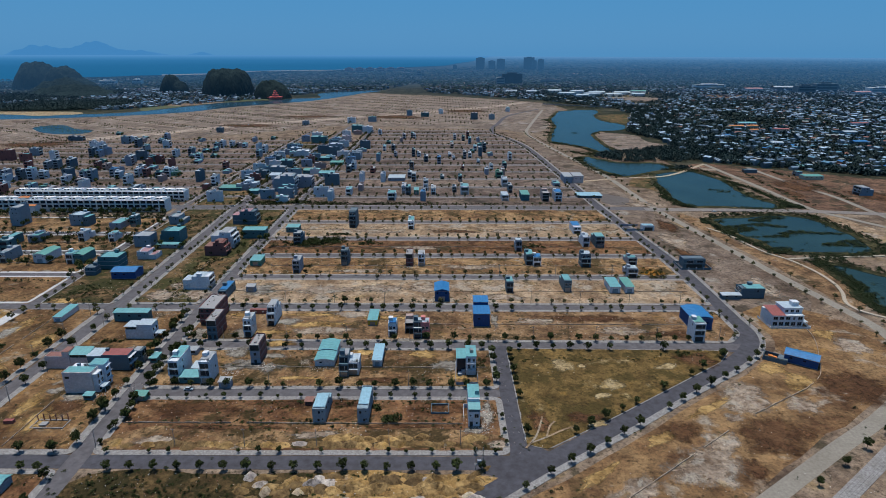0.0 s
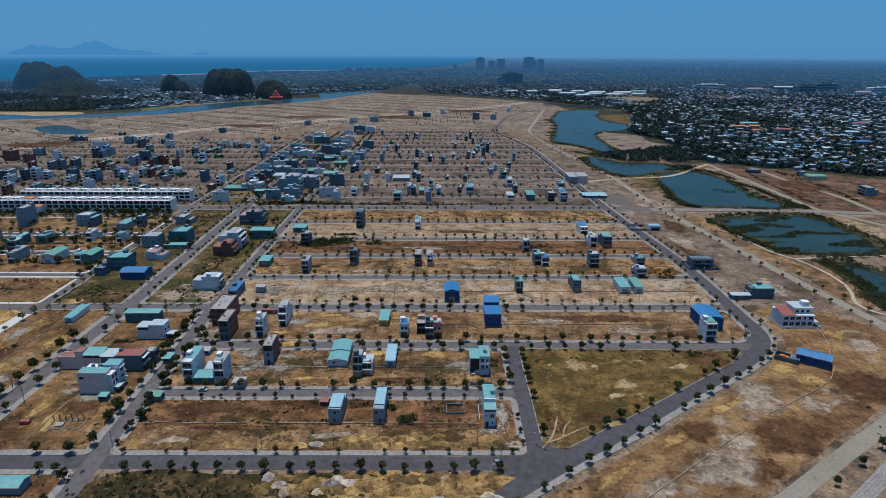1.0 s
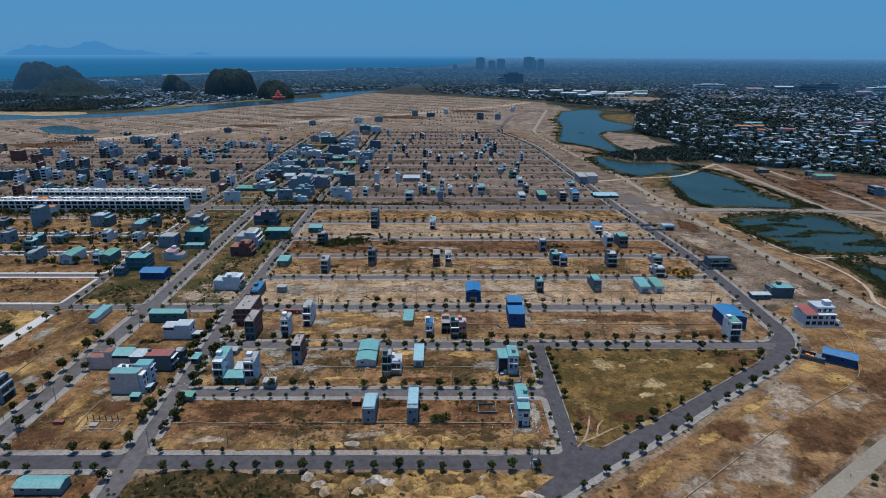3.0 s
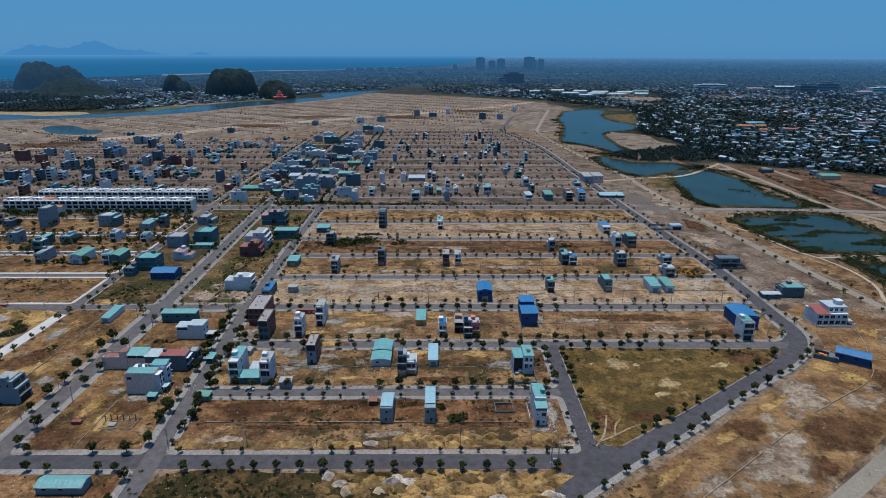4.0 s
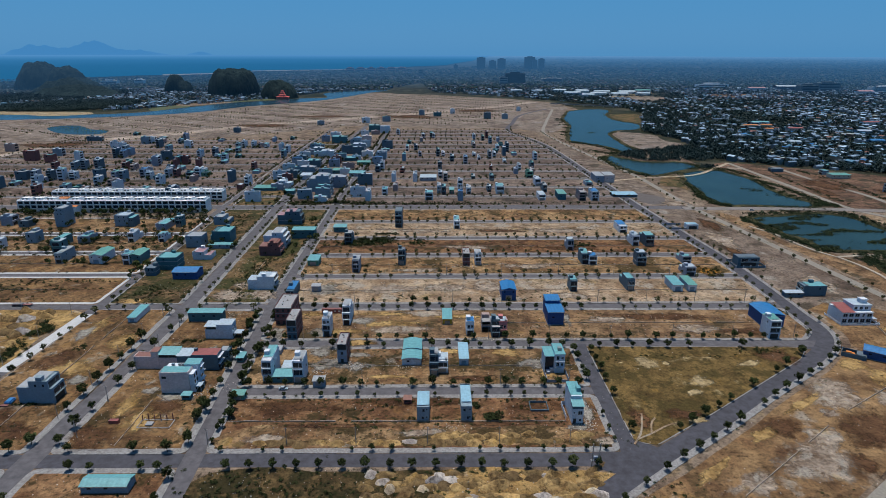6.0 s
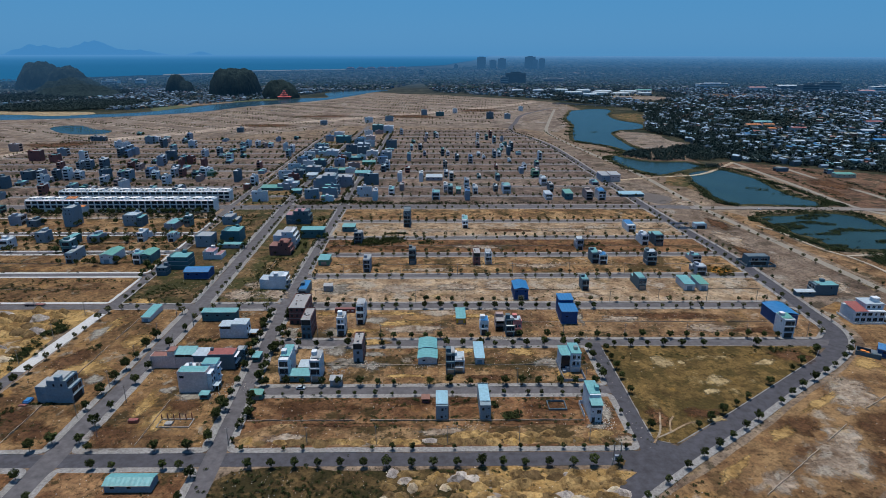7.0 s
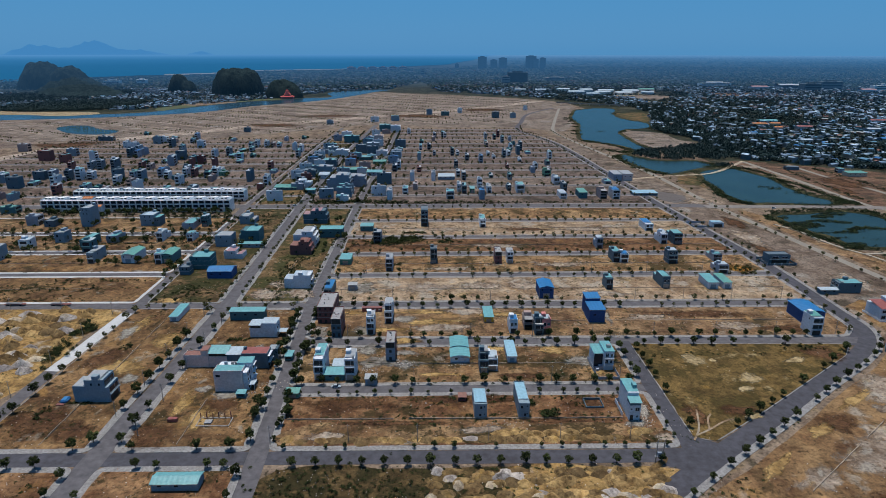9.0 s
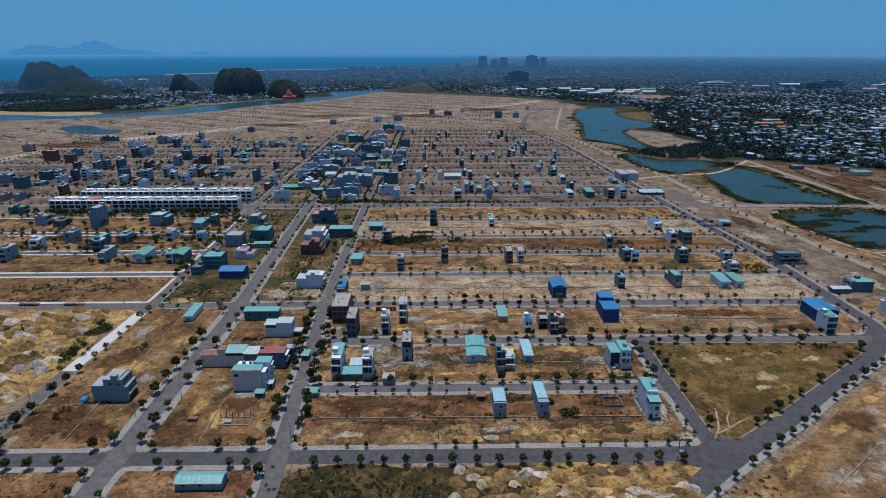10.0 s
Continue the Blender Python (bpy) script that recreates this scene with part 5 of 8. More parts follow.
def yard_villa(x, y):
    """White modern house with a roofed terrace and a walled yard in front."""
    ob = thing("house", "white modern house with dark balconies and teal terrace roof", "house", "town houses")
    ob.matrix_basis = pose(x, y, 0.22)
    W = WALLS["white"]
    part("wall", blocks((0, 4.6, 5, 14, 0, 8.4), (4.6, 9.4, 3, 14, 0, 10.2)), W, ob)
    ribbed_roof(ob, -0.3, 5.0, 4.2, 14.2, 8.5, 0.3, ROOFS["teal"], "terrace_roof")
    part("flat_roof", blocks((4.5, 9.6, 2.7, 14.1, 10.2, 10.45)), ROOFS["teal"], ob)
    part("water_tank", blocks((6.4, 8.2, 6, 8, 10.45, 12.0)), STEEL, ob)
    part("dark_bay", blocks((0.2, 4.4, 4.94, 5.0, 0.2, 7.9)), GLASS, ob)
    for z in (3.4, 6.8):
        b = balcony(ob, 7.0, z, 4.6, 1.2, W)
        b.location.y = 3.0
        window(ob, 6.0, z + 0.2, 1.3, 2.2, 3.0)
        window(ob, 8.2, z + 0.6, 1.0, 1.4, 3.0)
    part("stair", blocks((0.6, 2.4, 2.0, 4.9, 0, 1.2), (2.4, 4.2, 3.0, 4.9, 0, 2.2)), WALLS["grey"], ob)
    part("yard_wall", blocks((-0.6, -0.45, -6, 14, 0, 2.0), (-0.45, 10.0, -6, -5.85, 0, 1.5), (9.85, 10.0, -5.85, 3, 0, 2.0)), WALLS["grey"], ob)
    return ob


def stepped_house(x, y):
    """Broad pale pink gable side towards the lots, white balconied front towards the street, teal roofs."""
    ob = thing("house", "pale pink three-storey house with teal roof and white front", "house", "town houses")
    ob.matrix_basis = pose(x, y, 0.22)
    part("side_wall", blocks((0, 13.2, 0, 6.0, 0, 10.2)), WALLS["pinkwhite"], ob)
    part("front_wing", blocks((9.5, 16.0, 6.0, 11.0, 0, 11.6), (0, 9.5, 6.0, 11.0, 0, 9.6), (13.2, 15.2, 1.0, 6.0, 0, 9.4)), WALLS["white"], ob)
    part("parapet", blocks((0, 13.2, 0, 0.18, 10.2, 10.9), (0, 0.18, 0.18, 6, 10.2, 10.9), (13.02, 13.2, 0.18, 6, 10.2, 10.9)), WALLS["pinkwhite"], ob)
    ribbed_roof(ob, 0.2, 13.0, 0.4, 6.0, 10.35, 0.3, ROOFS["teal"])
    ribbed_roof(ob, 9.2, 16.4, 5.9, 11.3, 11.65, 0.4, ROOFS["teal"], "upper_roof")
    opening(ob, "window", 2.0, 7.6, 2.0, 1.2, GLASS)
    for k in range(3):
        for q in (2.2, 4.6):
            opening(ob, "window", 15.2, 0.8 + 3.1 * k, 1.3, 1.9, GLASS, q, "E")
        opening(ob, "window", 16.0, 0.8 + 3.4 * k, 2.2, 2.0, GLASS, 8.5, "E")
        part("balcony", blocks((15.2, 17.0, 6.2, 10.8, 3.2 + 3.4 * k, 3.4 + 3.4 * k)), WALLS["white"], ob)
    part("canopy", blocks((13.4, 18.0, 1.0, 5.6, 2.9, 3.05), (17.7, 17.9, 1.1, 1.3, 0, 2.9), (17.7, 17.9, 5.2, 5.4, 0, 2.9)), ROOFS["white"], ob)
    for q in (3.0, 6.2, 8.0):
        part("water_tank", blocks((q, q + 1.2, 7.0, 8.2, 9.6, 11.4)), STEEL if q > 5 else WALLS["bluegrey"], ob)
    return ob


def carport_house(x, y):
    """White two-storey house with a pale roof terrace and a white carport on the street side."""
    ob = thing("house", "white two-storey house with roof terrace and carport", "house", "town houses")
    ob.matrix_basis = pose(x, y, 0.22)
    part("wall", blocks((0, 15.0, 0, 7.0, 0, 5.6), (6.5, 15.0, 0, 7.0, 5.6, 8.4), (0, 6.5, 6.4, 7.0, 5.6, 7.4)), WALLS["white"], ob)
    # dark sheet painted in for the shade under the terrace roof
    part("dark_opening", blocks((0.6, 6.2, -0.03, 0.02, 5.65, 6.9)), DARKNESS, ob)
    ribbed_roof(ob, -0.3, 7.0, -0.4, 7.2, 7.4, 0.3, ROOFS["white"], "terrace_roof")
    ribbed_roof(ob, 6.6, 15.2, -0.2, 7.2, 8.45, 0.3, ROOFS["white"])
    for k in range(2):
        for q in (1.6, 4.8):
            opening(ob, "window", 15.0, 1.0 + 3.4 * k, 1.5, 1.6, GLASS, q, "E")
    part("carport_roof", blocks((15.2, 20.0, 0.5, 5.5, 2.9, 3.05)), ROOFS["white"], ob)
    for px, py in ((19.6, 0.7), (19.6, 5.2)):
        part("post", blocks((px, px + 0.15, py, py + 0.15, 0, 2.9)), STEEL, ob)
    return ob


def row_houses():
    """Neighbours across one strip of lots: a lilac house, a teal lean-to roof, and a long slate house under white and red sheets."""
    lilac = thing("house", "lilac two-storey house with brick-coloured flat roof", "house", "town houses")
    lilac.matrix_basis = pose(-197, 260.4, 0.22)
    W = WALLS["pinkwhite"]
    part("wall", blocks((0, 9.0, 0, 5.6, 0, 6.4)), W, lilac)
    part("upper_wall", blocks((8.6, 12.2, 0.3, 5.6, 6.4, 9.2), (9.0, 12.2, 0.0, 5.6, 0, 6.4)), W, lilac)
    part("parapet", blocks((0, 8.6, 0, 0.18, 6.4, 6.9), (0, 0.18, 0.18, 5.6, 6.4, 6.9), (0.18, 8.6, 5.42, 5.6, 6.4, 6.9)), W, lilac)
    part("roof", blocks((0.2, 8.55, 0.2, 5.4, 6.4, 6.55)), ROOFS["brick"], lilac)
    part("upper_roof", blocks((8.5, 12.3, 0.2, 5.7, 9.2, 9.4)), ROOFS["brick"], lilac)
    opening(lilac, "window", 0.0, 3.9, 1.6, 1.5, GLASS, 2.8, "W")
    opening(lilac, "door", 0.0, 0.0, 2.6, 2.7, DARKNESS, 2.8, "W")
    teal = thing("house", "lilac two-storey house under a sloping teal sheet roof", "house", "town houses")
    teal.matrix_basis = pose(-184.7, 260.6, 0.22)
    part("wall", blocks((0, 9.6, 0, 5.4, 0, 6.0)), W, teal)
    # solid dark block painted in for the shade of the open terrace
    part("roof_terrace", blocks((0.2, 9.4, 0.25, 5.2, 6.0, 7.6)), DARKNESS, teal, "roof terrace shown as a dark shade-painted block")
    ribbed_roof(teal, -0.2, 9.9, -0.4, 5.8, 7.7, 1.7, ROOFS["teal"])
    for q in (0.1, 4.7, 9.4):
        part("post", blocks((q, q + 0.15, 0, 0.15, 6.0, 7.8)), STEEL, teal)
    slate = thing("house", "long slate-blue house under white and red sheet roofs", "house", "town houses")
    slate.matrix_basis = pose(-175, 259.0, 0.22)
    part("wall", blocks((0, 20.0, 0, 7.0, 0, 7.6)), WALLS["slate"], slate)
    part("parapet", blocks((7.0, 20.0, 0, 0.15, 7.6, 8.4), (19.85, 20.0, 0.15, 7.0, 7.6, 8.4)), WALLS["slate"], slate)
    ribbed_roof(slate, -0.5, 7.0, -0.1, 7.2, 7.8, 0.8, ROOFS["white"], "terrace_roof")
    ribbed_roof(slate, 7.0, 19.8, 0.2, 7.0, 8.0, 0.35, ROOFS["red"])
    part("water_tank", blocks((7.2, 8.6, 4.2, 5.6, 8.2, 9.6)), WALLS["slate"], slate)
    for k in range(2):
        for q in (1.8, 5.0):
            opening(slate, "window", 20.0, 0.7 + 3.5 * k, 1.7, 2.2, GLASS, q, "E")
        part("balcony", blocks((20.0, 21.2, 0.3, 6.8, 3.2 + 3.5 * k, 3.4 + 3.5 * k)), WALLS["white"], slate)
    side = tube_house(-156.6, 266.6, 4.6, 5.0, 6.8, "slate", "grey", "E", head=False)
    return lilac, teal, slate, side

# the houses that stand singly
stepped_house(-174, 238)
row_houses()
# the strip between them stays a yard

shed(-192, 315, 20.1, 4.7, 5.8, "teal", "teal")
carport_house(-174, 293)
shed(-227, 314, 4.9, 17.0, 3.3, "white", "teal")
shell_house(-140, 311, 9.5, 20.0, 10.4, "brick", "brick")
shell_house(-129, 293, 5.3, 15.0, 11.2, "slate", "brick", True)
tube_house(-172, 364, 17.6, 9.5, 9.3, "white", "white", "E")
tube_house(-143, 348, 5.0, 18.0, 5.8, "slate", "blue")
shed(-129, 360, 5.6, 3.5, 4.0, "grey", "grey")
tube_house(-110, 296, 4.3, 9.0, 10.7, "white", "grey")
tube_house(-101, 310, 4.3, 15.6, 11.4, "white", "grey")
shell_house(-97, 266, 4.8, 12.0, 10.6, "grey", "brick", True)
tube_house(-130, 248, 4.6, 15.2, 11.3, "white", "teal")
tube_house(-115, 247, 4.8, 10.5, 11.5, "white", "grey")
shed(-125.2, 247, 9.6, 6, 3.4, "teal", "teal")
shed(-122, 254, 6.5, 6, 4.2, "white", "white")
shed(-140, 232, 5.9, 3.5, 2.7, "green", "green")
shed(-105, 243, 5.3, 3.5, 3.3, "grey", "grey")
shed(-174, 172.4, 16.7, 6.0, 3.2, "bluegrey", "teal", ridge="across", pitch=1.1)
tube_house(-234, 230, 15.6, 9.0, 11.3, "bluegrey", "grey", "E")
tube_house(-55, 215, 5.3, 17, 7.3, "bluegrey", "paleblue", back=True, head=False)
tube_house(-36, 215, 4.6, 18, 7.5, "bluegrey", "paleblue", back=True, head=False)
corner_house(11, 213)
shed(-64, 263, 9.6, 9.0, 3.6, "white", "teal", ridge="arch", pitch=0.95)
shed(-63.8, 272.6, 9.2, 11.2, 4.1, "white", "teal", ridge="arch", pitch=0.95)
tube_house(-50, 253, 4.3, 9.0, 10.5, "slate", "grey")
tube_house(-47, 255, 6.1, 9.1, 6.9, "white", "white")
shed(-35, 263, 4.5, 16.2, 3.8, "white", "paleblue")
tube_house(-30, 296, 4.4, 11.1, 8.3, "white", "blue")
bare_frame(-21, 301, 5.0, 9.0, 6.3, "pinkgrey")
tube_house(-16, 294, 4.7, 11.8, 9.6, "slate", "white")
tube_house(-12, 295, 4.7, 11.8, 9.0, "redwhite", "white")
shed(-43, 310, 5.2, 13.4, 3.7, "yellow", "teal")
shed(-5, 345, 9.0, 14.4, 7.4, "blue", "blue", ridge="y")
shed(18, 309, 9.1, 11, 8.2, "blue", "blue")
shed(18.4, 320.5, 8.4, 8, 10.6, "blue", "blue")
yard_villa(7, 252)
tube_house(42, 360, 4.5, 9.2, 7.6, "slate", "teal")
tube_house(80, 361, 4.9, 18.0, 8.0, "slate", "teal")
tube_house(137.3, 291, 6.0, 9.5, 10.8, "white", "green")
shed(141.4, 305, 12.0, 17, 7.4, "blue", "blue", ridge="arch", pitch=1.2)
villa(190, 310).matrix_basis @= Matrix.Diagonal((0.82, 0.85, 0.95, 1))
tube_house(192, 351, 15.0, 8.0, 6.9, "slate", "teal", "W")
shed(179, 349, 12.0, 3.5, 3.1, "slate", "white")
tube_house(177, 408, 15.8, 9.0, 6.6, "slate", "slate", "S", 3, head=False)
shed(110, 359, 6.7, 15.3, 4.8, "white", "teal")
shed(120, 359, 5.6, 15.3, 4.8, "white", "green")
tube_house(130, 388, 7.2, 12.9, 6.4, "grey", "white")
tube_house(138, 414, 6.7, 13.0, 5.4, "grey", "teal")
tube_house(-84, 511, 6.1, 18.0, 14.7, "slate", "slate")
tube_house(-31, 507, 5.1, 17.2, 7.4, "white", "teal")
tube_house(-75, 412, 5.0, 12.1, 11.5, "slate", "slate")
shell_house(-27, 410, 5.0, 12.0, 9.7, "brick", "brick", True)
tube_house(-18, 411, 4.6, 9.2, 9.3, "white", "grey")
tube_house(-122, 461, 6.0, 14.6, 9.7, "slate", "grey")
tube_house(-107, 396, 4.8, 12.3, 9.4, "grey", "grey")
tube_house(58, 445, 4.9, 12.1, 9.0, "grey", "white")
tube_house(62, 413, 5.5, 13.2, 8.0, "slate", "teal")
tube_house(67, 411, 5.9, 13.0, 7.1, "white", "blue")
tube_house(102, 409, 7.1, 9.1, 9.7, "slate", "white")
tube_house(114, 494, 6.9, 18.0, 6.2, "white", "blue")
tube_house(114, 457, 5.5, 15.9, 8.7, "white", "white")
tube_house(124, 455, 6.9, 18.0, 9.1, "slate", "teal")
tube_house(-59, 616, 8.5, 17.0, 8.0, "white", "teal")
shed(-67, 715, 20.1, 17.5, 4.2, "grey", "white")
tube_house(-46, 648, 4.4, 17.0, 9.0, "white", "grey")
tube_house(-41, 640, 5.0, 17.0, 8.9, "slate", "teal")
shed(-32, 643, 5.0, 11.5, 5.1, "green", "teal")
tube_house(-22, 663, 5.2, 17.0, 11.8, "white", "grey")
tube_house(-13, 643, 5.0, 17.0, 7.1, "white", "grey")
tube_house(-38, 712, 4.8, 17.0, 9.8, "bluegrey", "grey")
tube_house(-45, 790, 5.3, 17.0, 10.0, "slate", "grey")
tube_house(11, 654, 4.5, 17.0, 6.5, "slate", "white")
tube_house(20, 643, 9.0, 17.0, 9.0, "white", "teal")
tube_house(19, 713, 4.9, 14.2, 7.0, "slate", "teal")
tube_house(63, 614, 7.2, 17.0, 6.2, "white", "white")
tube_house(70, 685, 6.7, 17.0, 8.8, "white", "white")
tube_house(74, 652, 4.5, 17.0, 8.4, "slate", "grey")
shed(84, 615, 8.5, 19.0, 6.8, "teal", "green")
bare_frame(106, 612, 7.2, 19.1, 9.2, "pinkgrey")
tube_house(119, 612, 7.8, 17.0, 9.8, "white", "blue")
shed(147, 704, 10.0, 24.0, 8.3, "grey", "grey")
shed(158.5, 706, 12.0, 20.0, 8.6, "pinkwhite", "grey")
shed(147, 628, 26.5, 13.5, 2.7, "slate", "paleblue")
shed(-230, 383, 17.0, 11.5, 5.4, "blue", "blue", ridge="across")
tube_house(-252, 390, 7.2, 7.0, 6.0, "slate", "slate", "W")
tube_house(-249, 402, 14.6, 12.6, 9.6, "teal", "teal", "W")
tube_house(-232, 424, 13.8, 10.9, 6.4, "white", "pink", "W")
shed(-305, 415, 9.5, 18.7, 6.6, "white", "green", ridge="y")
shed(-276, 415, 8.7, 15.9, 6.7, "teal", "green", ridge="y")
tube_house(-280, 414, 5.0, 16.0, 8.0, "white", "teal")
tube_house(-249, 454, 13.0, 12.6, 9.6, "bluegrey", "grey", "W")
tube_house(-233, 465, 16.2, 14.8, 10.3, "teal", "teal", "W")
shed(-230, 451, 20.0, 4.4, 3.4, "grey", "teal")
tube_house(-184, 433, 16, 12.0, 10.5, "brick", "brick", "E")
tube_house(-185, 450, 17.2, 16.0, 13.8, "white", "grey", "E")
shed(-169, 478, 19.1, 8.4, 7.5, "teal", "teal")
tube_house(-192, 521, 21.7, 12.2, 12.3, "slate", "pink", "E")
tube_house(-250, 520, 13.4, 13.9, 7.5, "bluegrey", "grey", "W")
tube_house(-390, 514, 9.1, 14.5, 17.4, "bluegrey", "grey", "W")
tube_house(-338, 516, 12.5, 13.0, 10.2, "bluegrey", "white", "W")
tube_house(-325, 514, 5.0, 11.7, 8.5, "slate", "teal", "W")
tube_house(-282, 513, 5.5, 9.0, 9.5, "teal", "white")
tube_house(-296, 504, 9.9, 18.7, 5.8, "grey", "teal", "W")
tube_house(-278, 469, 5.0, 13.1, 6.9, "white", "teal")
tube_house(-303, 469, 5.0, 16.6, 7.9, "white", "bluegrey")
tube_house(-343, 466, 8.9, 14.4, 4.9, "grey", "grey", "W")
tube_house(-356, 451, 6.2, 20.2, 7.2, "teal", "teal", "W")
tube_house(-331, 416, 5.0, 18.0, 8.1, "bluegrey", "grey")
tube_house(-190, 655, 23.0, 19.6, 18.2, "bluegrey", "grey", "E")
tube_house(-172, 676, 19.1, 16.6, 12.7, "grey", "grey", "E")
shed(-142, 410, 7.9, 11.4, 4.4, "green", "teal")
shed(-137, 496, 10.9, 8.9, 4.7, "teal", "teal")
tube_house(-231, 670, 16.4, 12.7, 9.3, "white", "white", "W")
shed(-255, 660, 25.7, 15.0, 3.3, "teal", "green")
tube_house(-275, 663, 6.3, 9.2, 6.6, "brick", "white", "W")
terrace_row(-457, 564, 184, 14, 12.0, 30, "bluegrey")
terrace_row(-450, 607, 178, 13, 11.0, 30, "bluegrey")
shed(-400, 550, 9, 7, 9.5, "white", "orange", ridge="across")
shed(-417, 567, 9, 8, 13.4, "bright", "orange", ridge="across")


def plain_house(x, y, w, d, h, wall="white", roof="grey", face="S", group="town houses"):
    """A house farther off: plastered storeys, parapet, sheet roof, stair head and window bands."""
    r = random.Random(int(x * 31 + y * 17))
    floors = max(1, round(h / 3.6))
    ob = thing("house", f"{WORDS[wall]} plastered {('', 'one', 'two', 'three', 'four', 'five')[min(floors, 5)]}-storey house with {WORDS[roof]} roof", "house", group)
    ob.matrix_basis = base_pose(x, y, w, d, face)
    if face in "EW":
        w, d = d, w
    hx, s = w / 2, h / floors
    W = WALLS[wall]
    part("wall", blocks((-hx, hx, 0, d, 0, h - 0.6), (-hx, -hx + 0.2, 0, d, h - 0.6, h), (hx - 0.2, hx, 0, d, h - 0.6, h), (-hx + 0.2, hx - 0.2, 0, 0.2, h - 0.6, h), (-hx + 0.2, hx - 0.2, d - 0.2, d, h - 0.6, h)), W, ob)
    ribbed_roof(ob, -hx + 0.2, hx - 0.2, d * r.uniform(0.1, 0.35), d - 0.2, h - 0.3, 0.5, ROOFS[roof])
    part("stair_head", blocks((-hx + 0.2, -hx + 0.2 + w * 0.5, d * 0.4, d * 0.4 + 3, h - 0.6, h + 1.9)), W, ob)
    for k in range(min(floors, 4)):
        opening(ob, "window" if k else "door", 0, k * s + (0.5 if k else 0.05), w * 0.7, s * 0.6, GLASS)
        if k:
            part("balcony", blocks((-hx, hx, -0.9, -0.004, k * s - 0.15, k * s + 0.35)), W, ob)
    opening(ob, "window", hx, s * 0.35, 1.2, 1.4, GLASS, d * 0.5, "E")
    if floors > 1:
        opening(ob, "window", hx, (floors - 1) * s + 0.5, 1.4, s * 0.5, GLASS, d * 0.3, "E")
    return ob


plain_house(-95, 765, 5.9, 14, 6.2, "brick", "grey", "S")
plain_house(-127, 769, 5.9, 14, 8.3, "slate", "white", "S")
plain_house(-96, 948, 4.5, 14, 8.3, "white", "teal", "S")
plain_house(-83, 954, 5.5, 14, 8.3, "slate", "bluegrey", "S")
plain_house(-74, 894, 4.3, 14, 6.3, "grey", "slate", "S")
plain_house(-47, 894, 5.1, 14, 11.0, "slate", "green", "S")
plain_house(-39, 894, 5.1, 14, 6.3, "white", "grey", "S")
plain_house(-27, 851, 5.7, 14, 8.3, "slate", "white", "S")
plain_house(-55, 1093, 5.2, 14, 8.5, "white", "grey", "S")
plain_house(-74, 1092, 5.2, 14, 8.5, "grey", "white", "S")
plain_house(-59, 1100, 5.2, 14, 9.5, "slate", "teal", "S")
plain_house(8, 895, 5.1, 14, 4.7, "white", "bluegrey", "S")
plain_house(14, 865, 4.2, 14, 4.6, "white", "slate", "S")
plain_house(34, 1065, 5.1, 14, 8.3, "slate", "green", "S")
plain_house(19, 1079, 5.1, 14, 9.3, "white", "grey", "S")
plain_house(43, 1094, 5.2, 14, 12.3, "brick", "white", "S")
plain_house(30, 875, 5.0, 14, 10.8, "bluegrey", "grey", "S")
plain_house(38, 885, 5.1, 14, 7.8, "white", "white", "S")
plain_house(49, 950, 5.5, 14, 8.3, "white", "teal", "S")
plain_house(63, 939, 5.4, 14, 14.0, "slate", "bluegrey", "S")
plain_house(63, 787, 4.6, 14, 7.0, "white", "slate", "S")
plain_house(82, 803, 5.4, 14, 7.2, "slate", "green", "S")
plain_house(67, 734, 8.6, 14, 7.9, "green", "grey", "S")
plain_house(25, 786, 3.8, 14, 5.6, "brick", "white", "S")
plain_house(-3, 726, 4.9, 14, 3.9, "teal", "grey", "S")
plain_house(49, 838, 4.0, 14, 4.5, "white", "white", "S")
plain_house(96, 862, 5.0, 14, 10.7, "white", "teal", "S")
plain_house(-127, 983, 5.6, 14, 6.9, "slate", "bluegrey", "S")
plain_house(-123, 1139, 5.4, 14, 9.8, "white", "slate", "S")
plain_house(-91, 1513, 14.2, 10, 12.8, "bluegrey", "green", "E")
plain_house(-54, 1486, 19.5, 10, 10.0, "teal", "grey", "W")
plain_house(-11, 1558, 11.7, 10, 11.8, "white", "white", "E")
plain_house(66, 1424, 16.1, 10, 15.6, "slate", "grey", "W")
plain_house(109, 1425, 13.4, 10, 12.1, "bluegrey", "white", "E")
plain_house(169, 1624, 10.7, 10, 10.9, "white", "teal", "W")
plain_house(-305, 1302, 13.7, 10, 8.9, "bluegrey", "bluegrey", "E")
plain_house(-214, 1347, 17.7, 10, 11.5, "white", "slate", "W")
plain_house(-170, 1371, 18.0, 10, 11.6, "bluegrey", "green", "E")
plain_house(-445, 1175, 11.5, 10, 9.1, "slate", "grey", "W")
plain_house(-544, 1029, 10.9, 10, 10.7, "white", "white", "E")
plain_house(-570, 977, 9.9, 10, 8.5, "white", "grey", "W")
plain_house(-652, 1055, 12.7, 10, 7.3, "slate", "white", "E")
plain_house(-620, 1131, 7.8, 10, 4.9, "teal", "teal", "S")
plain_house(-602, 703, 14.7, 10, 10.1, "bluegrey", "bluegrey", "E")
plain_house(-564, 672, 14.0, 10, 13.3, "slate", "slate", "W")
plain_house(-611, 727, 6.9, 10, 6.5, "white", "green", "S")
plain_house(-566, 722, 14.2, 10, 10.3, "slate", "grey", "W")
plain_house(-549, 725, 5.2, 14, 10.4, "grey", "white", "S")
plain_house(-525, 702, 5.8, 10, 6.3, "grey", "grey", "S")
plain_house(-523, 715, 6.0, 10, 12.8, "slate", "white", "S")
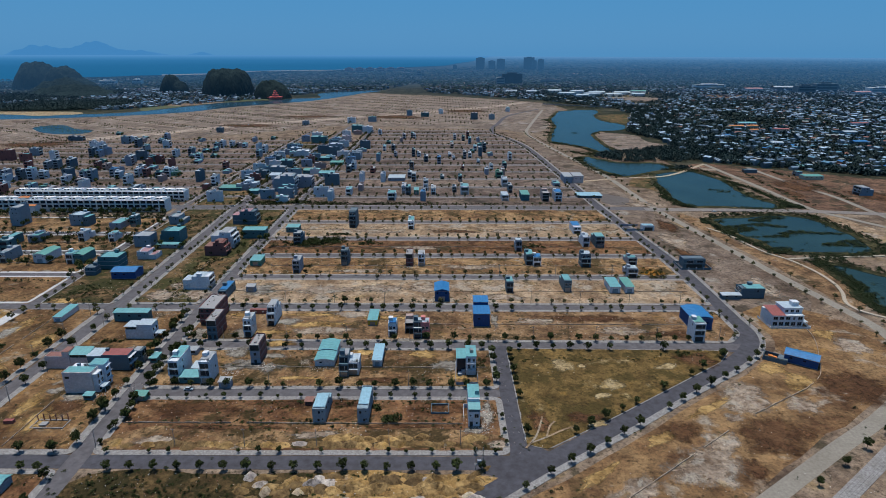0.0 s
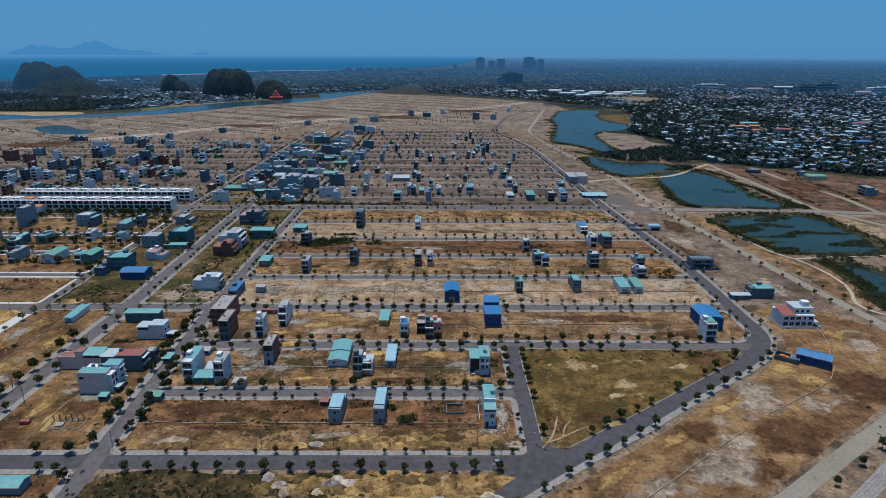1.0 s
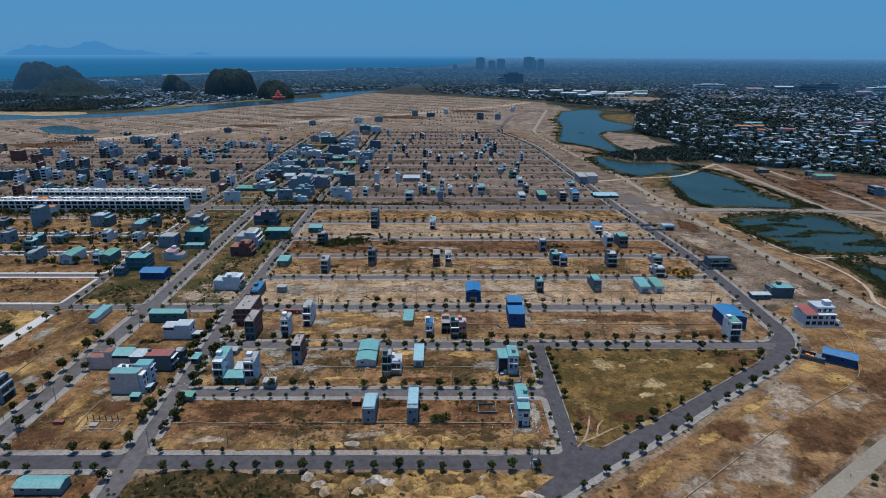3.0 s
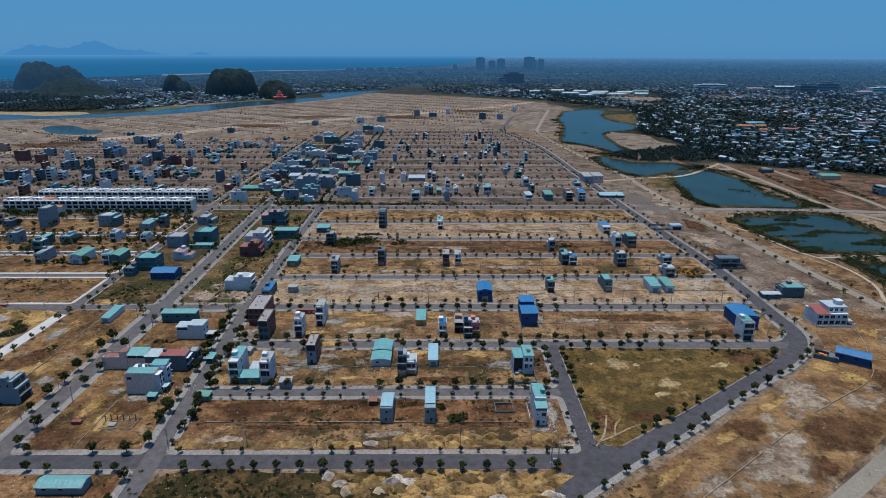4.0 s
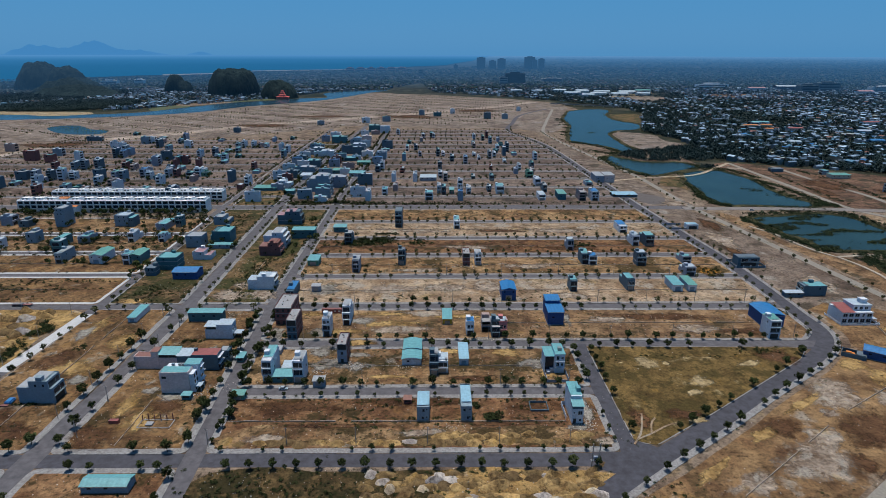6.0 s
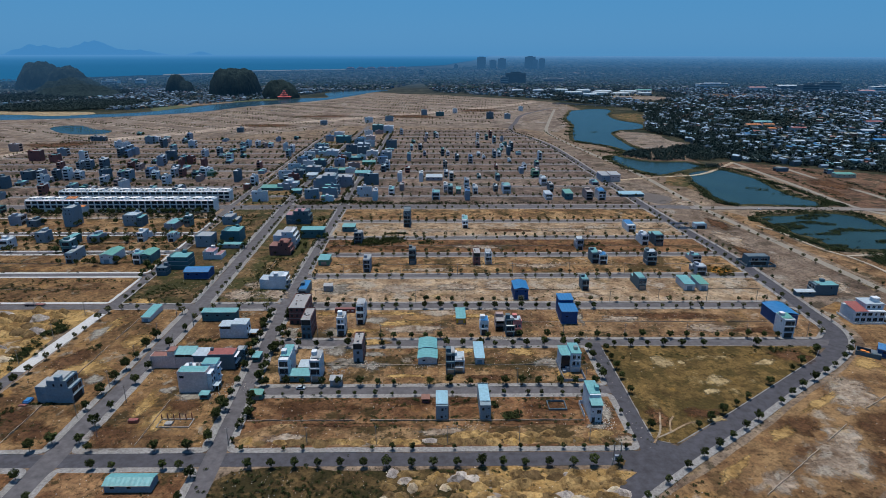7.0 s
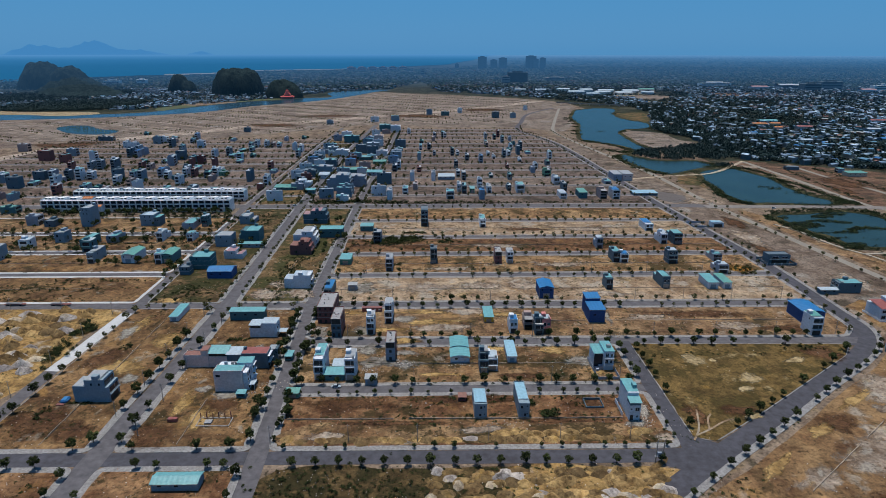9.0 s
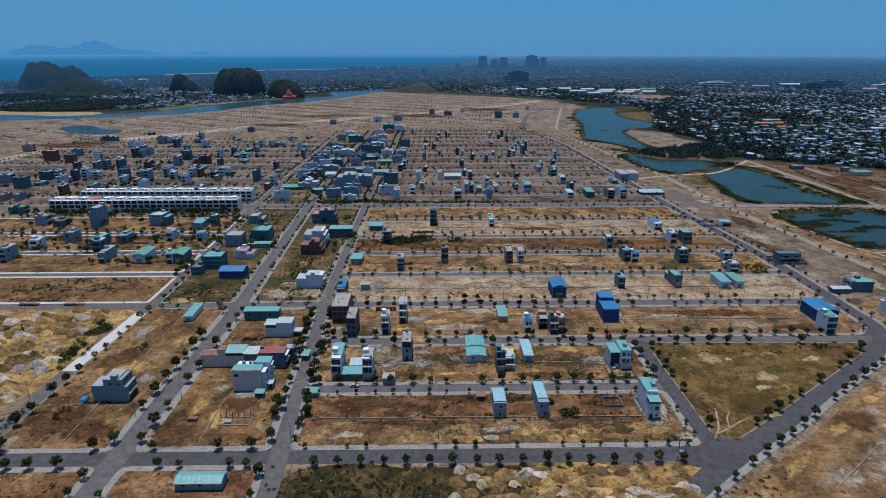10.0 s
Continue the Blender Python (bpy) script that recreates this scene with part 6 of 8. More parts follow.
plain_house(-512, 718, 7.5, 10, 14.1, "white", "teal", "S")
plain_house(-502, 724, 7.8, 10, 9.1, "white", "bluegrey", "S")
plain_house(-461, 707, 10.5, 10, 15.6, "slate", "slate", "W")
plain_house(-436, 700, 5.2, 14, 13.9, "grey", "green", "S")
plain_house(-430, 706, 5.2, 14, 14.0, "bluegrey", "grey", "S")
plain_house(-407, 723, 7.1, 10, 9.1, "white", "white", "S")
plain_house(-395, 719, 8.6, 10, 5.2, "teal", "grey", "W")
plain_house(-401, 769, 7.9, 10, 8.2, "slate", "white", "S")
plain_house(-359, 728, 7.6, 10, 7.9, "slate", "teal", "S")
plain_house(-353, 739, 7.8, 10, 10.6, "white", "bluegrey", "S")
plain_house(-346, 742, 9.4, 10, 5.3, "green", "slate", "W")
plain_house(-569, 853, 8.0, 10, 13.5, "white", "green", "E")
plain_house(-523, 787, 7.3, 10, 12.6, "bluegrey", "grey", "S")
plain_house(-510, 799, 7.6, 10, 12.7, "white", "white", "S")
plain_house(-642, 854, 17.4, 10, 15.0, "brick", "grey", "W")
plain_house(-627, 897, 13.5, 10, 11.0, "bluegrey", "white", "E")
plain_house(-604, 840, 12.4, 10, 11.8, "brick", "teal", "W")
plain_house(-730, 942, 15.6, 10, 11.4, "pinkgrey", "bluegrey", "E")
plain_house(-583, 979, 8.1, 10, 10.2, "white", "slate", "W")
plain_house(-553, 1022, 12.8, 10, 12.4, "bluegrey", "green", "E")
plain_house(-666, 1058, 12.8, 10, 8.2, "slate", "grey", "W")
plain_house(-461, 976, 10.7, 10, 11.9, "white", "white", "E")
plain_house(-447, 859, 12.3, 10, 13.6, "slate", "grey", "W")
plain_house(-440, 814, 8.4, 10, 13.0, "grey", "white", "E")
plain_house(-414, 822, 8.7, 10, 11.6, "slate", "teal", "W")
plain_house(-404, 827, 8.8, 10, 11.7, "brick", "bluegrey", "E")
plain_house(-387, 897, 5.2, 14, 11.0, "slate", "slate", "S")
plain_house(-358, 853, 7.9, 10, 10.5, "white", "green", "S")
plain_house(-405, 418, 5.2, 14, 10.7, "bluegrey", "grey", "S")
plain_house(-403, 449, 7.5, 10, 7.8, "white", "white", "S")
plain_house(-385, 466, 8.3, 10, 9.0, "bluegrey", "grey", "W")
plain_house(-350, 443, 7.1, 10, 8.6, "teal", "white", "S")
plain_house(-342, 465, 8.8, 10, 6.3, "grey", "teal", "W")
plain_house(-442, 518, 10.3, 10, 8.8, "grey", "bluegrey", "E")
plain_house(-423, 513, 9.3, 10, 5.8, "slate", "slate", "W")
plain_house(-495, 561, 14.4, 10, 6.3, "teal", "green", "E")
plain_house(-350, 750, 5.2, 14, 8.1, "white", "grey", "S")

# halls and big houses along the two long streets
shed(-216, 642, 11, 8, 4.2, "teal", "teal")
plain_house(-240, 704, 12, 12, 7.0, "bluegrey", "grey", "S")
plain_house(-236, 733, 15, 14, 9.0, "slate", "slate", "E")
shed(-216, 722, 13, 15, 5.5, "white", "white")
plain_house(-222, 756, 18, 14, 9.5, "bluegrey", "grey", "E")
plain_house(-246, 838, 14, 14, 10.0, "slate", "slate", "E")
plain_house(-224, 805, 18, 15, 9.5, "slate", "teal", "E")
plain_house(-220, 886, 19, 14, 10.0, "white", "bluegrey", "E")
plain_house(-240, 930, 16, 14, 7.5, "bluegrey", "white", "E")
plain_house(-228, 1031, 26, 16, 11.5, "teal", "teal", "E")
plain_house(-244, 1110, 18, 14, 8.5, "white", "grey", "E")
shed(-158, 742, 19, 14, 4.5, "grey", "teal")
shed(-182, 760, 16, 14, 4.5, "teal", "green")
shed(-180, 856, 18, 13, 4.5, "teal", "teal")
shed(-158, 822, 18, 12, 4.0, "green", "green")
plain_house(-160, 893, 17, 13, 8.0, "white", "grey", "E")
plain_house(-180, 946, 20, 16, 11.5, "bluegrey", "bluegrey", "E")
plain_house(-178, 1050, 16, 13, 10.0, "pinkwhite", "grey", "E")
plain_house(-180, 1180, 22, 16, 13.5, "teal", "teal", "E")
plain_house(-157, 1168, 19, 14, 13.0, "white", "white", "E")

# the quarter's other houses, lot by lot
MODELS = []
for k, (w, d, h, wall, roof) in enumerate(((5, 15, 10.5, "white", "grey"), (5, 16, 10.8, "bluegrey", "teal"), (5.2, 14, 7.2, "grey", "bluegrey"), (5, 17, 13.6, "slate", "white"), (6, 13, 7.0, "white", "teal"),
                                           (5, 15, 10.6, "bluegrey", "bluegrey"), (7, 12, 4.2, "teal", "green"), (5, 12, 10.4, "brick", "grey"), (8, 14, 4.0, "grey", "teal"), (5, 16, 11.0, "white", "slate"),
                                           (5, 15, 7.4, "bluegrey", "teal"), (5.5, 14, 10.4, "grey", "blue"), (5, 16, 7.3, "pinkgrey", "grey"))):
    MODELS.append((w, d, plain_house(-300 - 11 * k, 612, w, d, h, wall, roof)))
TAKEN = [(o.location.x, o.location.y) for o in bpy.data.objects if o.type == "EMPTY" and not o.parent]


def free(x, y, gap):
    return all(abs(x - a) > gap or abs(y - b) > 13 for a, b in TAKEN)


def settle(x0, x1, y0, y1, share, turn):
    """Some of the lots along one side of a street; turn is where the fronts look."""
    x = x0
    while x < x1:
        if rng.random() < share:
            w, d, model = rng.choice(MODELS)
            if turn in (0, 180):
                px, py = x + 3, (y0 + 0.5 if turn == 0 else y1 - 0.5)
            if free(px, py, 7):
                copy_thing(model, pose(px, py, 0.22, 0, 0, turn))
                TAKEN.append((px, py))
        x += 5.2 + (5.2 if rng.random() < 0.2 else 0)


for k, y in enumerate(FAR_CROSS[:10]):
    thin = 1.0 if k < 6 else 0.5
    settle(-560, -272, y + 5.5, 0, 0.11 * thin, 0)
    settle(-560, -272, 0, y - 5.5, 0.09 * thin, 180)
    if k < 12:
        settle(-128, xd(y) - 14, y + 5.5, 0, 0.035, 0)
        settle(-128, xd(y) - 14, 0, y - 5.5, 0.035, 180)
for y in np.arange(600, 1180, 5.4):
    for x, turn, share in ((xl2(y) + 13, -90, 0.13), (xl1(y) - 12, 90, 0.16), (xl2(y) - 13, 90, 0.12), (-249, -90, 0.10), (xl1(y) + 9, -90, 0.12)):
        if rng.random() < share * (1 if y < 1000 else 0.6) and free(x, y, 9) and all(abs(x - a) > 9 or abs(y - b) > 5.3 for a, b in TAKEN):
            copy_thing(rng.choice(MODELS)[2], pose(x, y, 0.22, 0, 0, turn))
            TAKEN.append((x, y))

GARDEN_TREES = []
for a, b in TAKEN:
    if a < -150 and b > 390:
        for _ in range(rng.choice((0, 1, 1, 2, 3)) + (2 if b < 620 else 0)):
            GARDEN_TREES.append((a + rng.choice((-1, 1)) * rng.uniform(6, 12), b + rng.uniform(-9, 6), rng.uniform(0.9, 1.7)))

# ---------------------------------------------------------------- trees


def leaf_crown(seed, leaves, radius, height, size):
    """A round crown of small leaf clumps about a few limb ends, with an uneven rim and gaps."""
    r = random.Random(seed)
    verts, faces, limbs = [], [], []
    for k in range(9):
        a, up = 2.4 * k + r.uniform(-0.4, 0.4), 1 - 2 * (k + 0.5) / 9
        q = 0.62 * math.sqrt(1 - up * up) * r.uniform(0.8, 1.2)
        limbs.append((math.cos(a) * q * radius, math.sin(a) * q * radius, height * (0.66 + 0.20 * up * r.uniform(0.85, 1.2))))
    for _ in range(leaves):
        lx, ly, lz = r.choice(limbs)
        out = Vector((r.gauss(0, 1), r.gauss(0, 1), r.gauss(0, 0.8))).normalized() * radius * 0.40 * r.uniform(0.55, 1.0)
        c = Vector((lx, ly, lz)) + out
        face = (out.normalized() + Vector((r.gauss(0, 0.45), r.gauss(0, 0.45), 0.35 + r.gauss(0, 0.45)))).normalized()
        u = face.orthogonal().normalized()
        u = (Matrix.Rotation(r.uniform(0, 6.28), 3, face) @ u).normalized()
        w = face.cross(u)
        s = size * r.uniform(0.6, 1.3)
        i = len(verts)
        verts += [c - u * s, c + w * s * 0.7, c + u * s, c - w * s * 0.7]
        faces.append((i, i + 1, i + 2, i + 3))
    return verts, faces, limbs


def trunk_mesh(limbs, height):
    bm = bmesh.new()

    def limb(a, b, r0, r1):
        d = (b - a).normalized()
        u = d.orthogonal().normalized()
        w = d.cross(u)
        lo, hi = [], []
        for k in range(5):
            t = 2 * math.pi * k / 5
            o = u * math.cos(t) + w * math.sin(t)
            lo.append(bm.verts.new(a + o * r0))
            hi.append(bm.verts.new(b + o * r1))
        for k in range(5):
            bm.faces.new((lo[k], lo[(k + 1) % 5], hi[(k + 1) % 5], hi[k]))
    fork = Vector((0.05, 0.02, height * 0.42))
    limb(Vector((0, 0, 0)), fork, 0.11, 0.075)
    for p in limbs[:5]:
        limb(fork, Vector(p), 0.06, 0.02)
    me = bpy.data.meshes.new("trunk")
    bm.to_mesh(me)
    bm.free()
    me.materials.append(BARK)
    return me


def leaves_mesh(name, verts, faces, material):
    me = bpy.data.meshes.new(name)
    me.from_pydata([tuple(v) for v in verts], [], faces)
    me.materials.append(material)
    return me


KINDS = []
for s in range(6):
    v, f, limbs = leaf_crown(40 + s, 420, 1.75, 4.3, 0.27)
    KINDS.append((leaves_mesh("crown", v, f, LEAF), trunk_mesh(limbs, 4.3)))
TREE_SPOTS.sort(key=lambda p: math.hypot(p[0] + 40, p[1]))
NEAR_TREES, OTHER_TREES = TREE_SPOTS[:300], TREE_SPOTS[300:]
for x, y, s in NEAR_TREES:
    crown, trunk = KINDS[rng.randrange(6)]
    base = new("street_tree")
    s *= 1.1
    base.matrix_basis = pose(x, y, 0.2, 0, 0, rng.uniform(0, 360)) @ Matrix.Diagonal((s, s, s * rng.uniform(0.9, 1.15), 1))
    for nm, me in (("trunk", trunk), ("crown", crown)):
        o = new(nm, me)
        o.parent = base
    tagged(base, "young leafy green street tree by the kerb", "tree", "street trees")


def scatter_leaves(name, spots, patterns, material, label, category, smooth=False):
    """Many far trees joined into one mesh, from a few patterns of verts and faces."""
    vs, fs, count = [], [], 0
    for x, y, z, s, h, k in spots:
        pv, pf = patterns[k]
        a = (x * 12.9 + y * 7.7) % 6.283
        c, d = math.cos(a) * s, math.sin(a) * s
        vs.append(np.stack([x + pv[:, 0] * c - pv[:, 1] * d, y + pv[:, 0] * d + pv[:, 1] * c, z + pv[:, 2] * h], 1))
        fs.append(pf + count)
        count += len(pv)
    v, f = np.concatenate(vs), np.concatenate(fs)
    me = bpy.data.meshes.new(name)
    me.vertices.add(len(v))
    me.vertices.foreach_set("co", v.astype(np.float32).ravel())
    k = f.shape[1]
    me.loops.add(f.size)
    me.loops.foreach_set("vertex_index", f.astype(np.int32).ravel())
    me.polygons.add(len(f))
    me.polygons.foreach_set("loop_start", np.arange(0, f.size, k, dtype=np.int32))
    me.update(calc_edges=True)
    me.validate()
    me.materials.append(material)
    return tagged(new(name, me), label, category, kind="stuff")


SMALL = []
for s in range(5):
    v, f, _ = leaf_crown(80 + s, 72, 1.7, 4.2, 0.50)
    stem = len(v)
    v += [Vector(p) for p in ((-0.12, 0, 0), (0.12, 0, 0), (0.1, 0, 2.4), (-0.1, 0, 2.4), (0, -0.12, 0), (0, 0.12, 0), (0, 0.1, 2.4), (0, -0.1, 2.4))]
    f += [(stem, stem + 1, stem + 2, stem + 3), (stem + 4, stem + 5, stem + 6, stem + 7)]
    SMALL.append((np.array([tuple(q) for q in v]), np.array(f)))
scatter_leaves("street_tree_rows", [(x, y, 0.2, s * 0.9, s * 0.9, rng.randrange(5)) for x, y, s in OTHER_TREES], SMALL, LEAF_PALE, "rows of young leafy street trees", "trees")


def clump(seed, leaves, low, high):
    """A far crown: leaf clumps over an uneven dome, down to the ground."""
    r, v, f = random.Random(seed), [], []
    domes = [(r.uniform(-0.4, 0.4), r.uniform(-0.4, 0.4), r.uniform(0.45, 0.75), r.uniform(0.6, 1.0)) for _ in range(3)]
    for _ in range(leaves):
        ox, oy, reach, top = r.choice(domes)
        a, q = r.uniform(0, 6.283), r.random() ** 0.5
        c = Vector((ox + math.cos(a) * q * reach, oy + math.sin(a) * q * reach, top * (0.12 + 0.8 * (1 - q * q) ** 0.5 * r.uniform(0.55, 1))))
        u = Vector((r.gauss(0, 1), r.gauss(0, 1), r.gauss(0, 0.5))).normalized()
        w = u.cross(Vector((r.gauss(0, 0.45), r.gauss(0, 0.45), 1))).normalized()
        z, i = r.uniform(low, high), len(v)
        v += [c - u * z, c + w * z * 0.8, c + u * z, c - w * z * 0.8]
        f.append((i, i + 1, i + 2, i + 3))
    return np.array([tuple(q) for q in v]), np.array(f)


WOOD = [clump(120 + s, 28, 0.16, 0.28) for s in range(6)]
THIN_WOOD = [clump(140 + s, 8, 0.32, 0.55) for s in range(6)]
ROUND = []
for s in range(5):
    v, f, _ = leaf_crown(180 + s, 190, 1.8, 3.9, 0.34)
    stem = len(v)
    v += [Vector(p) for p in ((-0.12, 0, 0), (0.12, 0, 0), (0.1, 0, 2.2), (-0.1, 0, 2.2))]
    f.append((stem, stem + 1, stem + 2, stem + 3))
    ROUND.append((np.array([tuple(q) for q in v]), np.array(f)))
scatter_leaves("garden_trees", [(x, y, 0.2, s, s, rng.randrange(5)) for x, y, s in GARDEN_TREES], ROUND, LEAF, "leafy garden trees between the houses", "trees")

# ---------------------------------------------------------------- the towns


def inside(x, y, poly):
    hit = False
    for (x0, y0), (x1, y1) in zip(poly, poly[1:] + poly[:1]):
        if (y0 > y) != (y1 > y) and x < (x1 - x0) * (y - y0) / (y1 - y0) + x0:
            hit = not hit
    return hit


TOWN_EAST = [(396, 1065), (376, 910), (385, 850), (560, 745), (830, 655), (1300, 590), (3000, 900), (5200, 4800), (24000, 23500), (2600, 23800), (1250, 12000), (800, 8200), (180, 6300), (-150, 3400), (-60, 2420), (280, 2080), (490, 1720), (482, 1545), (368, 1190)]
TOWN_WEST = [(-2600, 1640), (-1300, 1680), (-900, 1640), (-780, 1820), (-600, 2050), (-480, 2400), (-250, 2600), (-100, 3400), (150, 5900), (-800, 5250), (-1400, 4900), (-1550, 4300), (-2100, 3550), (-3200, 3300)]


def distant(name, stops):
    """Pieces of the far backdrop of land, with haze painted into colour and emission."""
    return paint_haze(many_colours(name, stops, 0.9, 0.05))


def town(name, poly, houses, trees, seed, label, tree_label, reach, distance=0):
    r = random.Random(seed)
    xs, ys = [p[0] for p in poly], [p[1] for p in poly]
    y_low, y_high = max(min(ys), reach[0]), min(max(ys), reach[1])
    hv, hf, spots = [], [], []
    grow = (1.0, 1.5, 2.0, 2.8, 5.0)[distance]

    def spot():
        while True:
            y = 1 / r.uniform(1 / y_high, 1 / y_low) if distance else y_low + (y_high - y_low) * r.random() ** 1.35
            x = r.uniform(min(xs), max(xs))
            if abs(math.degrees(math.atan2(x + 40, y))) < 43 and inside(x, y, poly):
                return x, y

    placed = 0
    while placed < houses:
        x, y = spot()
        if noise.noise((x * 0.0035 / grow, y * 0.0035 / grow, seed)) < r.uniform(-0.6, 0.05) + 0.1 * min(distance, 3) or any(((x - a) / c) ** 2 + ((y - b) / d) ** 2 < 1 for a, b, c, d in NO_HOUSES):
            continue
        placed += 1
        a = 0.5 + 0.9 * noise.noise((x * 0.002, y * 0.002, 3)) + (1.571 if r.random() < 0.4 else 0)
        w, d, h = r.uniform(4, 8) * grow, r.uniform(6, 14) * grow, r.choice((2.8, 3.2, 3.5, 3.8, 4.5, 6.5, 7.5))
        c, s = math.cos(a), math.sin(a)
        ridge = r.choice((0.0, 1.2, 1.8)) if h < 8 else 0.0
        i = len(hv)
        for px, py, pz in ((-w, -d, 0), (w, -d, 0), (w, d, 0), (-w, d, 0), (-w, -d, h), (w, -d, h), (w, d, h), (-w, d, h), (0, -d, h + ridge), (0, d, h + ridge)):
            px, py = px / 2, py / 2
            hv.append(far(x + px * c - py * s, y + px * s + py * c, pz))
        hf += [(i, i + 1, i + 5, i + 8, i + 4), (i + 1, i + 2, i + 6, i + 5), (i + 2, i + 3, i + 7, i + 9, i + 6), (i + 3, i, i + 4, i + 7), (i + 4, i + 8, i + 9, i + 7), (i + 8, i + 5, i + 6, i + 9)]
    ob = joined(name, hv, hf, TOWNS[distance])
    if not distance:
        ob.data.materials.append(TOWN_WALLS)
        ob.data.polygons.foreach_set("material_index", [1, 1, 1, 1, 0, 0] * houses)
    tagged(ob, label, "houses", kind="stuff")
    for _ in range(trees):
        x, y = spot()
        if not distance and noise.noise((x * 0.0035, y * 0.0035, seed)) > r.uniform(-0.15, 0.5):
            x, y = spot()
        if any(((x - a) / c) ** 2 + ((y - b) / d) ** 2 < r.uniform(0.6, 1.1) for a, b, c, d in CLEARED):
            continue
        p = far(x, y)
        k = math.hypot(p.x - HUB[0], p.y - HUB[1]) / math.hypot(x - HUB[0], y - HUB[1])
        s = r.uniform(4.5, 9.5) * grow * k
        spots.append((p.x, p.y, p.z, s, r.uniform(5, 11) * k * (1.25 if distance else 1), r.randrange(6)))
    scatter_leaves(name.replace("houses", "woods"), spots, THIN_WOOD if distance else WOOD, WOODS[distance], tree_label, "trees")


CLEARED = [(1080, 2180, 190, 150), (640, 2080, 130, 110), (520, 2330, 90, 130), (1500, 2500, 160, 60)]   # open ground between the far woods
NO_HOUSES = [(-1120, 1790, 190, 190), (-1420, 2240, 210, 330), (-1640, 2560, 260, 240), (700, 2300, 170, 260), (650, 1950, 60, 140)]   # the hill's foot and cleared land
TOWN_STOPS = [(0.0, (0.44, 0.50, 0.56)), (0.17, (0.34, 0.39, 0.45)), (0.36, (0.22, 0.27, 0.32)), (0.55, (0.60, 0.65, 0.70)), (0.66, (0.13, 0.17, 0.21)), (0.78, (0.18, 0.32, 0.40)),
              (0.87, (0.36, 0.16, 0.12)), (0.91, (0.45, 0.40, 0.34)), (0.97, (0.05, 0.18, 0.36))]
# roofs shifted to blue, plus distance glow, for haze over the town
TOWN_COLOURS = paint_haze(many_colours("town_roofs_and_walls", [(p, (c[0] * 0.58, c[1] * 0.74, c[2] * 0.90)) for p, c in TOWN_STOPS]))
TOWN_WALLS = paint_haze(many_colours("town_walls", [(0.0, (0.16, 0.19, 0.21)), (0.25, (0.30, 0.32, 0.34)), (0.5, (0.10, 0.14, 0.16)), (0.65, (0.22, 0.20, 0.17)), (0.8, (0.12, 0.20, 0.22)), (0.92, (0.25, 0.13, 0.10))]))
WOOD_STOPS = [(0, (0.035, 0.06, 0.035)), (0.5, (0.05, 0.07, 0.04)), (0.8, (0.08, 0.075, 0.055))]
# far roof colours darkened so that the painted haze covers them
HAZE_DIMMED_STOPS = [(p, tuple(v * 0.38 for v in c)) for p, c in TOWN_STOPS]
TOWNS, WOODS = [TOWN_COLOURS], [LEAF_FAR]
TOWNS += [distant("hazed_far_town", HAZE_DIMMED_STOPS)] * 4
WOODS += [distant("hazed_far_wood", WOOD_STOPS)] * 4
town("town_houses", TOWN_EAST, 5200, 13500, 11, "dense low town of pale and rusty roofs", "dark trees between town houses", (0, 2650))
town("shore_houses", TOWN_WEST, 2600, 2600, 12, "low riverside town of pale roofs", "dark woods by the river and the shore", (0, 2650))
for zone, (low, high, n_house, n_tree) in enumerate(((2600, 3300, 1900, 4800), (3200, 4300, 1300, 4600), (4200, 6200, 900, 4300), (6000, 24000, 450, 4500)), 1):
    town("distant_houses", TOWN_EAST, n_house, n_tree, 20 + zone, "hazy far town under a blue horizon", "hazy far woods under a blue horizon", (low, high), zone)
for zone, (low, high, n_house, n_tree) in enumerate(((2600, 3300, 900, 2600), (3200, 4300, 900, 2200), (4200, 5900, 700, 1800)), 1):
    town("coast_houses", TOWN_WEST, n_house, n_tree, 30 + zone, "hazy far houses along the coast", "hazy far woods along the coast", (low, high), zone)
grove = []
for _ in range(2300):
    y = rng.uniform(860, 1760)
    x = float(np.interp(y, [860, 910, 1065, 1120, 1183, 1545, 1760], [380, 374, 394, 376, 366, 482, 500])) + abs(rng.gauss(0, 50)) + 4
    grove.append((x, y, 0, rng.uniform(3.5, 6.5), rng.uniform(7, 13), rng.randrange(6)))
for _ in range(1300):
    x = rng.uniform(385, 1000)
    y = float(np.interp(x, [385, 560, 830, 1000], [850, 745, 660, 640])) + abs(rng.gauss(0, 26)) + 4
    grove.append((x, y, 0, rng.uniform(3.5, 6), rng.uniform(5, 10), rng.randrange(6)))
for _ in range(2400):
    a, q = rng.uniform(0, 6.283), rng.random() ** 0.5
    grove.append((-1120 + 180 * q * math.cos(a), 1790 + 200 * q * math.sin(a), 0, rng.uniform(5, 9), rng.uniform(6, 10), rng.randrange(6)))
for _ in range(1500):
    a, q = rng.uniform(0, 6.283), rng.random() ** 0.5
    grove.append((-1390 + 200 * q * math.cos(a), 2200 + 320 * q * math.sin(a), 0, rng.uniform(6, 11), rng.uniform(7, 14), rng.randrange(6)))
SPIT = [(233, 899), (255, 934), (290, 940), (354, 985), (384, 990), (384, 860), (345, 850), (316, 858), (272, 852), (246, 868)]
while len(grove) < 8060:
    x, y = rng.uniform(230, 385), rng.uniform(850, 985)
    if inside(x, y, SPIT):
        grove.append((x, y, 0, rng.uniform(3, 5.5), rng.uniform(5, 9), rng.randrange(6)))
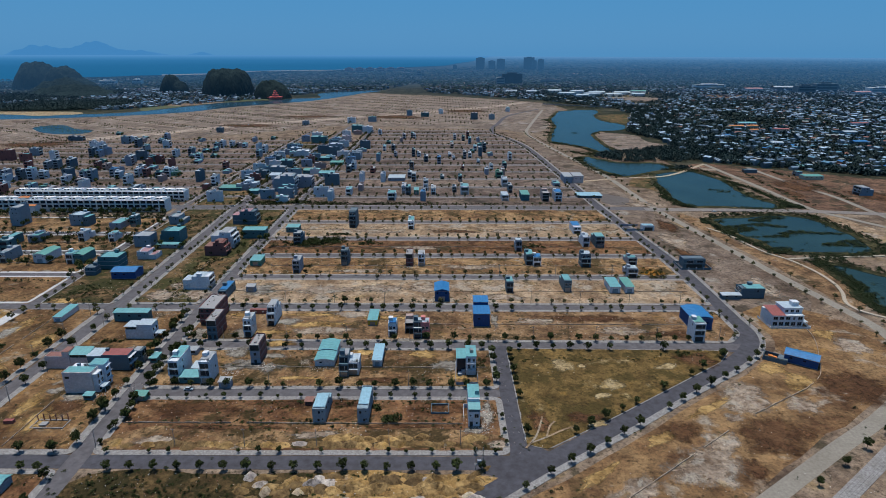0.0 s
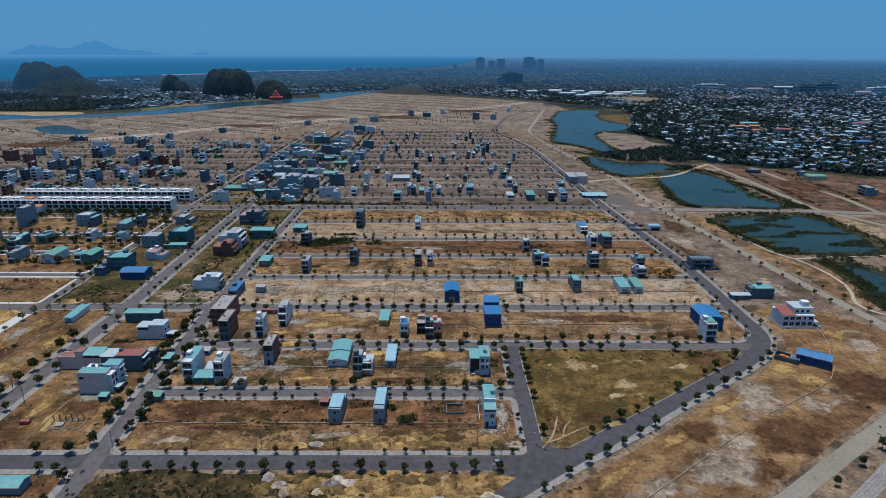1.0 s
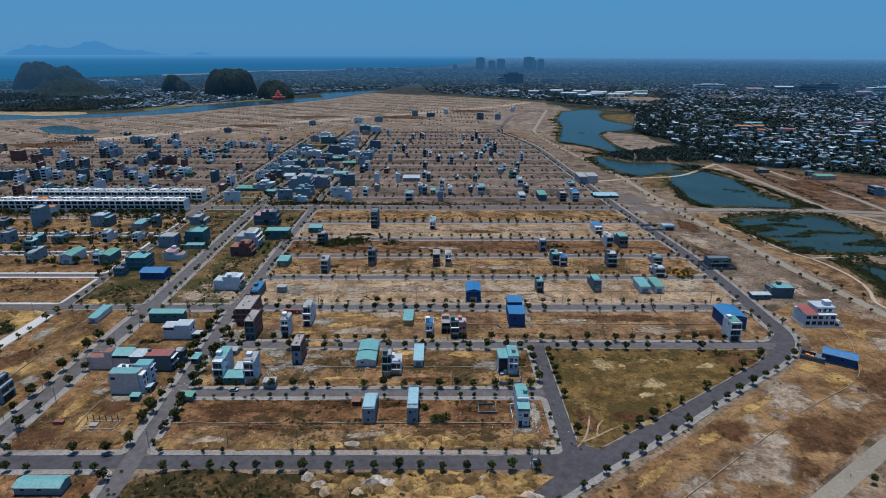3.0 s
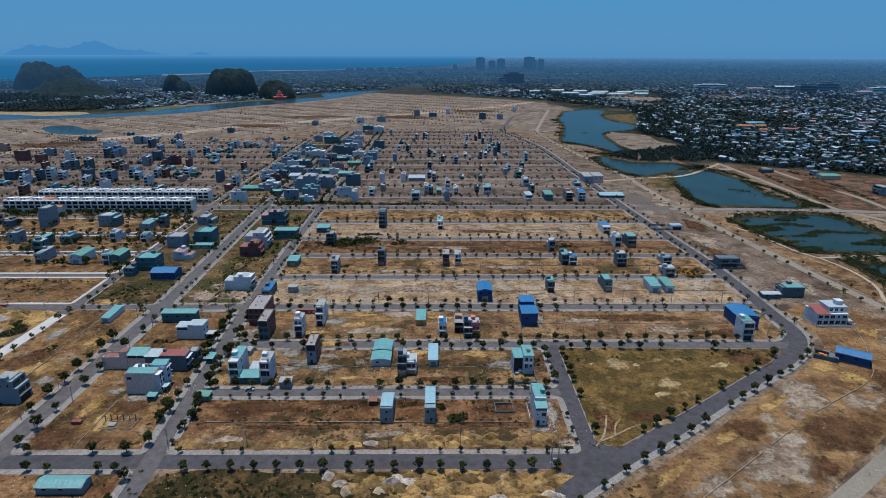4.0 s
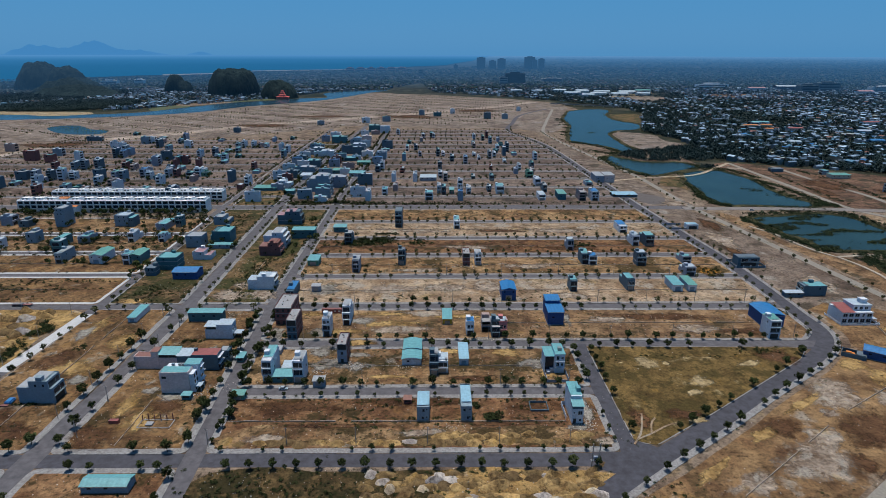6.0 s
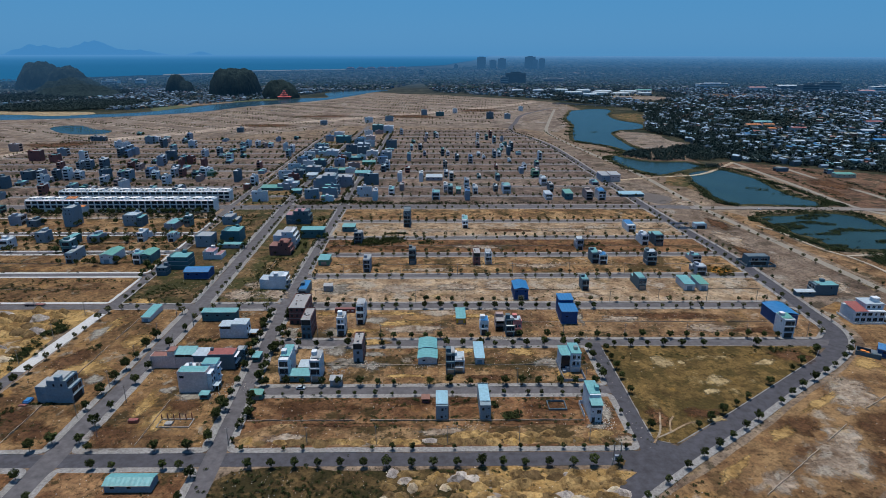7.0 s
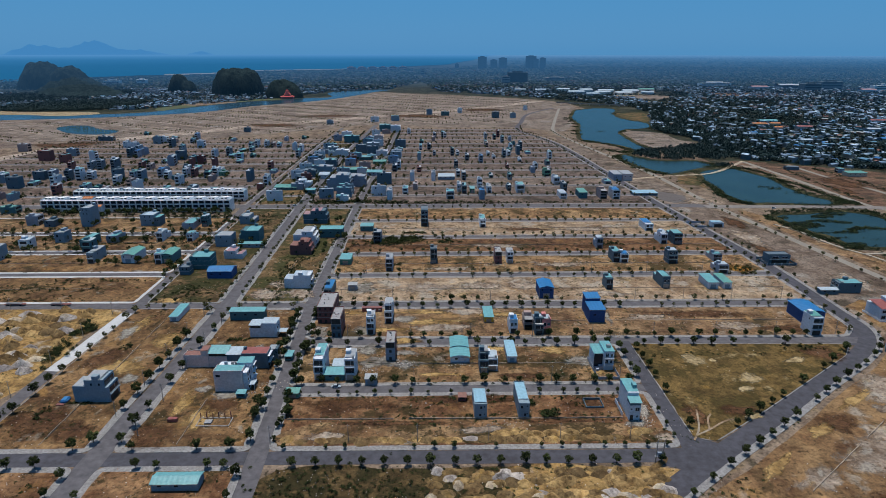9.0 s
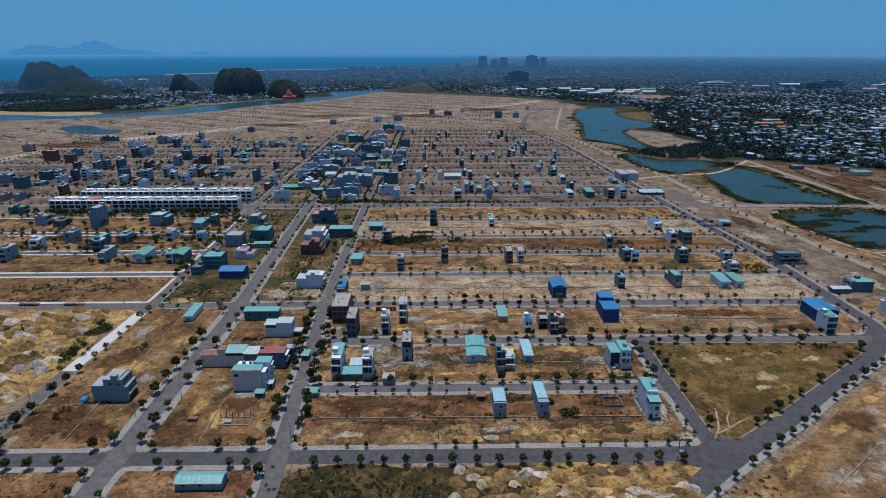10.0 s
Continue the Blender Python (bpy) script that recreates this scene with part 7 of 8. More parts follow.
for _ in range(40):
    grove.append((rng.gauss(330, 5), rng.gauss(806, 4), 0, rng.uniform(2, 3.5), rng.uniform(3, 6), rng.randrange(6)))
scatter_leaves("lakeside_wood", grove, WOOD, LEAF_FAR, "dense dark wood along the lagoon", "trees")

# big roofs and open ground among the trees
sheet("cleared_ground", [(900, 2030), (1060, 2020), (1270, 2060), (1260, 2240), (1080, 2330), (930, 2260)], 0.42, ROUGH, 4, 20, "brown cleared ground beyond the town", "ground")
sheet("cleared_ground", [(540, 1990), (640, 1980), (760, 2060), (740, 2180), (600, 2170), (530, 2090)], 0.44, GRADED, 4, 14, "white levelled ground among trees", "ground")
for x, y, w, d, h, wall, roof in ((592, 1236, 30, 12, 8, "cream", "orange"), (630, 1238, 22, 12, 8, "cream", "orange"), (608, 1180, 16, 10, 7, "pinkwhite", "orange"), (660, 1190, 30, 12, 7, "pinkwhite", "red"), (520, 1110, 16, 10, 6, "white", "blue"),
                                  (640, 1300, 40, 14, 7, "white", "teal"), (760, 1130, 26, 16, 9, "bluegrey", "bluegrey"), (830, 1060, 28, 16, 9, "bluegrey", "bluegrey"), (700, 1010, 24, 14, 8, "slate", "blue"), (905, 1180, 30, 14, 9, "white", "white"),
                                  (560, 1010, 20, 12, 6, "white", "white"), (980, 1010, 30, 18, 8, "slate", "blue"), (880, 1290, 36, 14, 8, "white", "red"), (430, 2260, 60, 30, 9, "white", "white"), (470, 2150, 46, 26, 9, "white", "white"),
                                  (520, 2230, 60, 30, 9, "bright", "white"), (560, 2330, 60, 30, 9, "white", "white"), (500, 2380, 50, 30, 9, "bright", "white"), (590, 2200, 60, 34, 9, "bright", "white"), (650, 2310, 60, 34, 9, "white", "white"),
                                  (690, 2220, 46, 30, 9, "white", "white"), (420, 2420, 50, 30, 9, "bright", "white"), (330, 2400, 40, 24, 8, "white", "white"), (250, 2420, 44, 22, 8, "white", "white"), (740, 2400, 60, 26, 9, "white", "green"),
                                  (1390, 2560, 90, 40, 16, "bluegrey", "bluegrey"), (1250, 2520, 70, 30, 12, "white", "pink"), (1560, 2300, 60, 30, 12, "white", "pink")):
    shed(x, y, w, d, h, wall, roof, ridge="across", group="big roofs of the far town")


def far_field(points, material, label):
    """Open ground on the far backdrop."""
    ring = [far(x, y, 1.5) for x, y in points]
    return tagged(joined("cleared_ground", ring, [tuple(range(len(ring)))], material), label, "ground", kind="structure")


# pinkish bare ground; the haze over it is dimming and blue emission
FAR_FIELD = paint_haze(earth("far_bare_ground", (0.75, 0.55, 0.47), (0.6, 0.42, 0.34), (0.42, 0.28, 0.22), (0.2, 0.16, 0.12), 0.62, 0.01))
far_field([(306, 3531), (688, 3337), (740, 3900), (560, 4300), (353, 4255)], FAR_FIELD, "pinkish open ground among far woods")
far_field([(-40, 3050), (220, 2960), (230, 3200), (-20, 3300)], FAR_FIELD, "pinkish open ground among far houses")
far_field([(880, 4500), (1500, 4350), (1560, 4700), (900, 4900)], FAR_FIELD, "pinkish open ground among far woods")

# ---------------------------------------------------------------- hills


def hill(y0, y1, lumps, seed, label="steep limestone hill covered in dark scrub"):
    """Steep crags as one height field: each lump is (x, y, rx, ry, height, steepness)."""
    step = 3.2
    x0, x1 = min(q[0] - q[2] for q in lumps) - 12, max(q[0] + q[2] for q in lumps) + 12
    nx, ny = int((x1 - x0) / step) + 1, int((y1 - y0) / step) + 1
    bm = bmesh.new()
    grid = []
    for j in range(ny):
        row = []
        for i in range(nx):
            x, y = x0 + i * step, y0 + j * step
            p = Vector((x, y, seed * 50))
            bend = 13 * noise.noise(p * 0.022)
            z = -3.0
            for lx, ly, rx, ry, h, steep in lumps:
                d = math.hypot((x + bend - lx) / rx, (y + bend - ly) / ry)
                if d < 1:
                    z = max(z, h * (1 - d ** steep) ** 0.75)
            if z > 0:
                z += min(1, z / 20) * (9 * noise.noise(p * 0.035) + 5.5 * noise.noise(p * 0.09) + 3.2 * noise.noise(p * 0.24))
            row.append(bm.verts.new(far(x + 2.2 * noise.noise(p * 0.3), y, max(z, -3))))
        grid.append(row)
    for j in range(ny - 1):
        for i in range(nx - 1):
            quad = (grid[j][i], grid[j][i + 1], grid[j + 1][i + 1], grid[j + 1][i])
            if max(v.co.z for v in quad) > 0.5:
                bm.faces.new(quad)
    bmesh.ops.delete(bm, geom=[v for v in bm.verts if not v.link_faces], context="VERTS")
    return tagged(link("hill", bm, HILL), label, "hill", kind="structure")


# scrub with haze painted in: bluish base and a faint blue glow
HILL = paint_haze(surface("hazed_hill_scrub", (0.022, 0.042, 0.043), 0.95, big=0.02, fine=0.22, vary=0.55, stain=(0.45, 0.55, 0.55), bump=0.6, spec=0.05))
BUSHY = [clump(160 + s, 46, 0.11, 0.22) for s in range(6)]
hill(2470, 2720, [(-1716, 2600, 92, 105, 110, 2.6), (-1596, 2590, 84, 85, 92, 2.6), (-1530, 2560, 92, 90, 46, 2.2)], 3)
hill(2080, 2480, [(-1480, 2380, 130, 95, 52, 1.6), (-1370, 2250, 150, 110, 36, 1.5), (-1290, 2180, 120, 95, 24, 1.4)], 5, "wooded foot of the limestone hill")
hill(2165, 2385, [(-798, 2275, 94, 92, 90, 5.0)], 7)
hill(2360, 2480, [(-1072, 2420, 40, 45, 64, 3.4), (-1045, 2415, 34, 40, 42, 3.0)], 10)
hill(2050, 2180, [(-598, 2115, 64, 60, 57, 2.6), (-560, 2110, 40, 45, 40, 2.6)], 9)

# ---------------------------------------------------------------- distance


def ridge_backdrop():
    """Mountains beyond the sea: a standing band whose haze is a painted blue glow."""
    m, n, l, b = nodes_of("distant_mountains")
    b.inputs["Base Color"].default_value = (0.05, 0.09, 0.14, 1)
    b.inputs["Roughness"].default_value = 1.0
    # emission close to the sky's blue stands in for haze
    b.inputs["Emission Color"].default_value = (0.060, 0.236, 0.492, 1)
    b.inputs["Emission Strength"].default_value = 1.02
    bm = bmesh.new()
    top = []
    for i in range(141):
        a = -38 + 20.5 * i / 140
        peak = 62 * math.exp(-((a + 28.3) / 1.3) ** 2) + 52 * math.exp(-((a + 32.4) / 1.7) ** 2) + 42 * math.exp(-((a + 29) / 4.2) ** 2) + 26 * math.exp(-((a + 24.8) / 2.0) ** 2) + 34 * math.exp(-((a + 20.4) / 1.1) ** 2)
        z = 116 + 1.02 * peak * (1 + 0.22 * noise.noise((a * 1.7, 0, 1))) + 3 * noise.noise((a * 5, 0, 2))
        p = Vector((HUB[0] + 4740 * math.sin(radians(a - 0.4)), HUB[1] + 4740 * math.cos(radians(a - 0.4)), 0))
        top.append((bm.verts.new((p.x, p.y, 100)), bm.verts.new((p.x * 1.002, p.y * 1.002, z))))
    for a, b2 in zip(top, top[1:]):
        bm.faces.new((a[0], b2[0], b2[1], a[1]))
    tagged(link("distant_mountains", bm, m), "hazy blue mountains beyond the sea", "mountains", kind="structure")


ridge_backdrop()


# paint of far buildings, with distance haze added as dimming and blue glow
HAZED_PAINT = {k: distant("hazed_paint_" + k, [(0, c), (0.5, c)]) for k, c in dict(slate=(0.03, 0.05, 0.07), bluegrey=(0.13, 0.17, 0.20), grey=(0.24, 0.26, 0.28), white=(0.74, 0.79, 0.84), pinkgrey=(0.60, 0.27, 0.24)).items()}


def tower(x, y, w, d, h, wall, name="tower_block", label="tall hazy apartment tower", floors=0):
    """A distant block with bands of windows, drawn nearer and shrunk with the land to fit the camera's view."""
    ob = thing(name, label, "building")
    p = far(x, y)
    k = math.hypot(p.x - HUB[0], p.y - HUB[1]) / math.hypot(x - HUB[0], y - HUB[1])
    ob.matrix_basis = pose(p.x, p.y, p.z) @ Matrix.Diagonal((k, k, k, 1))
    paint = HAZED_PAINT[wall]
    part("wall", blocks((-w / 2, w / 2, 0, d, -8, h), (-w / 4, w / 4, d * 0.3, d * 0.7, h, h + 6)), paint, ob)
    n = floors or max(2, int(h / 9))
    for q in range(n):
        z = h * (q + 0.35) / n
        part("window_band", blocks((-w * 0.44, w * 0.44, -0.6, 0.0, z, z + h / n * 0.45)), HAZED_PAINT["slate"], ob)
    return ob


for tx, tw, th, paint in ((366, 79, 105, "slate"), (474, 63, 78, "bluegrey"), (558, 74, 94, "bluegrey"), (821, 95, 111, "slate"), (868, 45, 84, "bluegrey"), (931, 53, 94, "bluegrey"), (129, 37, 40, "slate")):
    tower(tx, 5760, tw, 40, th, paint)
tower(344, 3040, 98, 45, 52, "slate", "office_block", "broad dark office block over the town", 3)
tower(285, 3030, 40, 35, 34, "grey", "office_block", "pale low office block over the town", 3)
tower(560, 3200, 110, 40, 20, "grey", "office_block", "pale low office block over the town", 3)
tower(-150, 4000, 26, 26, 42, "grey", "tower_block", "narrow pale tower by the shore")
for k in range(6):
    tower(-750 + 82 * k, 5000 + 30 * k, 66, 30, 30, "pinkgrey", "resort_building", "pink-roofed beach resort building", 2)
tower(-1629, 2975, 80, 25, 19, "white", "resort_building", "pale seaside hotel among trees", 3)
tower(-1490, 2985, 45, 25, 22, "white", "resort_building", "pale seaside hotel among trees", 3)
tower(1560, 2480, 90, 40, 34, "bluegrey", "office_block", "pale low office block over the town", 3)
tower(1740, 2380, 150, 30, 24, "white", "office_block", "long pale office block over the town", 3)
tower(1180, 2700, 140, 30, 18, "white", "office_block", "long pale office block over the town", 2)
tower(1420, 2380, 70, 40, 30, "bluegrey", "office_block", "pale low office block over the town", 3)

# ---------------------------------------------------------------- heaps, bushes, walls, poles


def heap(x, y, rx, ry, h, seed, pale=0.2):
    bm = bmesh.new()
    rings, steps = 6, 14
    rows = []
    for k in range(rings + 1):
        q = k / rings
        row = []
        for i in range(steps):
            a = 2 * math.pi * i / steps
            e = 1 + 0.45 * noise.noise((math.cos(a) * 1.3, math.sin(a) * 1.3, seed * 2.3)) + 0.2 * noise.noise((math.cos(a) * 4, math.sin(a) * 4, seed))
            z = h * max(0.0, 1 - q ** 1.4) * (1 + 0.35 * noise.noise((math.cos(a) * q * 2, math.sin(a) * q * 2, seed * 1.7))) + 0.3 * noise.noise((math.cos(a) * q * 5, math.sin(a) * q * 5, seed)) * (1 - q) - 0.05
            row.append(bm.verts.new((math.cos(a) * rx * q * e, math.sin(a) * ry * q * e, z)))
        rows.append(row)
    for k in range(rings):
        for i in range(steps):
            j = (i + 1) % steps
            bm.faces.new((rows[k][i], rows[k + 1][i], rows[k + 1][j], rows[k][j]))
    for f in bm.faces:
        f.smooth = True
    ob = tagged(link("mound", bm, HEAP if rng.random() > pale else rng.choice((PALE_HEAP, GREY_HEAP))), "tipped mound of loose ochre soil", "mound", "mounds of soil")
    ob.location = (x, y, 0.27)
    return ob


for k in range(26):
    heap(-131 + 5.6 * k + rng.uniform(-1.5, 1.5), 200.8 + rng.uniform(-0.9, 1.0), rng.uniform(2.6, 4.4), rng.uniform(1.8, 3.0), rng.uniform(1.0, 1.9), k, 0.10)
for k in range(16):
    heap(rng.uniform(-46, 16), 204.6 + rng.uniform(-1, 1.2), rng.uniform(3.0, 5.0), rng.uniform(1.6, 2.6), rng.uniform(1.2, 2.2), k + 300, 0.1)
for k in range(120):
    heap(rng.uniform(-75, 14), rng.uniform(160, 181.5), rng.uniform(2.2, 4.8), rng.uniform(1.6, 3.0), rng.uniform(1.1, 2.3), k + 40, 0.26)
for k in range(200):
    y = 222 + 108 * rng.random()
    far_row = (y - 222) / 108
    heap(rng.uniform(-300 - 110 * far_row, -275), y, rng.uniform(3.0, 6.0), rng.uniform(2.4, 4.2), rng.uniform(2.0, 3.6), k + 90, 0.3)

ridge = heap(13.5, 184.2, 6.5, 1.5, 1.1, 777, 0.0)
ridge.rotation_euler.z = 0.62

bush_spots = []
while len(bush_spots) < 6000:
    x, y = rng.uniform(-470, 330), 140 + 470 * rng.random() ** 1.3
    n = noise.noise((x * 0.03, y * 0.05, 8)) + 0.6 * noise.noise((x * 0.11, y * 0.13, 2))
    if n < 0.05 or (x > 44 and y < 345 and rng.random() < 0.85):
        continue
    if any(abs(y - c) < 7.5 for c in (190, 239, 287, 336.5, 388, 434, 478.5, 530, 584)) or any(abs(x - f(y)) < 10 for f in (xl1, xl2, xl3, xd)):
        continue
    s = rng.uniform(0.25, 0.7) * (1 + max(0, n) * 1.4)
    bush_spots.append((x, y, 0.2, s, s * rng.uniform(0.5, 0.9), rng.randrange(6)))
for cx, cy, rx, ry, count, big in ((-28, 226, 4, 2, 9, 2.2), (-22, 217.5, 4, 2, 12, 2.4), (-57, 217, 4, 2, 6, 1.4), (-70, 226, 3, 1, 5, 1.2), (-42, 230, 5, 2, 8, 1.3), (-10, 230, 8, 2, 5, 1.3), (-60, 231, 5, 2, 4, 1.2), (-108, 233, 20, 2, 8, 1.0), (-112, 463, 26, 9, 120, 2.2), (-62, 466, 10, 6, 40, 2.2), (70, 458, 14, 5, 40, 1.8), (152, 395, 9, 10, 50, 1.5), (-100, 409, 4, 3, 10, 1.6),
                                   (-118, 172, 26, 12, 150, 1.0), (-85, 172, 26, 12, 110, 0.9), (-250, 172, 8, 10, 40, 1.2), (-222, 170, 8, 8, 24, 1.0), (-244, 222, 3, 5, 16, 1.3), (-232, 228.6, 7, 0.8, 22, 1.0), (-262, 214, 3, 14, 30, 1.2), (-8, 224, 5, 2, 8, 1.0), (18, 268, 4, 6, 14, 1.3), (125, 277, 12, 4, 40, 1.1), (-270, 276, 5, 14, 60, 2.0), (-271, 305, 5, 8, 50, 2.2), (-322, 304, 10, 4, 40, 2.0), (-237, 283, 4, 4, 14, 1.4), (-155, 603, 36, 4, 120, 2.4), (-98, 470, 18, 8, 120, 2.4), (-90, 490, 8, 1.5, 40, 1.6),
                                   (-170, 605, 40, 8, 90, 2.0), (-120, 600, 20, 6, 40, 1.8), (-60, 604, 70, 6, 60, 1.3), (-300, 545, 60, 8, 110, 2.4), (-290, 480, 50, 16, 100, 2.2), (-400, 480, 60, 16, 80, 2.2), (-430, 560, 60, 10, 80, 2.4), (-300, 425, 30, 10, 40, 1.8), (-330, 365, 40, 12, 60, 1.6), (-176, 410, 9, 60, 260, 1.3), (-176, 500, 10, 50, 220, 1.4), (-232, 360, 14, 12, 120, 1.1), (-232, 500, 10, 50, 120, 1.4), (-60, 597, 90, 4, 200, 1.6), (-185, 598, 20, 7, 120, 1.6), (-330, 463, 60, 2, 90, 1.3), (-330, 437, 60, 3, 90, 1.2), (-300, 380, 30, 3, 60, 1.1), (-345, 347, 50, 3, 70, 1.0), (-180, 290, 6, 2, 20, 1.4), (160, 325, 8, 5, 20, 1.2)):
    for _ in range(count):
        s = big * rng.uniform(0.5, 1.2)
        bush_spots.append((cx + rng.gauss(0, 0.55) * rx, cy + rng.gauss(0, 0.55) * ry, 0.2, s, s * rng.uniform(0.8, 1.5), rng.randrange(6)))
for y, x0, x1, many, big in ((216.6, -134, 8, 90, 0.9), (213.6, -134, 8, 60, 0.8), (231.5, -130, 22, 90, 0.7), (263.6, -132, 20, 70, 0.8), (244.5, -90, 20, 60, 0.8), (281, -130, 26, 60, 0.6), (313, 30, 150, 60, 0.7), (329, -60, 150, 60, 0.7), (294, -90, 150, 70, 0.6), (271, 36, 120, 40, 0.8), (183, -130, 0, 80, 0.7),
                             (363, -130, 150, 60, 0.8), (412, -130, 140, 90, 1.0), (457, -130, 140, 90, 1.0), (505, -130, 140, 90, 1.0), (366, -420, -270, 90, 1.1), (417, -420, -270, 90, 1.1), (553, -140, 150, 120, 1.2), (600, -140, 150, 140, 1.3)):
    for _ in range(many):
        s = big * rng.uniform(0.4, 1.3)
        bush_spots.append((rng.uniform(x0, x1), y + rng.gauss(0, 1.1), 0.2, s, s * rng.uniform(0.6, 1.1), rng.randrange(6)))
scatter_leaves("bushes", bush_spots, BUSHY, BUSH, "dry bushes and tufts on the lots", "bushes")
reeds = []
for nm, outline, mat, lab in LAKES:
    rim = smooth_line(outline, 10, True)
    for q in rim:
        thick = noise.noise(q * 0.02 + Vector((3, 1, 0))) + (0.05 if nm == "marsh" else 0.0)
        for _ in range(int(max(0.0, thick * 22 + 1.5))):
            s = rng.uniform(0.7, 1.7)
            reeds.append((q.x + rng.gauss(0, 3.5), q.y + rng.gauss(0, 3.5), 0.15, s, s * rng.uniform(0.6, 1.1), rng.randrange(6)))
for _ in range(6500):
    x, y = rng.uniform(255, 375), rng.uniform(440, 552)
    if noise.noise((x * 0.028, y * 0.085, 4)) > 0.20 and inside(x, y, LAKES[2][1]):
        s = rng.uniform(0.9, 1.9)
        reeds.append((x, y, 0.15, s, s * rng.uniform(0.5, 0.9), rng.randrange(6)))
bridge(300, 1832, 475, 1728)
for cx, cy in ((315, 668), (322, 660), (335, 640), (300, 1010), (262, 1180)):
    for _ in range(14):
        reeds.append((cx + rng.gauss(0, 4), cy + rng.gauss(0, 2.5), 0.15, rng.uniform(1, 2), rng.uniform(0.8, 1.6), rng.randrange(6)))
for line, count, wide in (([(193, 1045), (220, 1012), (240, 950), (226, 918), (208, 945)], 320, 5), ([(205, 885), (200, 840), (212, 770), (226, 748)], 200, 4), ([(243, 1421), (236, 1307), (200, 1140)], 200, 6), ([(254, 692), (251, 662), (243, 628), (246, 600), (256, 590)], 200, 3), ([(350, 712), (344, 650), (352, 610), (356, 590)], 120, 3)):
    pts = smooth_line(line, 3)
    for _ in range(count):
        q = rng.choice(pts)
        reeds.append((q.x + rng.gauss(0, wide), q.y + rng.gauss(0, wide), 0.15, rng.uniform(1.5, 3), rng.uniform(1.2, 2.6), rng.randrange(6)))
for line, count, wide in (([(350, 715), (358, 690), (361, 650), (362, 610), (366, 588)], 420, 2.6), ([(300, 795), (338, 793), (352, 768), (358, 735)], 240, 2.5), ([(262, 556), (300, 560), (345, 560), (362, 540), (364, 480), (352, 440)], 420, 3.0), ([(246, 540), (250, 505), (256, 470), (264, 444)], 260, 2.6),
                          ([(385, 600), (388, 680), (396, 760)], 90, 2.0), ([(440, 620), (445, 700), (440, 780)], 110, 2.5), ([(286, 428), (330, 438), (400, 448)], 160, 3.0), ([(276, 352), (286, 390), (282, 420)], 200, 3.0), ([(300, 420), (330, 385), (350, 330)], 200, 3.0)):
    pts = smooth_line(line, 6)
    for _ in range(count):
        q = rng.choice(pts)
        reeds.append((q.x + rng.gauss(0, wide), q.y + rng.gauss(0, wide * 1.5), 0.15, rng.uniform(1.2, 2.6), rng.uniform(1.0, 2.4), rng.randrange(6)))
scatter_leaves("reeds", reeds, WOOD, REED, "olive reeds and scrub along the water", "reeds")


def rubble():
    """Broken bricks, stones and litter lying about the lots."""
    vs, fs = [], []

    def stone(x, y, s):
        i = len(vs)
        a = rng.uniform(0, 3.14)
        c, d, h = math.cos(a) * s, math.sin(a) * s * rng.uniform(0.5, 1), s * rng.uniform(0.4, 1.1)
        for px, py in ((c, d), (-d, c), (-c, -d), (d, -c)):
            vs.append((x + px, y + py, 0.26))
        for px, py in ((c, d), (-d, c), (-c, -d), (d, -c)):
            vs.append((x + px * 0.7, y + py * 0.7, 0.26 + h))
        fs.extend(((i, i + 1, i + 5, i + 4), (i + 1, i + 2, i + 6, i + 5), (i + 2, i + 3, i + 7, i + 6), (i + 3, i, i + 4, i + 7), (i + 4, i + 5, i + 6, i + 7)))

    for cx, cy, rx, ry, n in ((-88, 262, 5, 3, 160), (17, 212, 4, 4, 120), (20, 222, 3, 8, 90), (-96, 270, 5, 6, 90), (-60, 262, 5, 2, 60), (-104, 256, 6, 5, 70), (-150, 243, 5, 3, 60), (-160, 237, 8, 2, 90),
                              (-40, 210, 8, 3, 50), (0, 262, 14, 8, 60), (28, 292, 5, 2, 50), (-20, 292, 8, 2, 60), (70, 412, 6, 3, 60), (40, 414, 8, 2, 60), (-24, 408, 8, 2, 60), (205, 316, 8, 5, 60)):
        for _ in range(n):
            stone(cx + rng.gauss(0, 0.6) * rx, cy + rng.gauss(0, 0.6) * ry, rng.uniform(0.08, 0.4))
    for _ in range(7000):
        x, y = rng.uniform(-255, 160), 166 + 260 * rng.random() ** 1.2
        if not any(abs(y - c) < 5 for c in (190, 239, 287, 336.5, 388)) and not any(abs(x - f(y)) < 7 for f in (xl1, xl2, xl3, xd)) and not (x > 34 and y < 285 and rng.random() < 0.85):
            stone(x, y, rng.uniform(0.06, 0.30))
    stones = many_colours("broken_stone", [(0, (0.5, 0.47, 0.44)), (0.4, (0.36, 0.33, 0.3)), (0.7, (0.62, 0.6, 0.58)), (0.88, (0.34, 0.16, 0.1)), (0.95, (0.12, 0.11, 0.1))])
    tagged(joined("rubble", vs, fs, stones), "scattered rubble and litter on the lots", "rubble", kind="stuff")


rubble()


WALL_STONE = surface("weathered_boundary_wall", (0.40, 0.335, 0.28), 0.95, big=0.2, fine=1.2, vary=0.6)


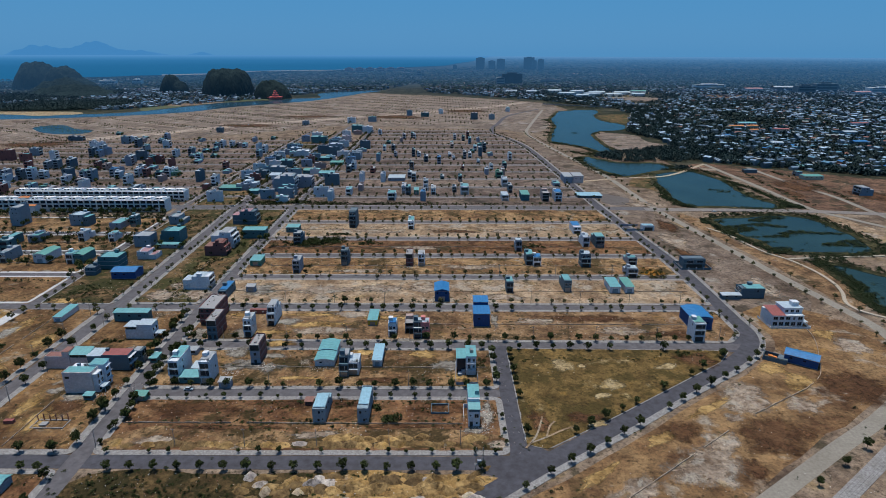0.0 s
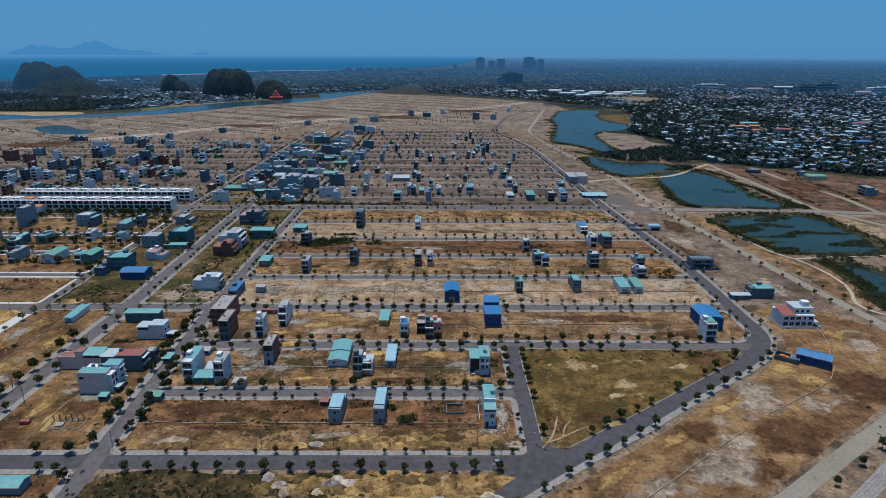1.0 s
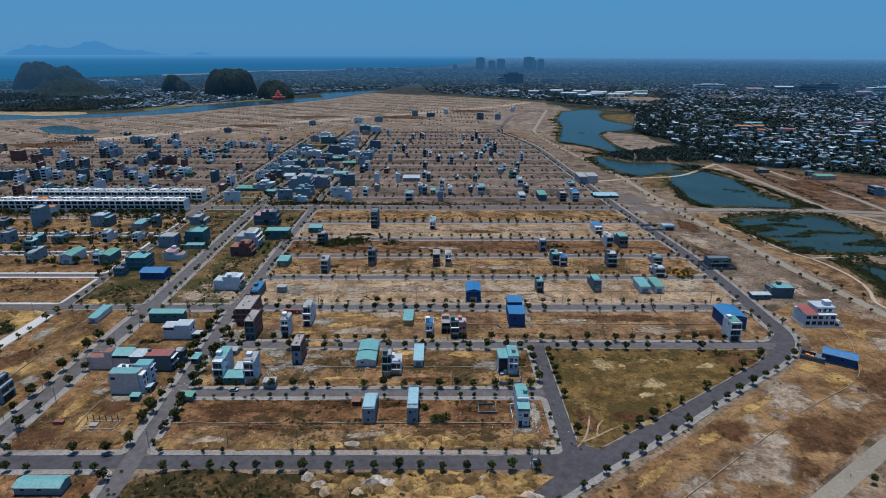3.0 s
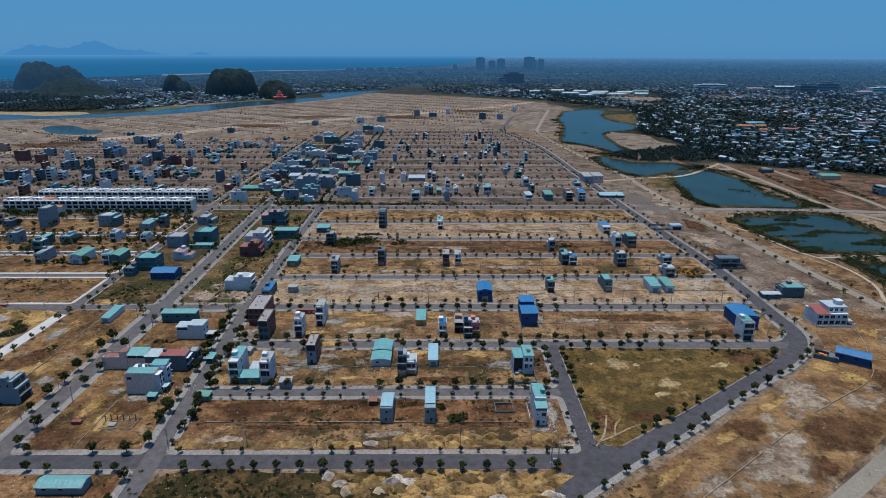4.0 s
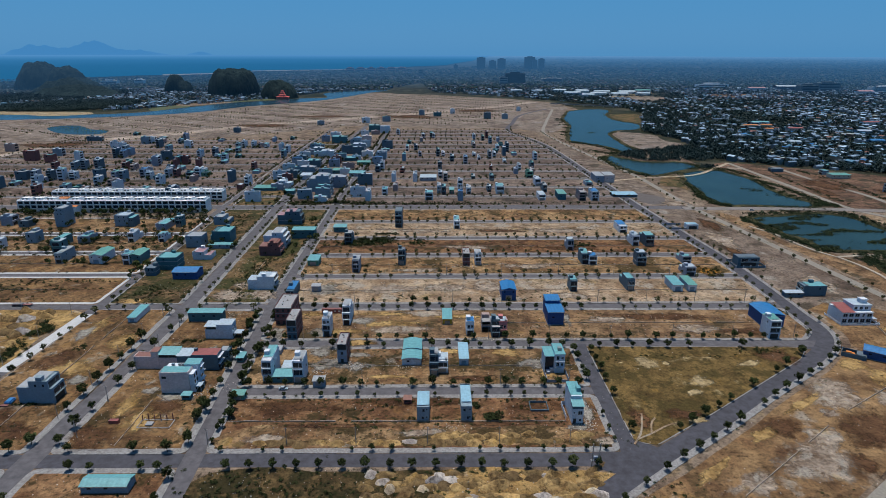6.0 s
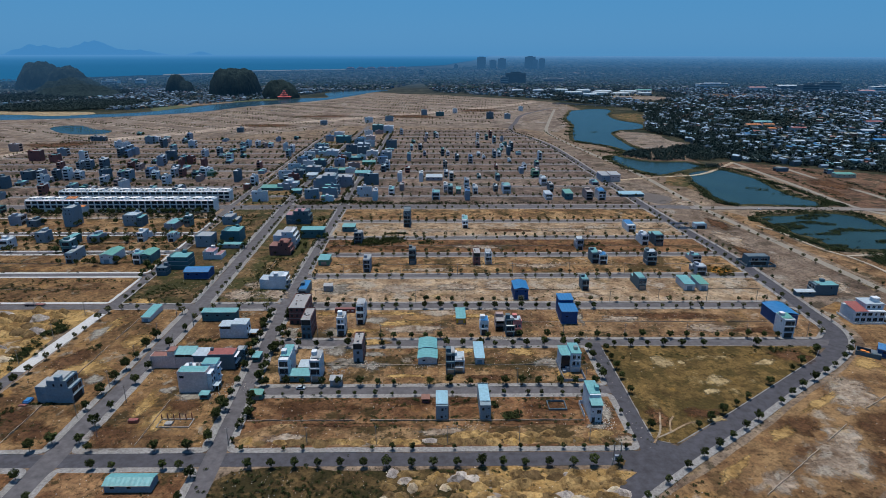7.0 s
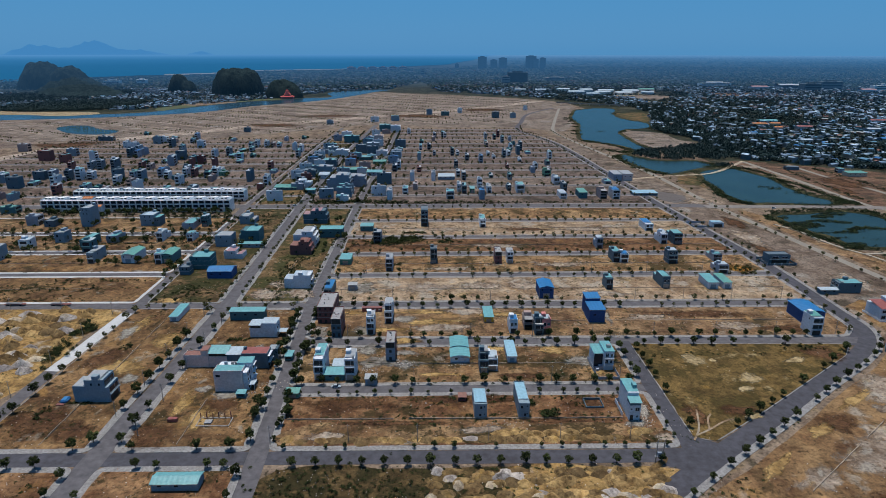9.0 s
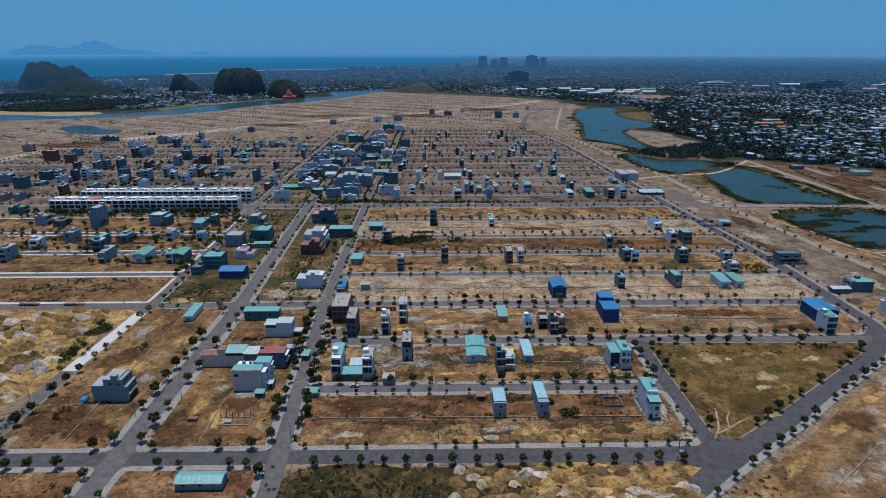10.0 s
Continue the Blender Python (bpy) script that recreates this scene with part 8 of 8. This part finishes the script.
def low_wall(points, h=0.7, label="low weathered masonry boundary wall with gaps"):
    """Short lengths of uneven height, some of them fallen."""
    ob = tagged(new("boundary_wall"), label, "wall", kind="structure")
    r = random.Random(int(points[0][0] * 7 + points[0][1]))
    for a, b in zip(points, points[1:]):
        a, b = Vector((*a[:2], 0)), Vector((*b[:2], 0))
        n = max(1, round((b - a).length / 6.5))
        for k in range(n):
            if r.random() < 0.07:
                continue
            p, q = a.lerp(b, k / n), a.lerp(b, (k + 1) / n)
            ribbon("wall_length", [p, q], 0.11, 0.1, 0.25 + h * r.uniform(0.6, 1.0), WALL_STONE, r.uniform(-0.05, 0.05), parent=ob)
    return ob


low_wall([(-136, 215.3), (9, 214.6)])
low_wall([(-20, 312), (155, 311.5)], 0.5)
low_wall([(-136, 262.5), (22, 262.2)], 0.5)
low_wall([(-176, 199), (-175.5, 232)], 0.6)
low_wall([(-231, 199), (-230.5, 325)], 0.6)
low_wall([(64, 169), (120, 210.5)], 0.4)
low_wall([(131, 219), (172, 243.5)], 0.4)
low_wall(smooth_line([(172, 243.5), (185, 255), (195, 272), (206, 295), (208, 312), (200, 325)], 4), 0.5)
low_wall([(-176, 345), (-176, 420)], 0.6)
for y in (362, 411, 456, 504):
    low_wall([(-140, y), (xd(y) - 12, y)], 0.45)
for y in (365, 416, 466):
    low_wall([(-600, y), (-300, y)], 0.45)


def pole(x, y, h=8.5, arm=False):
    ob = thing("utility_pole", "slender grey concrete utility pole", "pole", "utility poles")
    ob.location = (x, y, 0.2)
    bm = bmesh.new()
    bmesh.ops.create_cone(bm, segments=6, radius1=0.16, radius2=0.09, depth=h, cap_ends=True)
    bmesh.ops.translate(bm, verts=bm.verts[:], vec=(0, 0, h / 2))
    part("shaft", bm, POLE, ob)
    part("crossarm", blocks((-0.8, 0.8, -0.05, 0.05, h - 0.7, h - 0.58)), STEEL, ob)
    return ob


def kiosk(x, y, w, d, h, wall, roof, label):
    """A small hut of sheet metal with a lean-to roof and a dark painted panel for its open counter."""
    ob = thing("hut", label, "hut", "huts")
    ob.location = (x, y, 0.2)
    part("wall", blocks((-w / 2, w / 2, -d / 2, d / 2, 0, h)), WALLS[wall], ob)
    ribbed_roof(ob, -w / 2 - 0.3, w / 2 + 0.3, -d / 2 - 0.5, d / 2 + 0.3, h, 0.35, ROOFS[roof])
    part("counter_opening", blocks((-w * 0.35, w * 0.35, -d / 2 - 0.03, -d / 2 + 0.02, 0.9, h - 0.4)), DARKNESS, ob)
    return ob


kiosk(-157, 273.5, 4, 3.5, 2.6, "green", "green", "small green sheet-metal hut under street trees")
kiosk(-146.8, 269.5, 3.6, 5.5, 2.6, "teal", "teal", "small teal sheet-metal hut beside the street")
kiosk(-131, 277, 6, 4, 2.6, "grey", "grey", "low grey shack beside the houses")
kiosk(-160.5, 233.8, 4, 2.8, 2.4, "teal", "teal", "small teal kiosk by the pavement")
kiosk(-59.6, 230, 3.4, 3, 2.2, "brick", "brick", "small brown brick hut behind a narrow house")
first_pole = pole(-107, 199.5)
for x, y in [(-107 + 28.5 * k, 199.5) for k in range(1, 5)] + [(-138, 199 + 0 * k) for k in range(1)] + [(x, 292) for x in range(-120, 165, 34)] + [(x, 342.3) for x in range(-130, 165, 31)] \
        + [(x, 245) for x in range(-115, 20, 33)] + [(x, 391.5) for x in range(-120, 160, 40)] + [(x, 331) for x in range(-420, -270, 30)] + [(-194.5, y) for y in range(205, 330, 26)] + [(-209.5, y) for y in range(218, 330, 26)] \
        + [(-266.5, y) for y in range(205, 330, 30)]:
    copy_thing(first_pole, pose(x + rng.uniform(-0.6, 0.6), y, 0.2))


def transformer(x, y):
    ob = thing("transformer_pole", "twin concrete poles carrying a grey transformer", "pole")
    ob.location = (x, y, 0.1)
    for sx in (-1.3, 1.3):
        part("shaft", blocks((sx - 0.15, sx + 0.15, -0.15, 0.15, 0, 10.5)), POLE, ob)
    part("platform", blocks((-1.8, 1.8, -0.6, 0.6, 3.0, 3.15)), STEEL, ob)
    part("transformer", blocks((-0.8, 0.8, -0.5, 0.5, 3.15, 4.8)), WALLS["grey"], ob)
    part("crossarm", blocks((-1.9, 1.9, -0.08, 0.08, 9.2, 9.35)), STEEL, ob)
    part("crossarm", blocks((-1.9, 1.9, -0.08, 0.08, 7.6, 7.75)), STEEL, ob)
    return ob


transformer(14, 185.3)


def embankment():
    """A stepped pale concrete revetment along the shore road."""
    ob = tagged(new("revetment"), "pale stepped concrete revetment", "revetment", kind="structure")
    line = smooth_line([(112, 148), (143.7, 171.3), (173.2, 193.2), (215, 225), (240, 246)], 5)
    for k in range(5):
        ribbon("step", line, 0.55, 0.0, 0.9 - 0.15 * k, PAVING, 1.1 * k - 2.2, parent=ob)


embankment()


VERMILION = surface("vermilion_tiles", (0.44, 0.065, 0.065), 0.7)


def pagoda(x, y):
    ob = thing("pagoda", "red-roofed tiered temple below a wooded hill", "temple")
    ob.matrix_basis = pose(x, y, 0)
    z, w = 0.0, 46.0
    for k, hgt in enumerate((8, 6, 5, 4)):
        part("hall", blocks((-w * 0.42, w * 0.42, -w * 0.2, w * 0.2, z, z + hgt)), WALLS["redwhite"], ob)
        bm = bmesh.new()
        v = [bm.verts.new(p) for p in ((-w / 2, -w * 0.28, z + hgt), (w / 2, -w * 0.28, z + hgt), (w / 2, w * 0.28, z + hgt), (-w / 2, w * 0.28, z + hgt), (-w * 0.3, 0, z + hgt + 3.2), (w * 0.3, 0, z + hgt + 3.2))]
        for f in ((0, 1, 5, 4), (1, 2, 5), (2, 3, 4, 5), (3, 0, 4), (3, 2, 1, 0)):
            bm.faces.new([v[i] for i in f])
        part("tiled_roof", bm, VERMILION, ob)
        z, w = z + hgt + 1.2, w * (0.62 if k else 0.5)
    return ob


pagoda(-563, 2045)


def car(x, y, turn, paint):
    ob = thing("car", f"small {paint} car parked by the kerb", "car")
    ob.matrix_basis = pose(x, y, 0.12, 0, 0, turn)
    bm = blocks((-2.1, 2.1, -0.85, 0.85, 0.35, 0.95))
    bmesh.ops.bevel(bm, geom=bm.edges[:], offset=0.12, segments=2, affect="EDGES")
    part("body", bm, WALLS["white"] if paint == "white" else ROOFS["bluegrey"], ob)
    bm = bmesh.new()
    v = [bm.verts.new(p) for p in ((-1.5, -0.78, 0.95), (1.1, -0.78, 0.95), (1.1, 0.78, 0.95), (-1.5, 0.78, 0.95), (-1.1, -0.66, 1.5), (0.5, -0.66, 1.5), (0.5, 0.66, 1.5), (-1.1, 0.66, 1.5))]
    for f in ((4, 5, 6, 7), (0, 1, 5, 4), (1, 2, 6, 5), (2, 3, 7, 6), (3, 0, 4, 7)):
        bm.faces.new([v[i] for i in f])
    part("cabin", bm, GLASS, ob)
    part("cabin_roof", blocks((-1.1, 0.5, -0.66, 0.66, 1.5, 1.54)), WALLS["white"] if paint == "white" else ROOFS["bluegrey"], ob)
    for sx in (-1.3, 1.3):
        for sy in (-0.8, 0.8):
            bm = bmesh.new()
            bmesh.ops.create_cone(bm, segments=12, radius1=0.33, radius2=0.33, depth=0.2, cap_ends=True)
            bmesh.ops.rotate(bm, verts=bm.verts[:], cent=(0, 0, 0), matrix=Matrix.Rotation(radians(90), 3, "X"))
            bmesh.ops.translate(bm, verts=bm.verts[:], vec=(sx, sy, 0.33))
            part("wheel", bm, DARKNESS, ob)
    return ob


car(-149.5, 275, 80, "white")
car(-118.5, 241, 0, "blue")
car(-166.5, 509, 90, "white")
car(-215, 588, 0, "blue")
car(270, 569.5, -4, "blue")
car(-151.5, 262, 84, "blue")
footing = thing("foundation", "low dark square foundation of an unbuilt house", "foundation")
footing.matrix_basis = pose(-1, 225.5, 0.27)
part("wall", blocks((-4, 4, -3.5, -3.2, 0, 0.9), (-4, -3.7, -3.2, 3.5, 0, 0.9), (3.7, 4, -3.2, 3.5, 0, 0.9), (-3.7, 3.7, 3.2, 3.5, 0, 0.9)), WALLS["slate"], footing)
tarp = thing("covered_pile", "pile of goods under a blue sheet beside a house", "pile")
tarp.matrix_basis = pose(-239, 231, 0.27)
bm = blocks((-1.6, 1.6, -2.2, 2.2, 0, 1.5))
bmesh.ops.bevel(bm, geom=bm.edges[:], offset=0.5, segments=2, affect="EDGES")
part("sheet", bm, ROOFS["blue"], tarp)
part("boards", blocks((-2.2, 1.2, -3.6, -2.4, 0, 0.5)), WALLS["brick"], tarp)


def post_frame(x, y):
    """Bare posts and a soil-filled footing on a lot where building has begun."""
    ob = thing("footing_posts", "rusty reinforcement posts over a new footing", "building site")
    ob.matrix_basis = pose(x, y, 0.27)
    part("footing", blocks((-7, 7, -3, -2.7, 0, 0.35), (-7, 7, 2.7, 3, 0, 0.35), (-7, -6.7, -2.7, 2.7, 0, 0.35), (6.7, 7, -2.7, 2.7, 0, 0.35), (-4, -1, -1.6, 1, 0, 0.7)), CONCRETE, ob)
    for k in range(6):
        part("post", blocks((-6.8 + 2.6 * k, -6.5 + 2.6 * k, 2.4, 2.7, 0.35, 3.6 if k % 2 else 2.9)), WALLS["brick"], ob)
    return ob


post_frame(-166, 214)
crate = thing("container", "small red steel skip", "container")
crate.matrix_basis = pose(-184, 215, 0.27)
part("body", blocks((-2, 2, -0.9, 0.9, 0.1, 1.5)), ROOFS["red"], crate)
part("rim", blocks((-2.06, 2.06, -0.96, -0.9, 1.4, 1.55), (-2.06, 2.06, 0.9, 0.96, 1.4, 1.55)), WALLS["brick"], crate)
box_unit = thing("container", "long red steel shipping container", "container")
box_unit.matrix_basis = pose(-110, 334 - 7, 0.27)
part("body", blocks((-6, 6, -1.2, 1.2, 0.1, 2.7)), WALLS["brick"], box_unit)
for x in (-3.4, 1.2, 3.9):
    part("marking", blocks((x, x + 1.3, -1.22, -1.205, 1.0, 1.9)), WALLS["white"], box_unit, "pale painted bar")
part("end_frame", blocks((-6.05, -5.9, -1.25, 1.25, 0, 2.75), (5.9, 6.05, -1.25, 1.25, 0, 2.75)), ROOFS["red"], box_unit)
barn = shed(0, 0, 15.0, 8, 4.6, "blue", "blue", ridge="across")
barn.matrix_basis = pose(181, 265, 0.1, 0, 0, -36)
yard = thing("yard_wall", "dark slate walled yard beside the blue barn", "wall")
yard.matrix_basis = pose(171.5, 271, 0.1, 0, 0, -36)
part("wall", blocks((-5.5, 5.5, -3, -2.8, 0, 2.3), (-5.5, -5.3, -2.8, 4, 0, 2.3), (5.3, 5.5, -2.8, 4, 0, 2.3), (-5.3, 5.3, 3.8, 4, 0, 2.0)), WALLS["slate"], yard)
part("lean_to_roof", blocks((1.0, 5.3, -1.5, 3.6, 1.9, 2.05)), ROOFS["slate"], yard)
part("stacked_bricks", blocks((-3.5, -1.2, 0.2, 2.0, 0, 1.6), (-1.0, 0.4, 0.6, 2.4, 0, 1.1)), WALLS["orange"], yard, "orange brick stacks")
plot = thing("yard_wall", "low slate wall round the flat dark house", "wall")
plot.matrix_basis = pose(178, 407, 0.1)
part("wall", blocks((-4, 18, -3.0, -2.8, 0, 1.5), (-4, -3.8, -2.8, 13, 0, 1.5), (17.8, 18, -2.8, 13, 0, 1.5), (-3.8, 17.8, 12.8, 13, 0, 1.5)), WALLS["slate"], plot)
for x in (-4, 1.4, 6.8, 12.2, 17.6):
    part("pier", blocks((x - 0.2, x + 0.4, -3.15, -2.65, 0, 1.9)), WALLS["grey"], plot)
low_yard = thing("yard_wall", "low grey walled lot with a small white hut", "wall")
low_yard.matrix_basis = pose(161, 504, 0.1)
part("wall", blocks((0, 17, 0, 0.2, 0, 1.7), (0, 0.2, 0.2, 15, 0, 1.7), (0.2, 17, 14.8, 15, 0, 1.7)), WALLS["grey"], low_yard)
tube_house(178.2, 504, 10, 8, 4.2, "white", "paleblue", "S", head=False)
tube_house(398, 770, 16, 9, 4.4, "slate", "slate", "W", head=False)
tube_house(455, 752, 8, 8, 5.5, "bluegrey", "teal", "W", head=False)
tube_house(463, 640, 14, 14, 9.5, "bluegrey", "grey", "W")
shed(452, 728, 24, 12, 4.5, "cream", "green")
shed(484, 800, 20, 10, 4.5, "slate", "teal")


def trailer(x, y, load):
    """A parked flatbed trailer on twin axles."""
    ob = thing("trailer", "long low flatbed trailer parked on the street", "trailer", "parked trailers")
    ob.matrix_basis = pose(x, y, 0.12)
    part("bed", blocks((-6.2, 6.2, -1.2, 1.2, 0.95, 1.2), (-6.2, 6.2, -0.5, -0.3, 0.7, 0.95), (-6.2, 6.2, 0.3, 0.5, 0.7, 0.95)), WALLS["brick"], ob)
    part("load", blocks((-5.6, load, -1.1, 1.1, 1.2, 1.5), (-5.2, load - 0.6, -0.9, 0.9, 1.5, 1.75)), STEEL, ob, "stacked grey steel sheets")
    for ax in (-4.8, -3.6, 3.4):
        for ay in (-1.0, 1.0):
            bm = bmesh.new()
            bmesh.ops.create_cone(bm, segments=12, radius1=0.48, radius2=0.48, depth=0.35, cap_ends=True)
            bmesh.ops.rotate(bm, verts=bm.verts[:], cent=(0, 0, 0), matrix=Matrix.Rotation(radians(90), 3, "X"))
            bmesh.ops.translate(bm, verts=bm.verts[:], vec=(ax, ay, 0.48))
            part("wheel", bm, GLASS, ob, "black rubber wheel")
    return ob


trailer(-333, 339, 4.0)
trailer(-305, 338.6, 1.0)
